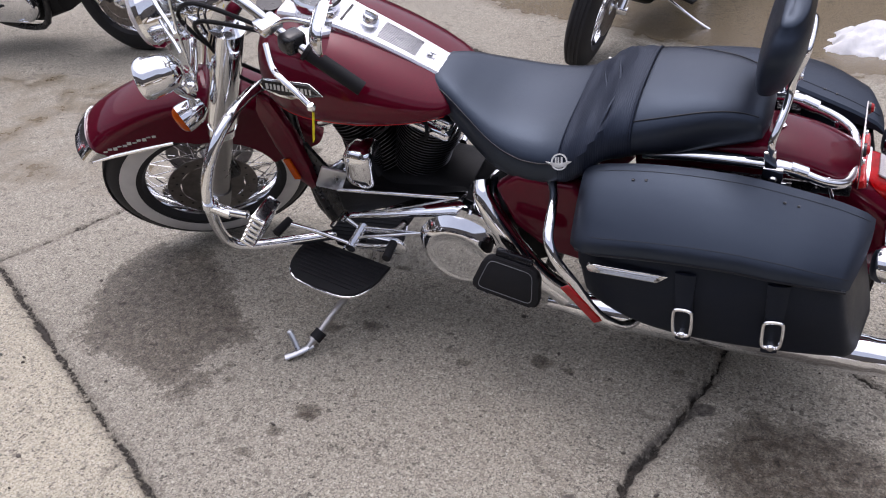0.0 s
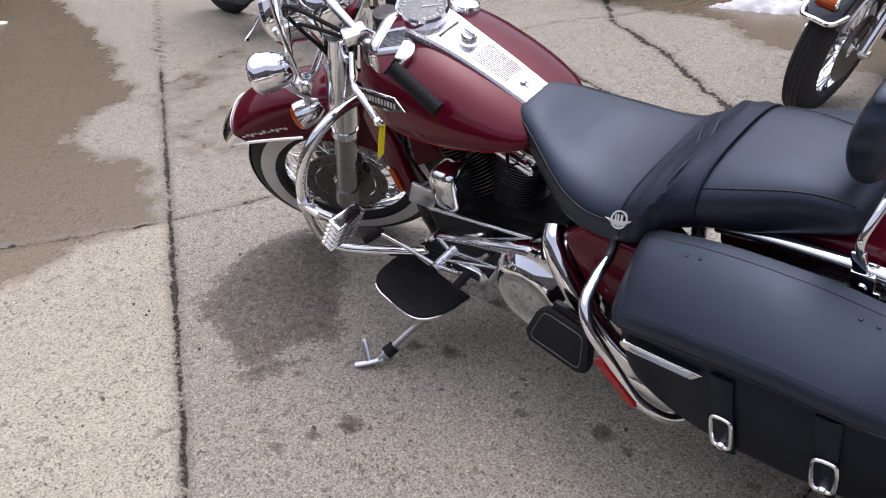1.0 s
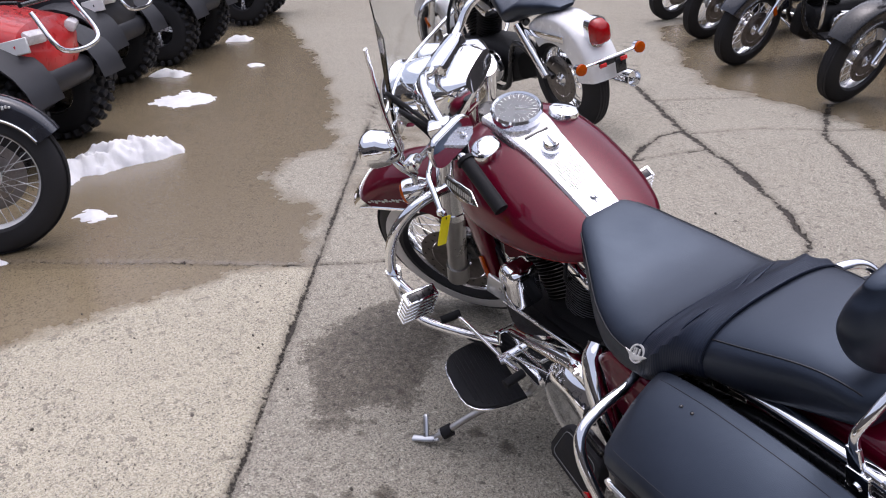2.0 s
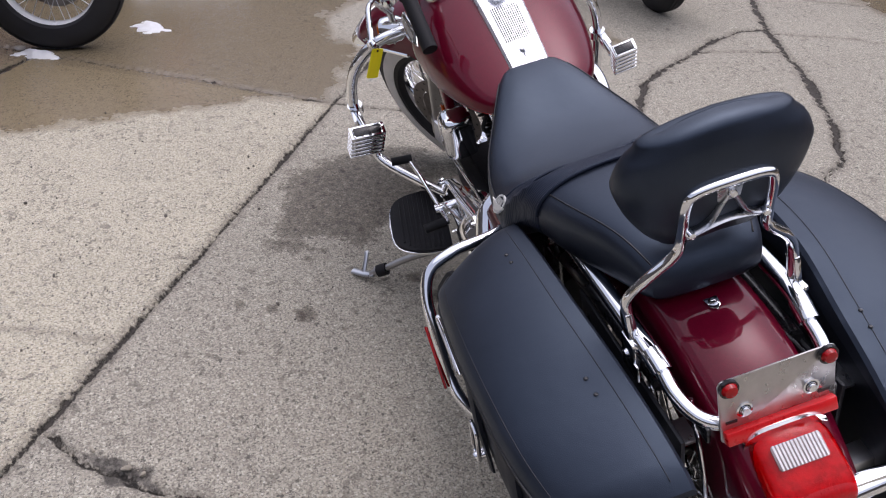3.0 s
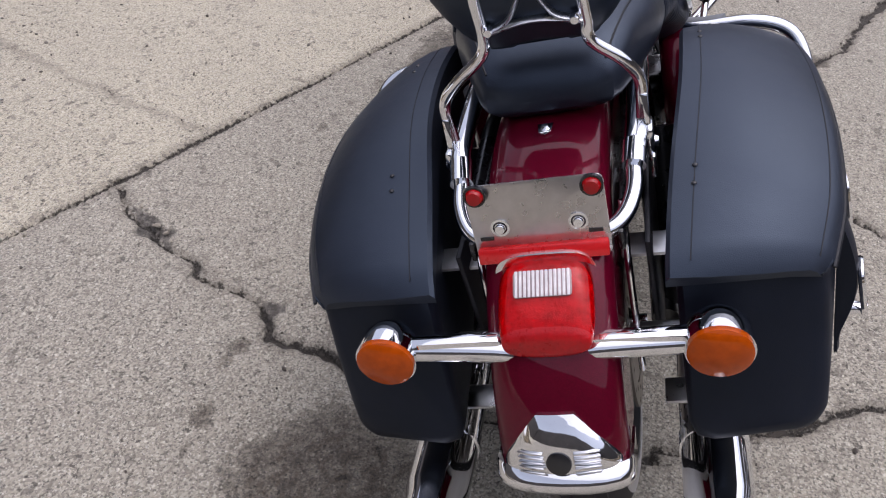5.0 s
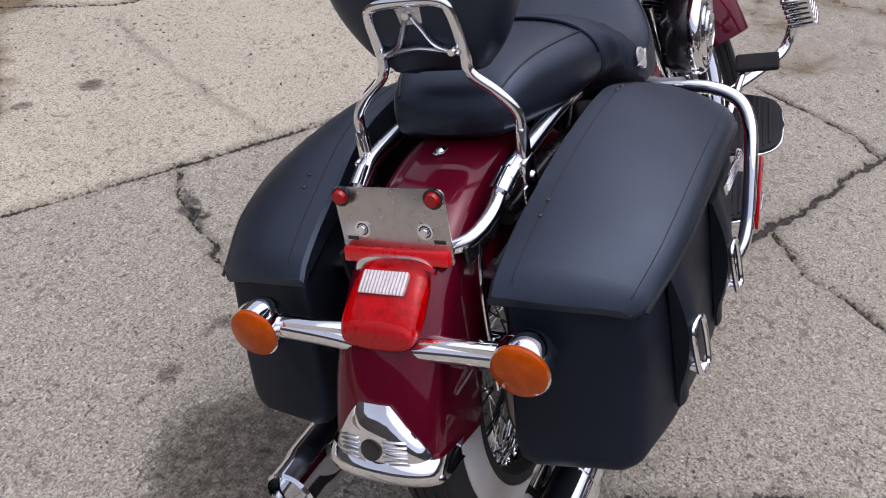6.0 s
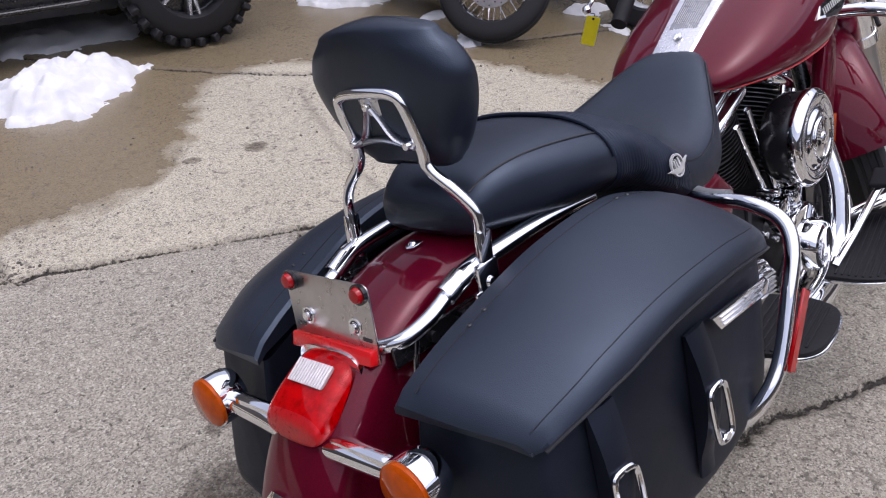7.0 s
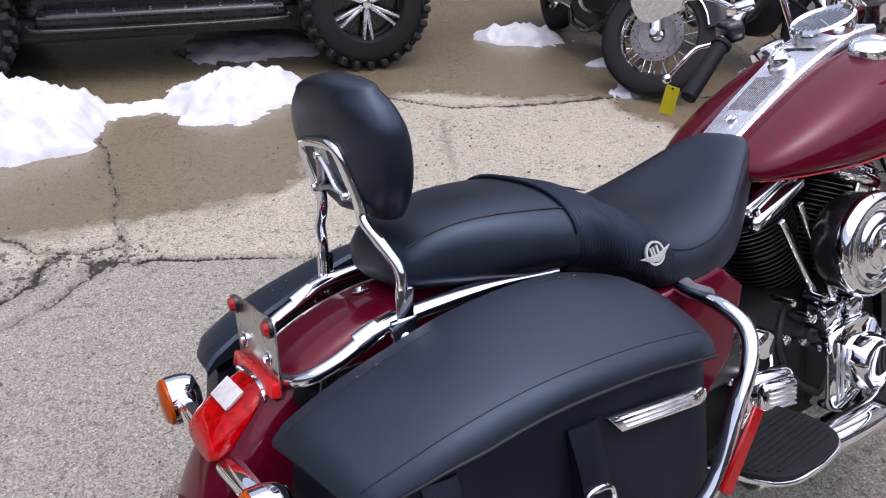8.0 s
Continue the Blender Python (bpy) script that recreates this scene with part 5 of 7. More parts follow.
bp_ = Matrix.Translation((REAR.x + 0.4375 * math.cos(radians(19)), 0, REAR.z + 0.4375 * math.sin(radians(19)))) @ Matrix.Rotation(radians(90 - 19), 4, "Y")
part("tip_badge", lathe([(0.016, -0.003), (0.016, 0.002), (0.013, 0.003), (0.0, 0.003)], 24), BLACK, rtip, "dark round badge", bp_)
for k in range(5):
    for s in BOTH:
        part("rib", box((-0.014 + 0.007 * k, s * 0.036, -0.003), (0.0025, 0.034, 0.004), 0.001, 1, (s * -14, 0, 0)), SATIN, rtip, at=bp_)
part("seat_bolt", joined(lathe([(0.0, 0.010), (0.006, 0.009), (0.009, 0.004), (0.012, 0.002), (0.012, 0.0)], 16), slab([(0.012, 0.012), (-0.014, 0.016), (-0.014, -0.016), (0.012, -0.012), (0.02, 0)], 0.003, 0.001)), CHROME, bike, "chrome seat bolt and bracket", pose(0.006, 0, 0.744, 0, 8, 0) @ Matrix.Scale(0.72, 4))
for s in BOTH:
    rail = [(-0.27, s * 0.125, 0.725), (-0.15, s * 0.126, 0.735), (0.0, s * 0.124, 0.732), (0.055, s * 0.121, 0.722)]
    support = part("fender_rail", tube(rail, 0.016, 12, flat=0.8), CHROME, bike, "chrome rail beside the mudguard")
    part("collar", tube([(0.04, s * 0.121, 0.725), (0.075, s * 0.118, 0.711)], 0.0165, 14), CHROME, support)
    part("strut", joined(box((0.0, s * 0.098, 0.66), (0.34, 0.008, 0.03), 0.004), *[lathe([(0.0, s * 0.112), (0.008, s * 0.11), (0.008, s * 0.1)], 10, "y", (x, 0, 0.66)) for x in (-0.13, -0.06, 0.04, 0.1)]), BLACK, support, "black mudguard strut")
    # Invented sheet: fills the dark gap and hides the wheel behind it.
    part("gap_filler", slab([(-0.24, 0.64), (-0.24, 0.44), (-0.1, 0.36), (0.06, 0.36), (0.13, 0.44), (0.15, 0.64)], 0.008, 0.003), DARKPLASTIC, support, "black sheet added to fill the dark gap behind the bag", Matrix.Translation((0, s * 0.128 + 0.004, 0)) @ Matrix.Rotation(radians(90), 4, "X"))
    part("drop_tube", tube([(0.12, s * 0.1, 0.69), (0.15, s * 0.1, 0.58), (0.16, s * 0.1, 0.42)], 0.005, 10), CHROME, support)
loop = [(0.062, -0.118, 0.714), (0.11, -0.116, 0.694), (0.15, -0.098, 0.678), (0.168, -0.06, 0.67), (0.17, 0.0, 0.668), (0.168, 0.06, 0.67), (0.15, 0.098, 0.678), (0.11, 0.116, 0.694), (0.062, 0.118, 0.714)]
part("rear_loop", tube(loop, 0.0115, 12), CHROME, bike, "chrome tube round the mudguard")

# backrest on its upright
CY = 0.013
pad = []
for k in range(15):
    u = k / 14
    z = 0.868 + 0.178 * u
    sh = math.sin(math.pi * min(1, max(0, 0.06 + 0.88 * u))) ** 0.3
    w = (0.106 + 0.045 * min(1, u / 0.7)) * math.sin(math.pi * min(1, max(0, 0.06 + 0.88 * u))) ** 0.17
    cx = -0.020 + 0.028 * u
    th = 0.044 * sh
    ring = []
    for j in range(32):
        a = 2 * math.pi * j / 32
        c, q = math.cos(a), math.sin(a)
        ring.append(V(cx + th * math.copysign(abs(c) ** 0.75, c) - 0.012 * (abs(q) ** 2), CY + w * math.copysign(abs(q) ** 0.55, q), z + 0.012 * (1 - abs(q))))
    pad.append(ring)


def dome(ring, rise, steps_=6):
    """Rings that round a padded end off."""
    mid = sum(ring, V(0, 0, 0)) / len(ring)
    thick = max(p.x for p in ring) - mid.x
    wide = max(p.y for p in ring) - mid.y
    out = []
    for k in range(1, steps_ + 1):
        a = math.pi / 2 * k / steps_ * 0.97
        out.append([V(mid.x + (p.x - mid.x) * math.cos(a), mid.y + (p.y - mid.y) * (1 - 1.3 * thick / wide * (1 - math.cos(a))), p.z + rise * math.sin(a)) for p in ring])
    return out


pad = dome(pad[0], -0.011)[::-1] + pad + dome(pad[-1], 0.017)
rest = part("backrest", loft(pad), LEATHER, bike, "black padded passenger backrest")
hoop = [(0.008, -0.128, 0.712), (0.004, -0.134, 0.76), (0.004, -0.134, 0.80), (0.02, -0.11, 0.835), (0.035, -0.072, 0.87), (0.04, -0.066, 0.90), (0.054, -0.064, 0.96), (0.058, -0.05, 0.978), (0.06, 0.0, 0.982), (0.058, 0.05, 0.978), (0.054, 0.064, 0.96),
        (0.04, 0.066, 0.90), (0.035, 0.072, 0.87), (0.02, 0.11, 0.835), (0.004, 0.134, 0.80), (0.004, 0.134, 0.76), (0.008, 0.128, 0.712)]
sissy = part("backrest_upright", tube([(x - 0.018 * min(1, max(0, (z - 0.78) / 0.1)), y + CY * min(1, max(0, (z - 0.8) / 0.1)), z) for x, y, z in hoop], 0.0085, 10, 5), CHROME, bike, "chrome backrest upright")
arms = [tube([(0.025, CY + s * 0.062, 0.903), (0.029, CY + s * 0.03, 0.917), (0.032, CY + s * 0.012, 0.945), (0.037, CY, 0.968)], 0.0105, 10, flat=0.35) for s in BOTH] + [tube([(0.025, CY - 0.062, 0.903), (0.026, CY, 0.913), (0.025, CY + 0.062, 0.903)], 0.0105, 10, flat=0.4)]
part("brace", joined(*arms, tube([(0.032, CY, 0.95), (0.040, CY, 0.98)], 0.02, 10, flat=0.25)), SATIN, sissy, "cast bright brace")
for y, z, x in ((CY - 0.057, 0.907, 0.027), (CY + 0.054, 0.907, 0.029), (CY, 0.963, 0.037)):
    part("bolt", lathe([(0.0, 0.012), (0.005, 0.011), (0.0075, 0.006), (0.0075, 0.0)], 12, "x", (x, y, z)), CHROME, sissy)
for s in BOTH:
    part("side_plate", joined(box((0.004, s * 0.137, 0.742), (0.026, 0.012, 0.075), 0.004, 2, (0, -8, 0)), box((0.010, s * 0.140, 0.712), (0.044, 0.012, 0.05), 0.005), box((0.014, s * 0.142, 0.684), (0.056, 0.008, 0.035), 0.006), lathe([(0.0, s * 0.152), (0.007, s * 0.151), (0.009, s * 0.146)], 12, "y", (0.012, 0, 0.708))), CHROME, sissy, "chrome latch plate")

# number plate bracket (blank), tail lamp, indicators
pl = pose(0.178, 0, 0.7, 0, 90 - 4, 0)
plate = part("plate_bracket", slab([(x, y) for x, y in round_rect(0.115, 0.174, 0.008)], 0.0025, 0.0008), STEEL, bike, "blank metal number plate bracket", pl @ pose(-0.011, 0, 0))
for s in BOTH:
    part("plate_reflector", lathe([(0.0, 0.014), (0.009, 0.012), (0.0125, 0.004), (0.0125, 0.0)], 20), RED, plate, "round red reflector bolt", pl @ pose(-0.056, s * 0.073, 0.0025))
    part("reflector_ring", lathe([(0.0145, 0.0), (0.0145, 0.006), (0.012, 0.006), (0.012, 0.0)], 20, ring=True), BLACK, plate, "black ring", pl @ pose(-0.056, s * 0.073, 0.0025))
    part("plate_bolt", joined(lathe([(0.0, 0.007), (0.006, 0.007), (0.0065, 0.002), (0.0125, 0.0015), (0.0125, 0.0)], 18)), CHROME, plate, "steel bolt and washer", pl @ pose(-0.0055, s * 0.05, 0.0025))
    part("bolt_recess", lathe([(0.0065, 0.0015), (0.0082, 0.0026), (0.0098, 0.0015)], 18, ring=True), BLACK, plate, at=pl @ pose(-0.0055, s * 0.05, 0.0025))
    part("slot", box((0.010, s * 0.07, 0.0028), (0.006, 0.018, 0.0012), 0.001, 1), BLACK, plate, at=pl)
part("red_strip", box((0.036, 0, 0.008), (0.022, 0.168, 0.016), 0.003, 2, (0, -14, 0)), REDTAPE, plate, "red reflector strip", pl @ pose(-0.004, 0, 0))


def shield_ring(x, w, top, bottom, lean=0.0, n=48):
    """Flat-topped section across x that narrows to a rounded foot; lean sets its foot further back."""
    out = []
    mid = top - 0.46 * (top - bottom)
    for k in range(n):
        a = 2 * math.pi * k / n
        c, q = math.cos(a), math.sin(a)
        p = 3.0 if q > 0 else 2.5
        z = mid + (top - mid if q > 0 else mid - bottom) * math.copysign(abs(q) ** (2 / p), q)
        out.append(V(x + lean * (top - z), w * math.copysign(abs(c) ** (2 / p), c), z))
    return out


tail_rings = ((0.196, 0.060, 0.668, 0.574), (0.203, 0.0640, 0.669, 0.570), (0.222, 0.0645, 0.663, 0.568), (0.244, 0.0645, 0.653, 0.567), (0.266, 0.0640, 0.641, 0.566), (0.284, 0.0625, 0.629, 0.567), (0.2925, 0.0605, 0.6215, 0.569), (0.2965, 0.0575, 0.616, 0.572), (0.2985, 0.050, 0.610, 0.577), (0.2990, 0.03, 0.603, 0.588))
rings = [shield_ring(0.196 + 0.86 * (x - 0.196), 0.95 * w, t, b + 0.012, 0.09) for x, w, t, b in tail_rings]
tail = part("tail_lamp", loft(rings), TAILRED, bike, "red glossy tail lamp")
tail.visible_shadow = False
part("inner_lens", loft([shield_ring(0.197 + 0.90 * (x - 0.196), 0.93 * w, t - 0.005, b + 0.008, 0.09) for x, w, t, b in tail_rings]), TAILCORE, tail, "bright red inner lens")
part("housing", loft([soft_ring(x, w, t, b, 4.0, 36) for x, w, t, b in ((0.165, 0.056, 0.666, 0.58), (0.186, 0.0655, 0.675, 0.571), (0.202, 0.0665, 0.674, 0.569))]), CHROME, tail, "chrome lamp housing")
wt = pose(0.2345, 0, 0.6526, 0, 32, 0)
part("clear_window", slab(round_rect(0.035, 0.074, 0.004), 0.0025, 0.0008), CLEARBASE, tail, "clear ribbed plate light window", wt)
for k in range(13):
    part("rib", box((0, -0.033 + 0.0055 * k, 0.003), (0.035, 0.0036, 0.0028), 0.0006, 1), CLEARLENS, tail, at=wt)
ind_bar = part("indicator_bar", joined(tube([(0.262, -0.2, 0.577), (0.268, -0.07, 0.573), (0.27, 0, 0.562), (0.268, 0.06, 0.57), (0.262, 0.18, 0.569)], 0.0155, 16), box((0.262, -0.125, 0.579), (0.024, 0.13, 0.034), 0.008), box((0.262, 0.115, 0.573), (0.024, 0.13, 0.034), 0.008)), CHROME, bike, "chrome indicator bar")
for s in BOTH:
    im_ = pose(0.262, s * 0.212 - 0.008, 0.573 - s * 0.004)
    sig = part("rear_indicator", lathe([(0.0, -0.032), (0.020, -0.031), (0.034, -0.026), (0.040, -0.014), (0.0415, 0.002), (0.0415, 0.02), (0.0, 0.02)], 32, "x"), CHROME, bike, "chrome bullet indicator", im_)
    part("lens", lathe([(0.0390, 0.018), (0.0390, 0.025), (0.032, 0.031), (0.0, 0.034), (0.0, 0.018)], 32, "x"), AMBER, sig, "amber lens", im_)

# side covers
for s in BOTH:
    out = [(-0.62, 0.62), (-0.585, 0.50), (-0.5, 0.42), (-0.40, 0.40), (-0.36, 0.45), (-0.37, 0.6), (-0.42, 0.66), (-0.56, 0.67)]
    m = Matrix.Translation((0, s * 0.155, 0)) @ Matrix.Rotation(radians(90), 4, "X")
    part("side_cover", slab(out, 0.05, 0.016, 4), MAROON, bike, "maroon side cover", Matrix.Translation((0, (-0.0 if s < 0 else 0.05), 0)) @ m)
    part("shock", joined(tube([(-0.22, s * 0.15, 0.6), (-0.09, s * 0.15, 0.33)], 0.028, 14), tube([(-0.16, s * 0.15, 0.475), (-0.09, s * 0.15, 0.33)], 0.02, 14)), BLACK, bike, "black rear shock")


# saddlebags
def bag(s):
    """One leather-covered hard saddlebag, its lid hinged at the inner edge. s: side."""
    d_ = 0.014 if s > 0 else 0.0  # the one side sits a little lower at the front
    f_ = 0.024 if s > 0 else 0.0
    top = [(-0.385 + f_, 0.73 - 2.2 * d_), (-0.33 + f_, 0.745 - 1.4 * d_), (-0.2, 0.757 - 0.3 * d_), (-0.05, 0.745), (0.08, 0.708), (0.16, 0.680), (0.222, 0.650)]
    brow = [(-0.385, 0.655), (-0.33, 0.672), (-0.2, 0.692), (-0.05, 0.694), (0.08, 0.672), (0.16, 0.647), (0.222, 0.626)]
    outer = [(-0.385, 0.345), (-0.345, 0.370), (-0.22, 0.380), (-0.05, 0.378), (0.1, 0.364), (0.2, 0.342), (0.262, 0.328)]
    inner = [(-0.385, 0.198), (-0.1, 0.188), (0.1, 0.164), (0.262, 0.148)]
    e_ = 0.04 if s > 0 else 0.0
    low = [(-0.385, 0.51 - 2 * e_), (-0.34, 0.455 - 1.6 * e_), (-0.2, 0.392 - e_), (0.1, 0.374 - 0.5 * e_), (0.2, 0.368), (0.262, 0.368)]

    def section(x, lid, q):
        """Across the bag at x. q runs from 0 at either end to 1 within."""
        yo, yi = curve_at(outer, x), curve_at(inner, x)
        zt, zb = curve_at(top, min(x, 0.222)), curve_at(brow, min(x, 0.222))
        if lid:
            yo, yi, zt, zb, z0 = yo + 0.007 - 0.010 * (1 - q), yi - 0.004, zt - 0.010 * (1 - q), zb - 0.010 * (1 - q), zb - 0.038 + 0.015 * min(1, max(0, (x - 0.05) / 0.17))
            crown = 0.010 * q
            pts = [(yi, min(z0 + 0.03, zt - 0.014)), (yi, zt - 0.006), (yi + 0.006, zt)]
            for k in range(1, 7):
                u = k / 7
                pts.append((yi + 0.006 + (yo - yi - 0.024) * u, zt + (zb - zt) * u ** 1.35 + crown * math.sin(math.pi * u)))
            pts += [(yo - 0.018, zb - 0.002), (yo - 0.010, zb - 0.008), (yo - 0.004, zb - 0.017), (yo - 0.001, min(zb - 0.02, max(zb - 0.027, z0 + 0.004)) if z0 < zb - 0.024 else z0 + 0.003), (yo, z0), (yo - 0.006, z0)]
            k = max(0, min(1, (x - 0.02) / 0.2))
            return [V(x - 0.034 * k * k * max(0, (y - yi) / (yo - yi)) ** 2, s * y, z) for y, z in pts]
        yo, yi, z0, z1 = yo - 0.006 - 0.020 * (1 - q), yi + 0.004 + 0.012 * (1 - q), curve_at(low, x) + 0.03 * (1 - q), zb - 0.012
        pts = [(yi, z1), (yo - 0.004, z1), (yo, z1 - 0.006), (yo + 0.004, z1 - 0.1), (yo + 0.002, z0 + 0.06)]
        for k in range(7):
            a = radians(90 * k / 6)
            pts.append((yo - 0.034 + 0.034 * math.cos(a), z0 + 0.034 - 0.034 * math.sin(a)))
        pts += [(yi + 0.03, z0), (yi + 0.008, z0 + 0.008), (yi, z0 + 0.03)]
        k = max(0, min(1, (x - 0.05) / 0.165))
        return [V(x + 0.052 * k * k * (0.61 - z) / 0.2 - 0.03 * k * k * max(0, (y - yi) / (yo - yi)) ** 2, s * y, z) for y, z in pts]

    box_rings = []
    for x in [*spread(-0.375 + f_, 0.192, 26), 0.2, 0.205, 0.208]:
        e = min(1, (x + 0.375 - f_) / 0.04, (0.2082 - x) / 0.016)
        box_rings.append(section(x, False, math.sqrt(max(0, 1 - (1 - max(0, e)) ** 2))))
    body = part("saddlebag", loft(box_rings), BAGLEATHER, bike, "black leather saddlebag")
    lid_rings = []
    for x in spread(-0.388 + f_, 0.226, 34):
        e = min(1, (x + 0.388 - f_) / 0.036, (0.226 - x) / 0.012)
        lid_rings.append(section(x, True, math.sqrt(max(0, 1 - (1 - max(0, e)) ** 2))))
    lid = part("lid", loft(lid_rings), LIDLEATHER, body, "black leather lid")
    part("seam", tube([section(x, True, 1.0)[9] + V(0, 0, 0.0002) for x in spread(-0.355 + f_, 0.215, 18)], 0.0007, 6), PIPING, lid, "stitched seam")
    part("seam", tube([section(x, True, 1.0)[3] + V(0, 0, 0.0002) for x in spread(-0.355 + f_, 0.215, 18)], 0.0007, 6), PIPING, lid, "stitched seam")
    part("lid_edge", tube([section(x, True, 1.0)[-2] + V(0, 0, 0.002) for x in spread(-0.37 + f_, 0.22, 14)], 0.003, 6), PIPING, lid)
    for x0 in ((-0.265, 0.045) if s < 0 else (-0.232, 0.085)):
        for dx in (0.0, 0.028):
            part("rivet", lathe([(0.0, 0.002), (0.0022, 0.0018), (0.0034, 0.001), (0.0038, 0)], 12), BLACK, lid, at=Matrix.Translation(section(x0 + dx, True, 1.0)[4 if s < 0 else 3] + V(0, 0, 0.0005)))
    # ribbed chrome flash, with one pointed end
    fm = pose(-0.242, s * 0.3855, 0.603, 90, 0, 0) if s < 0 else pose(-0.213, s * 0.3855, 0.602, -90, -6, 0)
    k_ = 1 if s < 0 else -1
    flash = part("trim_bar", slab([(-0.085, k_ * 0.010), (-0.08, k_ * 0.013), (0.085, k_ * 0.012), (0.06, k_ * -0.013), (-0.08, k_ * -0.013), (-0.085, k_ * -0.010)][:: k_], 0.006, 0.0015), CHROME, body, "ribbed chrome trim bar", fm)
    part("end_cap", lathe([(0.0, 0.0085), (0.009, 0.0082), (0.0128, 0.006), (0.0135, 0.0)], 20), CHROME, flash, at=fm @ pose(-0.082, 0, 0))
    for j in range(3):
        part("rib", box((-0.005, k_ * (-0.007 + 0.007 * j), 0.007), (0.14 - 0.01 * (2 - j), 0.0025, 0.003), 0.001, 1), SATIN, flash, at=fm)
    for x in ((-0.123, 0.063) if s < 0 else (-0.095, 0.105)):
        y = curve_at(outer, x) + 0.001
        tilt = math.degrees(math.atan2(curve_at(outer, x - 0.03) - curve_at(outer, x + 0.03), 0.06))
        sm = pose(x, s * y, 0.525, 0, 0, s * -tilt)
        rise_ = 0.026 if s > 0 else 0.0
        hang = []
        for k in range(13):  # a flap that leaves the lid, sags outward to its buckle and tucks under
            u = k / 12
            z, off, w = 0.10 - 0.225 * u, 0.002 + (0.020 if s > 0 else 0.004) * math.sin(math.pi * min(1, u * 1.15)), (0.023 if s > 0 else 0.022) - 0.005 * min(1, u * 1.4)
            hang.append([V(-w, s * -0.002, z), V(-w, s * off, z), V(-w * 0.5, s * (off + 0.0025), z), V(0, s * (off + 0.0032), z), V(w * 0.5, s * (off + 0.0025), z), V(w, s * off, z), V(w, s * -0.002, z), V(0, s * -0.002, z)])
        part("strap", loft(hang), BAGLEATHER, body, "black leather strap", sm)
        ring = [(px, s * (0.021 + rise_ * 0.5 - 0.10 * (pz + 0.039)), pz - 0.045 + rise_) for px, pz in ((-0.013, 0.038), (0.013, 0.038), (0.020, 0.024), (0.019, -0.026), (0.011, -0.039), (-0.011, -0.039), (-0.019, -0.026), (-0.020, 0.024))]
        part("buckle", joined(tube(ring, 0.0042, 8, 3, True), lathe([(0.0, s * (0.028 + rise_ * 0.4)), (0.007, s * (0.027 + rise_ * 0.4)), (0.01, s * 0.02), (0.01, s * 0.006)], 14, "y", (0, 0, -0.082 + rise_))), CHROME, body, "chrome oval buckle", sm)
    # guard bar round the front
    g_ = 0.012 if s > 0 else 0.0
    bar = [(-0.495, s * 0.16, 0.655), (-0.458, s * 0.23, 0.66), (-0.438, s * 0.315, 0.667), (-0.428, s * 0.370, 0.648), (-0.406, s * 0.393, 0.610), (-0.368, s * 0.399, 0.55), (-0.325, s * 0.399, 0.465), (-0.288, s * 0.39, 0.42), (-0.258, s * 0.36, 0.38), (-0.235, s * 0.30, 0.36), (-0.225, s * 0.24, 0.355)]
    guard = part("bag_guard", tube([(x + g_ * min(1, (x + 0.495) / 0.06), y, z) for x, y, z in bar], 0.0122, 14), CHROME, bike, "chrome saddlebag guard bar")
    if s > 0:
        part("sleeve", tube([(-0.485, s * 0.182, 0.657), (-0.458, s * 0.23, 0.66), (-0.448, s * 0.272, 0.664)], 0.0155, 12), GREYRUBBER, guard, "worn grey rubber sleeve")
    part("reflector", joined(box((-0.348, s * 0.414, 0.497), (0.024, 0.006, 0.13), 0.002, 1, (0, -35, 0))), RED, guard, "red reflector strip")
    for bx in (((0.1, s * 0.14, 0.6), (0.05, 0.1, 0.006), 0.002), ((0.17, s * 0.14, 0.49), (0.04, 0.1, 0.03), 0.004)):
        part("inner_bracket", box(*bx), SATIN, guard, "bare metal bag bracket")


for s in BOTH:
    bag(s)


# floorboards, pedals, crash bars, stand
def board_outline(length, width, s):
    out = []
    for k in range(17):
        a = math.pi * k / 16
        c = math.cos(a)
        out.append((-length / 2 * math.copysign(abs(c) ** 0.55, c), -width * math.sin(a) ** 0.6))
    return [(x, y) for x, y in out]


def floorboard(name, m, length, width, label):
    o = board_outline(length, width, 1)
    b = part(name, slab([(x * 1.02, y * 1.03 + 0.001) for x, y in o], 0.009, 0.003), CHROME, bike, label, m)
    part("rubber_pad", slab(o, 0.008, 0.003), RUBBER, b, "black ribbed rubber pad", m @ pose(0, 0, 0.009))
    for k in range(9):
        y = -width * (0.12 + 0.085 * k)
        w = length * 0.92 * (1 - max(0, (-y / width) - 0.45) ** 2 * 2.2)
        part("tread_rib", box((0, y, 0.0178), (w, 0.006, 0.004), 0.001, 1), RUBBER, b, at=m)
    return b


floorboard("rider_floorboard", pose(-1.115, -0.235, 0.29, -7, 4, -8), 0.29, 0.165, "left chrome-edged rider floorboard")
floorboard("rider_floorboard", pose(-1.105, 0.215, 0.29, 3, -8, 186), 0.30, 0.165, "right chrome-edged rider floorboard")
fold_m = pose(-0.565, -0.315, 0.425, 62, 9, -4)


def board_shape(k):
    """A rounded trapezoid, wider at its foot."""
    q = [(-0.094, -0.05), (0.094, -0.05), (0.074, 0.05), (-0.07, 0.05)]
    out = []
    for i in range(4):
        p, a, b = Vector(q[i]), Vector(q[i - 1]), Vector(q[(i + 1) % 4])
        u, v = p + (a - p).normalized() * 0.022, p + (b - p).normalized() * 0.022
        out += [tuple((u * (1 - t) ** 2 + p * 2 * t * (1 - t) + v * t * t) * k) for t in (0, 0.25, 0.5, 0.75, 1)]
    return out



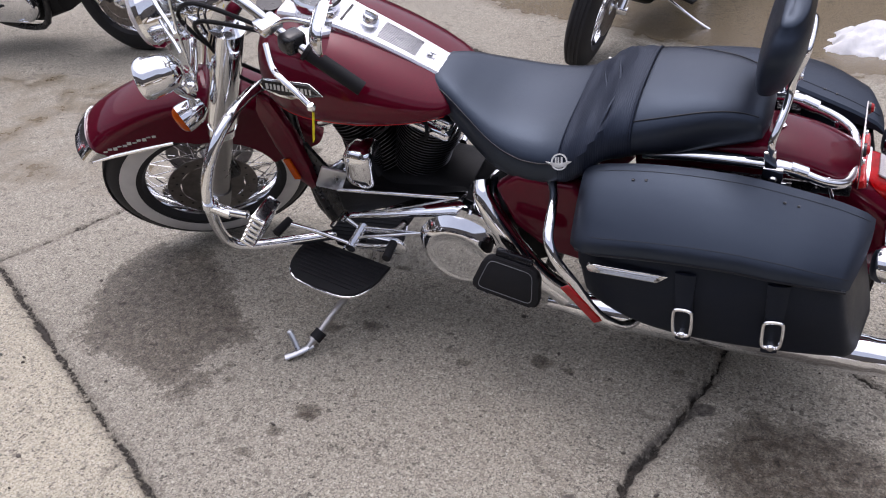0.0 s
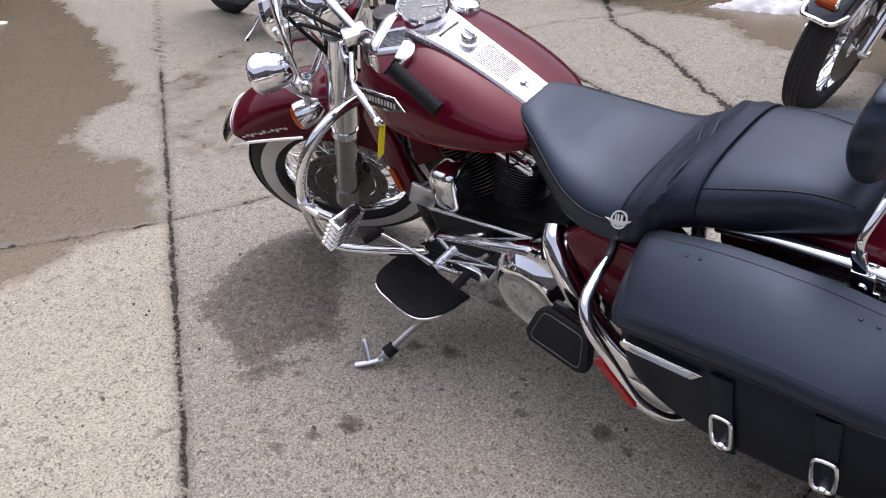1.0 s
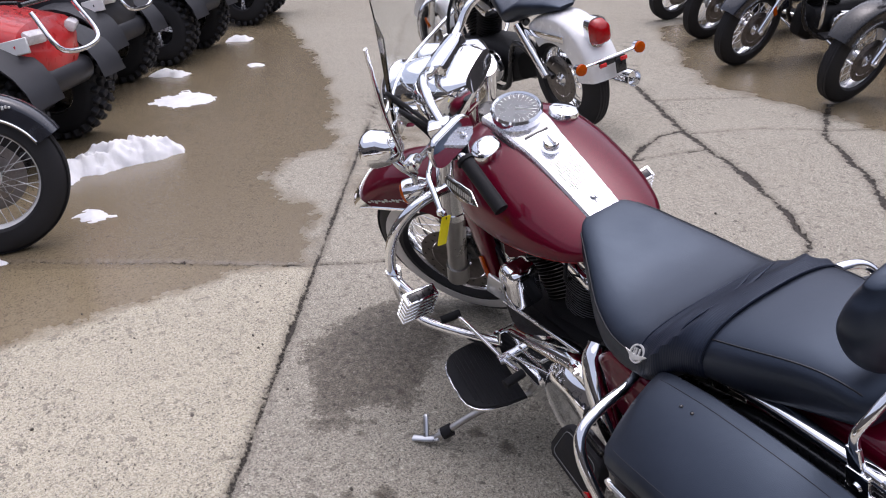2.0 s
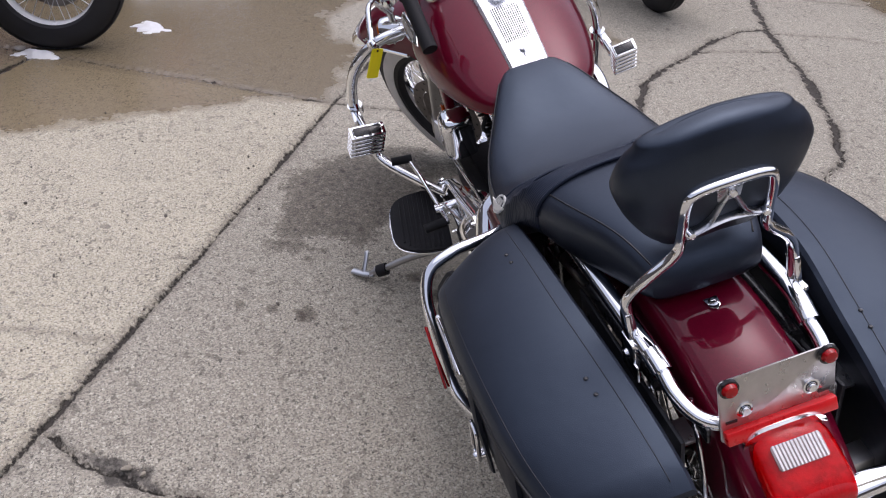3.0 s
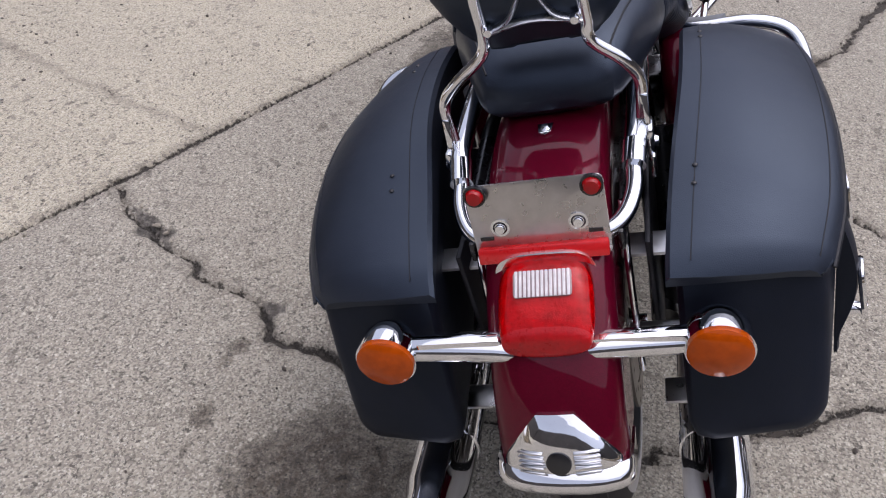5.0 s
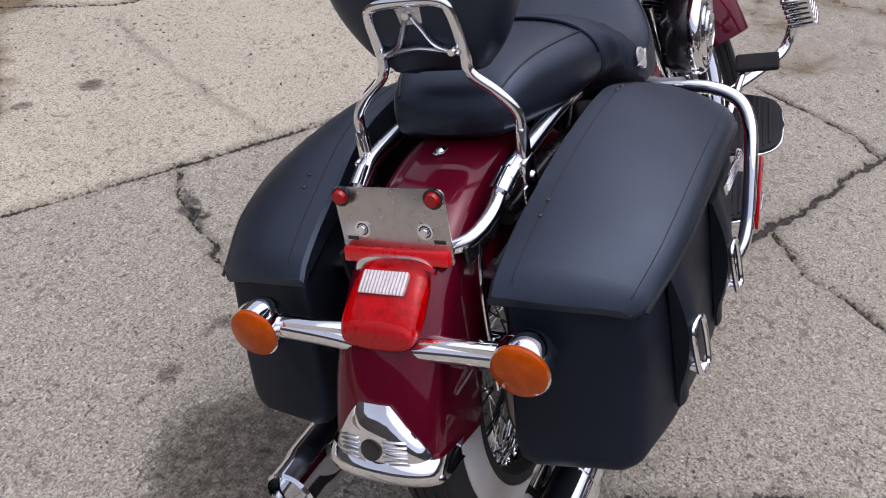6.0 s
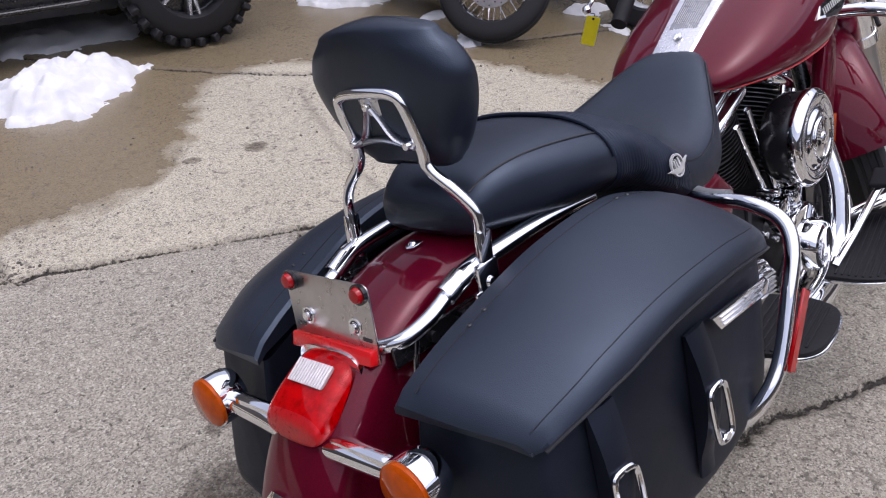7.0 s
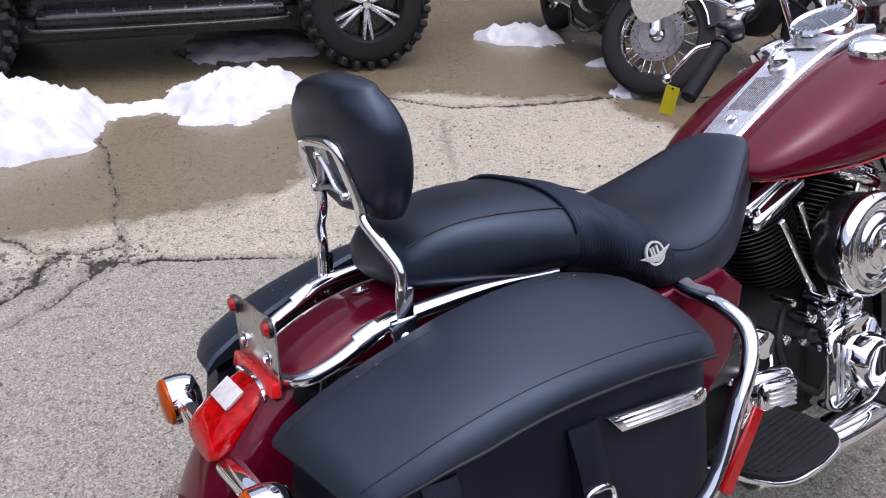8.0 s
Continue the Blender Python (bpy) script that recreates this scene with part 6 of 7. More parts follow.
folded = part("passenger_floorboard", slab(board_shape(1.0), 0.028, 0.008, 3), RUBBER, bike, "black passenger floorboard folded up", fold_m)
part("edge_line", tube([(x, y, 0.0285) for x, y in board_shape(0.8)], 0.0009, 6, 1, True), GREYRUBBER, folded, "bright inlaid line", fold_m)
part("hinge", box((0, 0.055, 0.004), (0.1, 0.03, 0.02), 0.006), BLACK, folded, at=fold_m)
floorboard("passenger_floorboard", pose(-0.54, 0.25, 0.372, 0, 0, 186), 0.225, 0.145, "lowered passenger floorboard")
shift = part("shift_linkage", joined(tube([(-1.25, -0.285, 0.445), (-1.18, -0.27, 0.415), (-1.08, -0.25, 0.36)], 0.0065), tube([(-1.08, -0.25, 0.36), (-0.98, -0.25, 0.375), (-0.93, -0.265, 0.41)], 0.0065), tube([(-1.08, -0.2, 0.36), (-1.08, -0.265, 0.36)], 0.016), tube([(-1.06, -0.24, 0.385), (-0.86, -0.22, 0.425)], 0.004)), CHROME, bike, "chrome heel and toe shifter")
part("toe_peg", tube([(-1.25, -0.275, 0.448), (-1.258, -0.335, 0.452)], 0.0125, 12), RUBBER, shift, "black rubber peg")
part("heel_peg", tube([(-0.93, -0.26, 0.412), (-0.925, -0.32, 0.412)], 0.0125, 12), RUBBER, shift, "black rubber peg")
pedal = part("brake_pedal", tube([(-1.0, 0.24, 0.29), (-1.1, 0.25, 0.33), (-1.2, 0.27, 0.40), (-1.21, 0.29, 0.42)], 0.0095), CHROME, bike, "chrome brake pedal")
part("pedal_pad", box((-1.225, 0.305, 0.425), (0.070, 0.110, 0.016), 0.007, 3, (0, 16, 6)), RUBBER, pedal, "black rubber pedal pad")
for s in BOTH:
    bar = [(-1.30, s * 0.045, 0.78), (-1.315, s * 0.16, 0.80), (-1.325, s * 0.27, 0.79), (-1.35, s * 0.35, 0.73), (-1.385, s * 0.385, 0.63), (-1.41, s * 0.385, 0.52), (-1.42, s * 0.37, 0.43), (-1.39, s * 0.345, 0.385), (-1.3, s * 0.29, 0.362), (-1.15, s * 0.2, 0.345), (-1.12, s * 0.13, 0.34)]
    crash = part("crash_bar", tube(bar, 0.016, 14), CHROME, bike, "chrome engine guard bar")
    part("clamp", joined(tube([(-1.39, s * 0.385, 0.60), (-1.397, s * 0.385, 0.575)], 0.023, 14), box((-1.36, s * 0.39, 0.575), (0.07, 0.03, 0.026), 0.008, 2, (0, 15, 0))), CHROME, crash, "chrome peg clamp")
    wide_ = 1.0 if s > 0 else 1.45
    pm_ = pose(-1.252 if s > 0 else -1.24, 0.405 if s > 0 else -0.388, 0.553, 10 * s, 35, 0)
    peg = part("highway_peg", box((0, 0, 0), (0.030, 0.060 * wide_, 0.118), 0.006, 2), BLACK, crash, "ribbed chrome and black highway peg", pm_)
    for k in range(6):
        part("peg_rib", box((0, 0, -0.050 + 0.020 * k), (0.040, 0.070 * wide_, 0.011), 0.003, 2), CHROME, peg, at=pm_)
    for e in BOTH:
        part("peg_rail", box((0, e * 0.027 * wide_, 0), (0.036, 0.008, 0.116), 0.003, 1), CHROME, peg, at=pm_)
    part("peg_arm", tube([(-1.36, s * 0.39, 0.575), (-1.28, s * 0.382, 0.565)], 0.012), CHROME, peg)
# Grey metal puts the ground's dark reflection into the chrome stand's colour.
stand = part("side_stand", joined(tube([(-1.03, -0.13, 0.22), (-1.1, -0.33, 0.215), (-1.145, -0.46, 0.175), (-1.16, -0.495, 0.16)], 0.0105, 12), tube([(-1.145, -0.46, 0.175), (-1.152, -0.477, 0.168)], 0.017, 12)), FORKGREY, bike, "chrome side stand, coloured grey for its dark reflections")
foot = tube([(-1.15, -0.485, 0.162), (-1.18, -0.515, 0.157), (-1.215, -0.545, 0.155)], 0.0125, 10, flat=0.5)
part("stand_foot", joined(foot, tube([(-1.185, -0.515, 0.16), (-1.212, -0.49, 0.20), (-1.218, -0.486, 0.204)], 0.0085, 10, flat=0.6)), SATIN, stand, "worn bright stand foot")
part("rubber_ring", tube([(-1.138, -0.445, 0.178), (-1.15, -0.472, 0.17)], 0.019, 14), RUBBER, stand)


# ---- the yard: other machines, snow, the unseen backdrop walls ----
def parked_bike(label, m, coat, front_coat=None, wheelbase=1.62, steer=0.0, rim=None, white=False, lean=9.0, tail=True, bags=False, disc=(1,), saddle=0.74, pipe=1, front_disc=(-1,)):
    """A parked cruiser: x to the rear, from the ground below its rear axle."""
    b = thing("parked_motorcycle", label, "motorcycle", m @ pose(0, 0, 0, lean, 0, 0), "motorcycles parked in the yard")
    rear, front = V(0, 0, 0.325), V(-wheelbase, 0, 0.325)
    rake, q = radians(28), V(-wheelbase - 0.15, 0, 0)
    turn = Matrix.Translation(q) @ Matrix.Rotation(radians(steer), 4, V(math.sin(rake), 0, math.cos(rake))) @ Matrix.Translation(-q)
    rim = rim or CHROME
    road_wheel("rear_wheel", b, Matrix.Translation(rear), 0.325, 0.14, 0.205, white, disc, 28, rim, False)
    road_wheel("front_wheel", b, turn @ Matrix.Translation(front), 0.325, 0.12, 0.225, white, front_disc, 36, rim, False)
    fc = front_coat or coat
    mud = part("rear_fender", fender_shell(rear, 0.40, 0.105, 125, 8, 0.13, n=30, crown=0.035), coat, b)
    mudf = part("front_fender", fender_shell(front, 0.375, 0.082, 150, 25, 0.07, n=30, crown=0.035), fc, b, at=turn)
    for s in BOTH:
        part("trim_strip", tube([V(front.x + 0.275 * math.cos(radians(a)), s * 0.084, front.z + 0.275 * math.sin(radians(a))) for a in spread(148, 60, 8)], 0.006, 6), CHROME, mudf, "chrome edge strip", turn)
        lo, hi = V(front.x, s * 0.115, 0.325), V(front.x + 0.37, s * 0.115, 1.02)
        leg = part("fork_leg", joined(tube([lo, lo + (hi - lo) * 0.5], 0.032, 12), tube([lo + (hi - lo) * 0.48, hi], 0.024, 12)), CHROME, b, "chrome fork leg", turn)
        part("reflector", box(tuple(lo + (hi - lo) * 0.25 + V(-0.02, s * 0.036, 0)), (0.03, 0.008, 0.08), 0.003, 1, (0, -28, 0)), AMBER, leg, "amber reflector", turn)
        part("axle_cap", lathe([(0.0, s * 0.15), (0.02, s * 0.147), (0.026, s * 0.12), (0.026, s * 0.1)], 12, "y", tuple(front)), CHROME, leg, at=turn)
        part("muffler" if s == pipe else "strut", lathe([(0.0, -0.75), (0.022, -0.75), (0.03, -0.55), (0.045, -0.4), (0.048, 0.30), (0.05, 0.34), (0.044, 0.34), (0.04, 0.3), (0.0, 0.28)], 20, "x", (0, s * 0.2, 0.30)) if s == pipe else box((-0.05, s * 0.115, 0.6), (0.4, 0.012, 0.04), 0.005), CHROME, b)
        part("shock", tube([(-0.28, s * 0.14, 0.64), (-0.04, s * 0.14, 0.36)], 0.028, 12), CHROME, b, "chrome shock absorber")
        part("crash_bar", tube([(front.x + 0.42, s * 0.06, 0.75), (front.x + 0.40, s * 0.3, 0.7), (front.x + 0.38, s * 0.36, 0.5), (front.x + 0.45, s * 0.28, 0.36), (front.x + 0.55, s * 0.1, 0.32)], 0.014, 10), CHROME, b)
        part("grip", tube([(front.x + 0.62, s * 0.37, 1.06), (front.x + 0.7, s * 0.43, 1.03)], 0.019, 10), RUBBER, b, at=turn)
        if bags:
            part("saddlebag", loft([[V(x, s * 0.15 + s * y * (1 - 0.12 * e), 0.62 + z * (1 - 0.12 * e)) for y, z in [(u + 0.09, v) for u, v in round_rect(0.17, 0.3, 0.05)]] for x, e in ((-0.34, 1), (-0.32, 0.2), (-0.2, 0), (0.15, 0), (0.24, 0.3), (0.26, 1))]), LEATHER, b, "black leather saddlebag")
            part("bag_guard", tube([(-0.38, s * 0.2, 0.66), (-0.37, s * 0.34, 0.62), (-0.34, s * 0.345, 0.47), (-0.1, s * 0.345, 0.43), (0.2, s * 0.33, 0.45)], 0.01, 10), CHROME, b, "chrome bag guard bar")
    engine_ = part("engine", loft([soft_ring(x, w, t, bb, 3.5, 20) for x, w, t, bb in ((front.x + 0.45, 0.06, 0.36, 0.22), (front.x + 0.52, 0.13, 0.46, 0.18), (-0.62, 0.14, 0.48, 0.18), (-0.42, 0.1, 0.42, 0.24))]), ENGINE, b, "black V-twin engine")
    for tilt in (-24, 24):
        em_ = pose((front.x - 0.4) / 2 + 0.05, 0, 0.36) @ Matrix.Rotation(radians(tilt), 4, "Y")
        part("cylinder", joined(*[lathe([(0.05, z), (0.088, z + 0.001), (0.088, z + 0.007), (0.05, z + 0.008)], 18, ring=True) for z in spread(0.12, 0.29, 10)], lathe([(0.055, 0.08), (0.055, 0.32)], 18)), ENGINE, engine_, at=em_)
        part("rocker_cover", box((0, 0, 0.33), (0.15, 0.18, 0.06), 0.02), CHROME, engine_, at=em_)
    part("primary_cover", slab([(x - 0.75, z + 0.33) for x, z in round_rect(0.46, 0.2, 0.095)], 0.06, 0.015, 3), CHROME, engine_, at=Matrix.Translation((0, -0.14, 0)) @ Matrix.Rotation(radians(90), 4, "X"))
    part("frame", joined(tube([(front.x + 0.4, 0, 0.92), (-0.8, 0, 0.72), (-0.4, 0, 0.6)], 0.026), *[tube([(front.x + 0.42, s * 0.03, 0.85), (front.x + 0.47, s * 0.11, 0.3), (-0.6, s * 0.12, 0.17), (-0.4, s * 0.11, 0.5), (0, s * 0.12, 0.36)], 0.019) for s in BOTH]), BLACK, b, "black tubular frame")
    part("fuel_tank", loft([soft_ring(x, w, t, bb, 2.5, 28, 0.45) for x, w, t, bb in ((front.x + 0.38, 0.05, 0.93, 0.86), (front.x + 0.42, 0.12, 0.98, 0.8), (front.x + 0.6, 0.165, 0.97, 0.76), (-0.72, 0.13, 0.89, 0.74), (-0.6, 0.05, 0.82, 0.76))]), coat, b, "painted fuel tank")
    part("seat", loft([soft_ring(x, w, t, bb, 3.0, 28, 0.55) for x, w, t, bb in ((-0.66, 0.05, 0.83, 0.76), (-0.58, 0.12, 0.8, 0.7), (-0.38, 0.18, saddle, 0.63), (-0.24, 0.16, saddle + 0.06, 0.68), (-0.02, 0.12, saddle + 0.06, 0.72), (0.06, 0.05, saddle + 0.02, 0.74))]), LEATHER, b, "black seat")
    part("handlebar", tube([(front.x + 0.7, -0.43, 1.03), (front.x + 0.58, -0.34, 1.09), (front.x + 0.44, -0.15, 1.12), (front.x + 0.38, 0, 1.05), (front.x + 0.44, 0.15, 1.12), (front.x + 0.58, 0.34, 1.09), (front.x + 0.7, 0.43, 1.03)], 0.0127, 10), CHROME, b, "chrome handlebar", turn)
    hl = part("headlamp", lathe([(0.0, 0.12), (0.05, 0.11), (0.085, 0.06), (0.09, -0.03), (0.08, -0.05), (0.0, -0.05)], 24, "x", (front.x + 0.2, 0, 0.94)), CHROME, b, "chrome headlamp", turn)
    part("lens", lathe([(0.0, -0.062), (0.06, -0.058), (0.08, -0.049), (0.0, -0.049)], 24, "x", (front.x + 0.2, 0, 0.94)), CLEARLENS, hl, at=turn)
    part("side_stand", joined(tube([(-0.95, -0.12, 0.2), (-0.9, -0.3, 0.11), (-0.88, -0.40, 0.072)], 0.011), tube([(-0.88, -0.39, 0.075), (-0.83, -0.42, 0.068)], 0.018, 8, flat=0.5)), CHROME, b, "chrome side stand")
    part("footboard", box((-1.0, -0.27, 0.28), (0.26, 0.11, 0.02), 0.008, 2, (6, 0, 0)), RUBBER, b, "black footboard")
    if tail:
        tl = part("tail_lamp", loft([soft_ring(x, w, t, bb, 3.2, 24) for x, w, t, bb in ((0.30, 0.045, 0.70, 0.58), (0.33, 0.055, 0.71, 0.565), (0.37, 0.05, 0.69, 0.58), (0.385, 0.03, 0.66, 0.61))]), RED, b, "red tail lamp")
        part("bezel", loft([soft_ring(x, w, t, bb, 3.2, 24) for x, w, t, bb in ((0.27, 0.055, 0.72, 0.56), (0.325, 0.062, 0.718, 0.558))]), CHROME, tl, "chrome bezel")
        tb = part("indicator_bar", tube([(0.4, -0.18, 0.5), (0.4, 0.18, 0.5)], 0.011), CHROME, b, "chrome indicator bar")
        part("plate_bracket", joined(box((0.42, 0, 0.49), (0.02, 0.17, 0.03), 0.004), box((0.43, 0.05, 0.45), (0.008, 0.07, 0.08), 0.004)), BLACK, tb, "black plate bracket")
        for s in BOTH:
            si = part("rear_indicator", lathe([(0.0, -0.03), (0.03, -0.02), (0.034, 0.01), (0.0, 0.01)], 18, "x", (0.4, s * 0.2, 0.5)), CHROME, b, "chrome indicator")
            part("lens", lathe([(0.033, 0.009), (0.031, 0.024), (0.0, 0.032), (0.0, 0.009)], 18, "x", (0.4, s * 0.2, 0.5)), AMBER, si, "amber lens")
            part("plate_reflector", box((0.435, s * 0.07, 0.485), (0.008, 0.045, 0.022), 0.003), REDTAPE, tb)
    return b, mudf, front, turn


white, *_r = parked_bike("white cruiser with a bobbed rear fender and amber indicators", pose(-3.72, 1.9, 0, 0, 0, 2) @ Matrix.Scale(1.06, 4), WHITE, lean=11, disc=(-1,))
dark, dmud, dfront, dturn = parked_bike("dark blue-black cruiser with an amber fender light, on its stand", pose(-0.80, 3.86, 0, 0, 0, 81) @ Matrix.Scale(1.03, 4), NAVY, steer=8, lean=12, white=False)
fl = part("fender_light", box((dfront.x - 0.30, 0, dfront.z + 0.262), (0.03, 0.085, 0.05), 0.008, 2, (0, -35, 0)), AMBER, dmud, "amber fender light in a chrome frame", dturn)
part("bezel", box((dfront.x - 0.29, 0, dfront.z + 0.255), (0.03, 0.10, 0.065), 0.01, 2, (0, -35, 0)), CHROME, fl, at=dturn)
part("fender_rail", tube([(dfront.x - 0.26, -0.086, dfront.z + 0.22), (dfront.x - 0.335, -0.06, dfront.z + 0.20), (dfront.x - 0.345, 0, dfront.z + 0.20), (dfront.x - 0.335, 0.06, dfront.z + 0.20), (dfront.x - 0.26, 0.086, dfront.z + 0.22)], 0.01, 8), CHROME, fl, at=dturn)
# Its rims are coloured white for the sky's glare on chrome.
black, bmud, bfront, bturn = parked_bike("black cruiser with bright laced wheels and leather saddlebags", pose(-3.75, -3.13, 0, 0, 0, -100) @ Matrix.Scale(1.07, 4), NAVY, wheelbase=1.55, steer=4, bags=True, lean=6, pipe=-1, rim=WHITE)
parked_bike("black cruiser with a drilled front brake disc, wheel turned aside", pose(-3.21, -3.40, 0, 0, 0, -110) @ Matrix.Scale(0.94, 4), BLACK, wheelbase=1.55, steer=46, bags=True, lean=8, front_disc=(1,))
for s in BOTH:
    rows = [box((bfront.x - 0.16 + 0.013 * k, s * 0.084, bfront.z + 0.30 + 0.003 * (k % 2)), (0.009, 0.004, 0.008 + 0.004 * (k % 3)), 0.001, 1) for k in range(11)]
    part("script", joined(*rows), LETTER, bmud, "pale script on the mudguard", bturn)
for x, y, coat_, txt in ((-4.46, 3.99, NAVY, "dark cruiser with chrome forward trim"), (-5.5, 4.56, BLACK, "black cruiser with dark wheels"), (-6.57, 5.02, NAVY, "dark cruiser at the end of the row"), (-3.19, 3.71, BLACK, "black cruiser beside a patch of snow")):
    a = radians(80)
    parked_bike(txt, pose(x + 1.62 * math.cos(a), y + 1.62 * math.sin(a), 0, 0, 0, 80), coat_, steer=16, lean=9, rim=SATIN if coat_ is BLACK else CHROME)


def knobby_wheel(owner, at, R=0.33, w=0.24, rim_r=0.19, spokes=5):
    """A quad wheel: blocky tyre on a dished alloy rim, its axle along y, outer face to minus y."""
    wh = part("wheel", lathe([(0.03, -w * 0.3), (0.03, w * 0.3)], 12, "y"), DARKPLASTIC, owner, "alloy wheel with knobby tyre", at)
    prof = []
    for k in range(13):
        a = math.pi * k / 12
        c, s = math.cos(a), math.sin(a)
        prof.append((rim_r + (R - 0.025 - rim_r) * abs(s) ** 0.5, w / 2 * math.copysign(abs(c) ** 0.6, c)))
    part("tyre", lathe(prof + [(rim_r - 0.01, -w * 0.4), (rim_r - 0.01, w * 0.4)], 40, "y", ring=True), TYRE, wh, at=at)
    knobs = []
    for k in range(26):
        a = 360 * k / 26
        for y, off, sx in ((-0.42, 0, 0.035), (-0.16, 7, 0.045), (0.16, 0, 0.045), (0.42, 7, 0.035)):
            rr = R - 0.017 if abs(y) < 0.3 else R - 0.03
            bx = box((0, 0, 0), (sx, w * 0.22, 0.045), 0.006, 1, (0, 0, 20 if y > 0 else -20))
            bx.transform(Matrix.Rotation(radians(a + off), 4, "Y") @ Matrix.Translation((0, y * w, rr)))
            knobs.append(bx)
    part("tread_block", joined(*knobs), TYRE, wh, "blocky tread", at)
    rimo = part("rim", lathe([(rim_r, -w * 0.42), (rim_r + 0.008, -w * 0.42), (rim_r - 0.002, -w * 0.36), (rim_r - 0.012, -w * 0.1), (rim_r - 0.012, w * 0.4), (rim_r, w * 0.4)], 40, "y", ring=True), SATIN, wh, at=at)
    part("dish", lathe([(rim_r - 0.01, -w * 0.08), (rim_r - 0.012, -w * 0.04), (0.0, -w * 0.04), (0.0, -w * 0.1)], 32, "y"), BLACK, wh, "black dished wheel centre", at)
    for k in range(spokes):
        for d in (-7, 7):
            sp = box((0, -w * 0.30, rim_r * 0.55), (0.02, 0.03, rim_r * 0.86), 0.005, 1, (8, 0, 0))
            sp.transform(Matrix.Rotation(radians(360 * k / spokes + d), 4, "Y"))
            part("wheel_spoke", sp, CONSOLE, wh, at=at)
    part("centre_cap", lathe([(0.0, -w * 0.36), (0.022, -w * 0.35), (0.034, -w * 0.3), (0.036, -w * 0.12)], 20, "y"), CHROME, wh, at=at)
    for k in range(4):
        part("wheel_nut", lathe([(0.0, -w * 0.34), (0.007, -w * 0.33), (0.009, -w * 0.2)], 8, "y", (0.045 * math.cos(radians(90 * k + 45)), 0, 0.045 * math.sin(radians(90 * k + 45)))), CHROME, wh, at=at)
    return wh


# side-by-side vehicle: x to its rear, its shown flank at y = 0 and its body on the minus-y side
side = thing("utility_vehicle", "black open-sided utility vehicle with alloy wheels", "vehicle", pose(-1.66, -3.15, 0, 0, 0, -15))
FLIP = Matrix.Rotation(radians(180), 4, "Z")
for x in (0.0, 2.15):
    knobby_wheel(side, pose(x, -0.10, 0.365) @ FLIP, 0.365, 0.25, 0.205, 6)
    knobby_wheel(side, pose(x, -1.35, 0.365), 0.365, 0.25, 0.205, 6)
hull = part("body", joined(box((1.05, -0.75, 0.40), (2.9, 1.0, 0.2), 0.05, 3), box((-0.2, -0.75, 0.72), (0.8, 0.9, 0.4), 0.12, 4), box((2.15, -0.75, 0.72), (0.9, 1.0, 0.36), 0.1, 4), box((1.35, -0.75, 0.8), (0.14, 0.95, 0.7), 0.05, 3)), BLACK, side, "glossy black body")
# Unseen pan added under the hull to block light from the ground.
part("shade_pan", joined(box((1.07, -0.75, 0.27), (1.5, 1.1, 0.12), 0.03, 2)), DARKPLASTIC, hull, "black pan added to darken the ground below")
part("sill", box((1.07, -0.17, 0.335), (1.28, 0.16, 0.09), 0.025, 3), BLACK, hull, "black rocker panel")
part("step_rail", tube([(0.42, -0.08, 0.33), (0.55, -0.05, 0.305), (1.6, -0.05, 0.305), (1.75, -0.08, 0.33)], 0.02, 10, flat=0.6), BLACK, hull, "black step rail")
for k in range(6):
    part("bolt", lathe([(0.0, 0.012), (0.008, 0.01), (0.01, 0.0)], 8, "z", (0.6 + 0.18 * k, -0.14, 0.38)), CHROME, hull)
for x in (0.0, 2.15):
    arch = [V(x + 0.46 * math.cos(radians(a)), -0.03, 0.37 + 0.46 * math.sin(radians(a))) for a in spread(15, 165, 10)]
    part("fender_flare", tube([p + V(0, -0.09, 0) for p in arch], 0.10, 10, 2, flat=0.25), DARKPLASTIC, side, "matt black fender flare")
part("seat", joined(box((1.15, -0.75, 0.62), (0.5, 0.9, 0.14), 0.05, 3), box((1.42, -0.75, 0.9), (0.14, 0.9, 0.55), 0.06, 3)), LEATHER, side, "black bench seat")
part("roll_cage", joined(*[tube([(0.2, -0.35 - 0.8 * q, 0.85), (0.65, -0.4 - 0.7 * q, 1.6), (1.5, -0.4 - 0.7 * q, 1.65), (1.75, -0.35 - 0.8 * q, 0.9)], 0.025, 10) for q in (0, 1)], tube([(0.65, -0.4, 1.6), (0.65, -1.1, 1.6)], 0.025), tube([(1.5, -0.4, 1.65), (1.5, -1.1, 1.65)], 0.025)), BLACK, side, "black roll cage")


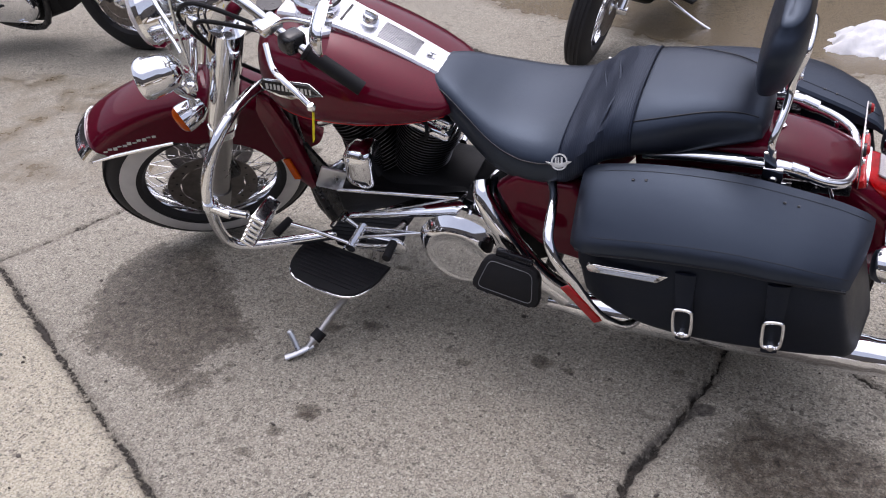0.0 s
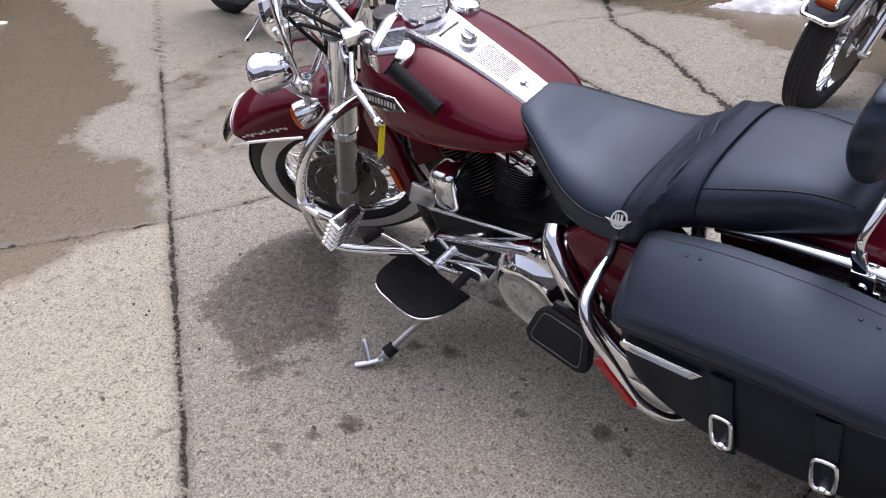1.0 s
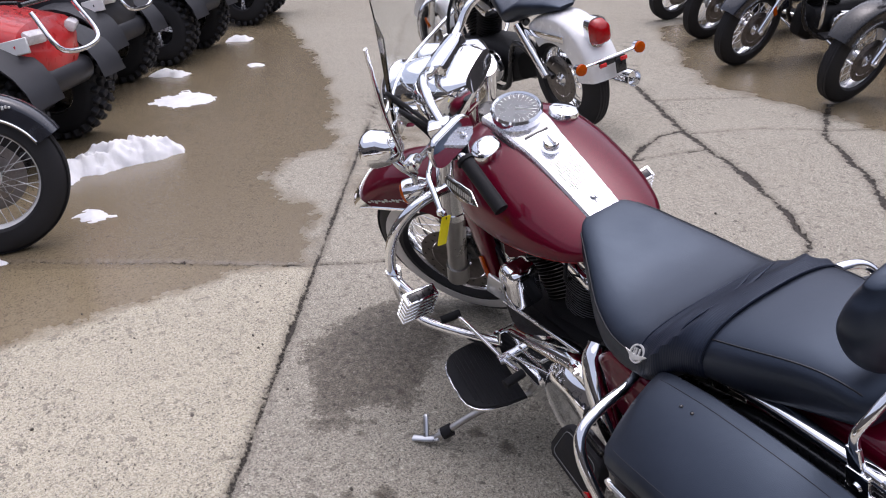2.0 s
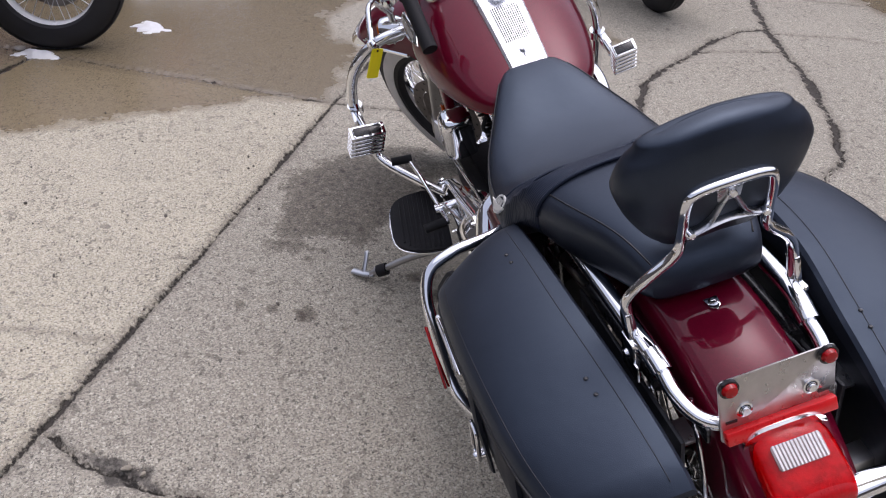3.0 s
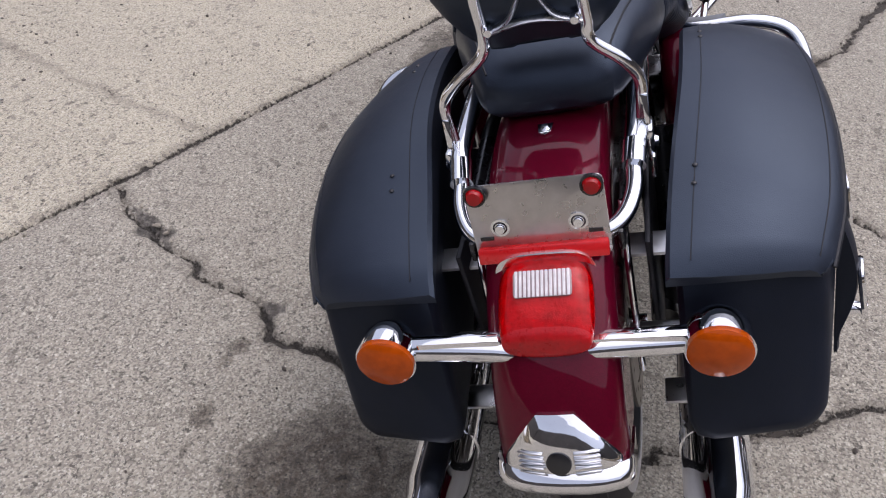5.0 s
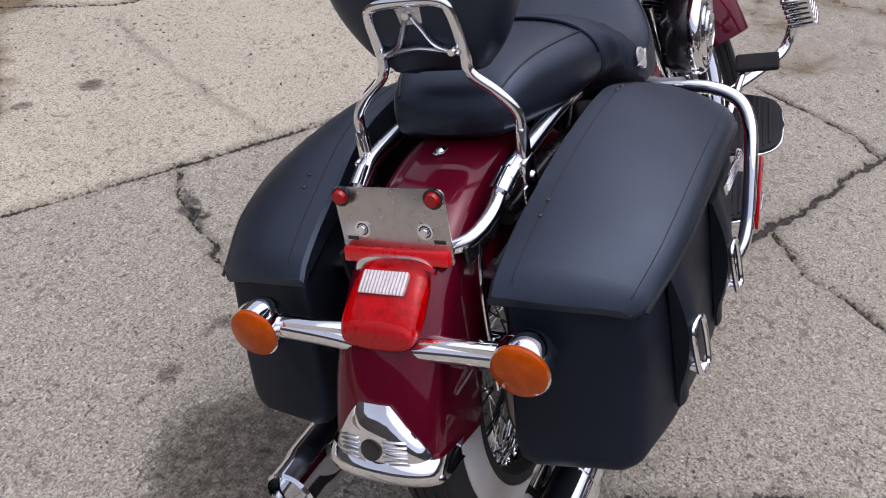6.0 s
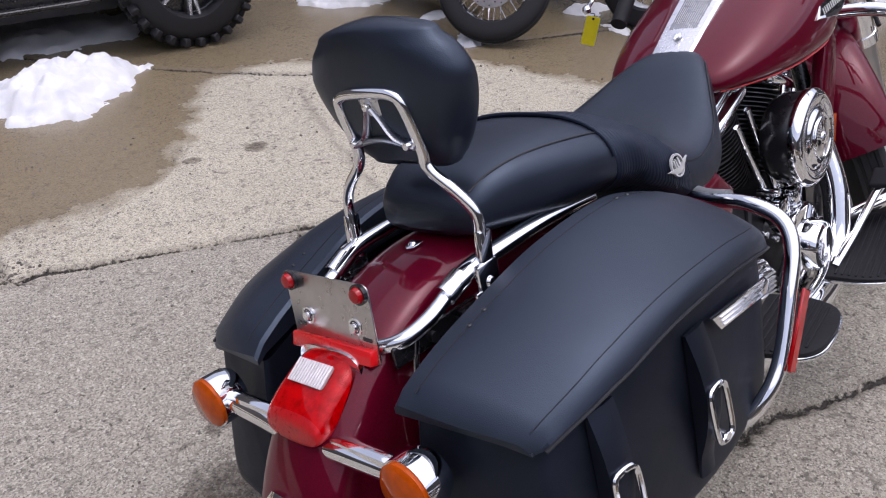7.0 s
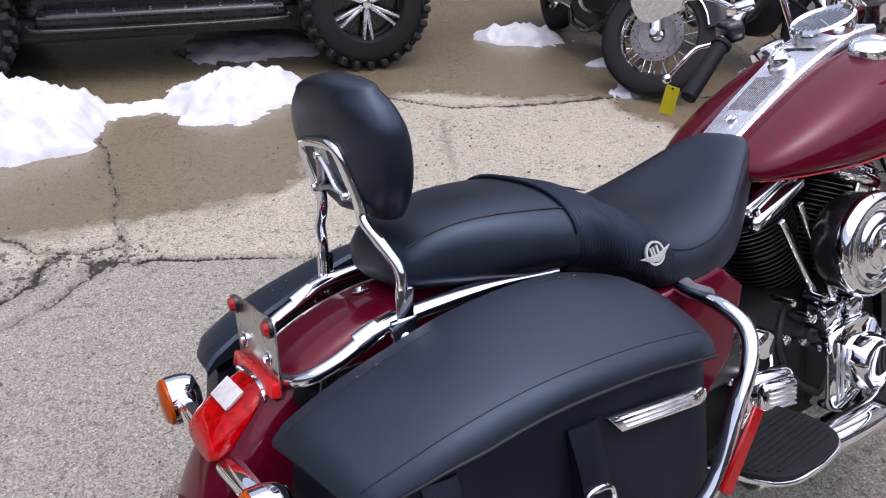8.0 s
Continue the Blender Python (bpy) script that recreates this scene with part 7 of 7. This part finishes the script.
def quad(label, m, coat):
    """A quad bike: x to the rear from below its front axle."""
    q = thing("quad_bike", label, "quad bike", m, "quad bikes in a row")
    for x in (0.0, 1.25):
        for s in BOTH:
            knobby_wheel(q, pose(x, s * 0.43, 0.34) @ (FLIP if s > 0 else Matrix.Identity(4)), 0.34, 0.25, 0.16, 4)
    bod = part("body", loft([soft_ring(x, w, t, b, 3.0, 28) for x, w, t, b in ((-0.32, 0.2, 0.75, 0.55), (-0.25, 0.36, 0.86, 0.5), (0.05, 0.36, 0.93, 0.5), (0.3, 0.22, 0.95, 0.45), (0.8, 0.24, 0.9, 0.45), (1.1, 0.36, 0.86, 0.5), (1.5, 0.4, 0.82, 0.55), (1.58, 0.25, 0.78, 0.6))]), coat, q, "moulded bodywork")
    part("chassis", joined(box((0.6, 0, 0.4), (1.5, 0.36, 0.24), 0.06, 3), tube([(0, -0.4, 0.34), (0, 0.4, 0.34)], 0.035), tube([(1.25, -0.4, 0.34), (1.25, 0.4, 0.34)], 0.035), box((-0.2, 0, 0.5), (0.3, 0.7, 0.18), 0.08, 3)), DARKPLASTIC, q, "black chassis and skid plate")
    for s in BOTH:
        for x in (0.0, 1.25):
            part("mudguard", loft([[V(x + 0.43 * math.cos(radians(a)), s * y, 0.36 + r * math.sin(radians(a))) for y, r in ((0.26, 0.43), (0.58, 0.40), (0.58, 0.38), (0.26, 0.41))] for a in spread(10, 170, 12)]), DARKPLASTIC, q, "black mudguard")
        part("headlamp", box((-0.3, s * 0.22, 0.78), (0.07, 0.15, 0.07), 0.02, 2, (0, -25, s * -18)), CLEARLENS, q, "clear headlamp")
    rk = part("front_rack", joined(*[tube([(-0.3 + 0.0, y, 0.98), (0.22, y, 0.99)], 0.011) for y in spread(-0.3, 0.3, 5)], tube([(-0.32, -0.32, 0.97), (-0.32, 0.32, 0.97)], 0.014), tube([(0.22, -0.32, 0.98), (0.22, 0.32, 0.98)], 0.014)), BLACK, q, "black tube rack")
    part("bumper", tube([(-0.33, -0.25, 0.92), (-0.46, -0.22, 0.7), (-0.46, 0.22, 0.7), (-0.33, 0.25, 0.92)], 0.016), CHROME, q, "bright tube bumper")
    part("seat", loft([soft_ring(x, w, t, b, 3.0, 24) for x, w, t, b in ((0.42, 0.08, 0.94, 0.88), (0.55, 0.15, 0.96, 0.86), (1.0, 0.18, 1.0, 0.86), (1.2, 0.12, 0.98, 0.88))]), LEATHER, q, "black seat")
    part("handlebar", tube([(0.42, -0.38, 1.1), (0.33, -0.2, 1.12), (0.28, 0, 1.06), (0.33, 0.2, 1.12), (0.42, 0.38, 1.1)], 0.013), BLACK, q, "black handlebar")
    part("decal", box((-0.24, 0.345, 0.74), (0.16, 0.02, 0.09), 0.004, 1, (12, 10, 14)), LETTER, q, "pale maker's decal")


quad("red quad bike with black guards and knobby tyres", pose(-5.1, -1.32, 0, 0, 0, -120), REDPAINT)
quad("black quad bike with a tube rack", pose(-6.75, -0.78, 0, 0, 0, -119), DARKPLASTIC)
quad("black quad bike at the far end of the row", pose(-8.0, 0.1, 0, 0, 0, -121), NAVY)
quad("dark quad bike by melting snow", pose(-9.9, 1.3, 0, 0, 0, -118), DARKPLASTIC)


def snow_mound(label, outline, height, seed, fine=0.013):
    """A ragged heap of old snow lying on the concrete."""
    pts = np.array(outline)
    (x0, y0), (x1, y1) = pts.min(0) - 0.1, pts.max(0) + 0.1
    X, Y = np.meshgrid(np.arange(x0, x1, fine), np.arange(y0, y1, fine), indexing="ij")
    n = lambda f, k: waves(X, Y, f, seed + k)
    d = -area_distance(X + 0.07 * n(11, 1) + 0.035 * n(40, 2) + 0.012 * n(110, 8), Y + 0.07 * n(11, 3) + 0.035 * n(40, 4) + 0.012 * n(110, 9), outline)
    lump = 1 - np.abs(n(13, 5)) * 0.55 - np.abs(n(31, 6)) * 0.35 + 0.14 * n(85, 7)
    Z = height * 1.3 * np.tanh(np.clip(d, 0, 9) / (0.75 * height + 0.05)) * np.clip(lump, 0.12, 2)
    Z = np.where(d > 0, np.maximum(Z, 0.004), -0.015)
    inside = d > 0
    keep = inside[:-1, :-1] | inside[1:, :-1] | inside[1:, 1:] | inside[:-1, 1:]
    ny_ = X.shape[1]
    I = (np.arange(X.shape[0] - 1)[:, None] * ny_ + np.arange(ny_ - 1)[None, :])[keep]
    faces = np.stack([I, I + ny_, I + ny_ + 1, I + 1], -1)
    used, inv = np.unique(faces, return_inverse=True)
    me = bpy.data.meshes.new("snow_mound")
    me.from_pydata(np.stack([X.ravel()[used], Y.ravel()[used], Z.ravel()[used]], -1).tolist(), [], inv.reshape(-1, 4).tolist())
    me.materials.append(SNOW)
    me.shade_smooth()
    return tagged(new("snow_mound", me), label, "snow", "snow in the yard")


snow_mound("large melting heap of white snow on wet concrete", [(0.9, -2.6), (0.2, -2.66), (-0.03, -2.75), (-0.18, -2.91), (-0.26, -3.1), (-0.2, -3.4), (0.1, -3.75), (0.4, -3.95), (0.9, -3.9)], 0.145, 11)
snow_mound("melting snow heap with ragged edges", [(-0.46, -3.02), (-0.5, -2.9), (-0.48, -2.74), (-0.75, -2.66), (-1.0, -2.80), (-1.18, -2.95), (-1.3, -3.07), (-1.2, -3.3), (-0.9, -3.4), (-0.55, -3.36), (-0.46, -3.2)], 0.10, 23)
snow_mound("thin bridge of slush between two heaps", [(-0.16, -3.12), (-0.34, -3.08), (-0.52, -3.04), (-0.52, -3.2), (-0.3, -3.22), (-0.16, -3.3)], 0.04, 29)
snow_mound("strip of thin snow under the vehicle", [(-0.85, -3.76), (-1.1, -3.66), (-1.5, -3.58), (-1.72, -3.8), (-1.6, -4.4), (-1.2, -4.6), (-0.95, -4.2)], 0.06, 31, 0.03)
snow_mound("snow ridge behind the parked machines", [(-2.62, -3.5), (-2.55, -3.2), (-2.75, -3.08), (-3.02, -3.03), (-3.1, -3.2), (-3.0, -3.45)], 0.085, 37, 0.013)
snow_mound("small lump of snow beside a tyre", [(-2.56, -2.16), (-2.6, -2.0), (-2.76, -1.98), (-2.84, -2.08), (-2.72, -2.2)], 0.09, 41, 0.012)
snow_mound("snow patch in front of the quad bikes", [(-4.25, -1.2), (-4.44, -1.08), (-4.5, -0.7), (-4.59, -0.47), (-4.8, -0.5), (-4.95, -0.7), (-4.85, -1.0), (-4.6, -1.3)], 0.13, 47)
snow_mound("crumbs of slush on wet concrete", [(-3.75, -1.2), (-3.6, -1.07), (-3.68, -0.98), (-3.84, -1.1)], 0.04, 53, 0.014)
snow_mound("crumbs of slush near a tyre", [(-2.82, -2.62), (-2.86, -2.5), (-2.98, -2.46), (-3.0, -2.58), (-2.9, -2.66)], 0.035, 83, 0.014)
snow_mound("snow scrap lying beside a front wheel", [(-3.42, -2.02), (-3.46, -1.86), (-3.66, -1.84), (-3.74, -1.98), (-3.58, -2.08)], 0.06, 87, 0.014)
snow_mound("crumbs of slush by the joint", [(-3.46, -1.64), (-3.36, -1.5), (-3.28, -1.56), (-3.34, -1.7)], 0.04, 59, 0.014)
snow_mound("thin slush lying in a damp hollow", [(-6.05, -0.55), (-6.4, -0.2), (-6.1, 0.05), (-5.85, 0.02), (-5.8, -0.3)], 0.010, 97, 0.03)
snow_mound("scrap of slush on damp concrete", [(-7.15, 0.5), (-7.1, 0.68), (-6.92, 0.66), (-6.98, 0.5)], 0.03, 99, 0.025)
snow_mound("small snow patch between the quads", [(-7.14, -0.36), (-6.94, -0.08), (-7.1, 0.02), (-7.3, -0.25)], 0.07, 61, 0.02)
snow_mound("small snow patch far along the row", [(-8.5, 0.6), (-8.35, 0.85), (-8.5, 0.95), (-8.7, 0.7)], 0.06, 67, 0.02)
snow_mound("flat snow patch beside the dark cruiser", [(0.05, 2.62), (0.2, 2.6), (0.5, 2.66), (0.9, 2.75), (0.9, 3.2), (0.4, 3.1), (0.1, 2.95)], 0.08, 71)
snow_mound("long snow patch between parked cruisers", [(-2.36, 3.55), (-2.1, 3.58), (-1.7, 3.62), (-1.6, 3.9), (-2.0, 3.85), (-2.3, 3.72)], 0.07, 73)
snow_mound("thin snow under the row of cruisers", [(-3.2, 4.25), (-2.87, 4.4), (-2.95, 4.55), (-3.25, 4.4)], 0.06, 79, 0.02)

# loose grit on the concrete
grit = bmesh.new()
rng = random.Random(5)
for k in range(900):
    gx_, gy_ = rng.uniform(-2.6, 0.9), rng.uniform(-2.2, 1.6)
    r = rng.uniform(0.0015, 0.0045) if rng.random() < 0.93 else rng.uniform(0.005, 0.009)
    mt = pose(gx_, gy_, r * 0.35, rng.uniform(0, 360), rng.uniform(0, 360), 0) @ Matrix.Diagonal((r, r * rng.uniform(0.6, 1), r * rng.uniform(0.4, 0.8), 1))
    bmesh.ops.create_icosphere(grit, subdivisions=1, radius=1.0, matrix=mt)
for k in range(420):  # crumbs along the broken joint and specks on the damp slab
    if k < 170:
        t_ = rng.random()
        gx_, gy_, big = -0.05 + 0.5 * t_ + rng.gauss(0, 0.03), -1.6 - 0.12 * math.sin(3.1 * t_) + rng.gauss(0, 0.05), 0.011
    else:
        gx_, gy_, big = rng.uniform(-2.2, 0.6), rng.uniform(-2.7, -1.75), 0.009
    r = rng.uniform(0.002, big) * rng.uniform(0.5, 1)
    mt = pose(gx_, gy_, r * 0.3, rng.uniform(0, 30), rng.uniform(0, 30), rng.uniform(0, 360)) @ Matrix.Diagonal((r, r * rng.uniform(0.5, 1), r * rng.uniform(0.35, 0.7), 1))
    bmesh.ops.create_icosphere(grit, subdivisions=1, radius=1.0, matrix=mt)
GRIT = surface("loose_grit", (0.12, 0.105, 0.09), 0.85, 0.0, 0.5, 40.0)
tagged(part("grit", grit, GRIT), "dark loose grit scattered on concrete", "grit", kind="stuff")

# plain dark walls, out of view, added to darken the horizon in the chrome
BACKDROP = surface("dark_backdrop", (0.075, 0.068, 0.064), 0.8, 0.0, 0.3, 2.0)
for i, (cx, cy, sx, sy, h) in enumerate(((-1, 15, 30, 0.3, 6.0), (-1, -13, 30, 0.3, 6.0), (14, 1, 0.3, 28, 6.0), (-16, 1, 0.3, 28, 6.0))):
    tagged(part("backdrop_" + ("north", "south", "east", "west")[i], box((cx, cy, h / 2), (sx, sy, h), 0.02, 1), BACKDROP), "plain weathered grey wall closing the lot", "wall", kind="structure")

# crumbled concrete along the broken joint
rng = random.Random(77)
bits = []
for line, count, wide in (([(0.5, -1.92), (0.36, -1.8), (0.25, -1.74), (0.14, -1.62), (0.04, -1.59)], 90, 0.05), ([(-0.62, -1.08), (-0.47, -0.93), (-0.34, -0.68)], 28, 0.025), ([(-0.9, -1.1), (-0.3, -1.41)], 14, 0.02)):
    for k in range(count):
        u = rng.random() * (len(line) - 1)
        i = min(int(u), len(line) - 2)
        f_ = u - i
        r = 0.002 + 0.008 * rng.random() ** 3
        x = line[i][0] + (line[i + 1][0] - line[i][0]) * f_ + rng.gauss(0, wide)
        y = line[i][1] + (line[i + 1][1] - line[i][1]) * f_ + rng.gauss(0, wide)
        bit = bmesh.new()
        bmesh.ops.create_icosphere(bit, subdivisions=1, radius=r)
        for v in bit.verts:
            v.co *= rng.uniform(0.7, 1.25)
        bit.transform(pose(x, y, r * 0.35, 0, 0, rng.uniform(0, 360)) @ Matrix.Diagonal((1.2, 0.9, 0.7, 1)))
        bits.append(bit)
rubble = part("concrete_crumbs", joined(*bits), RUBBLE, None, flat=True)
tagged(rubble, "loose grey crumbs of broken concrete along the joint", "rubble", kind="stuff")
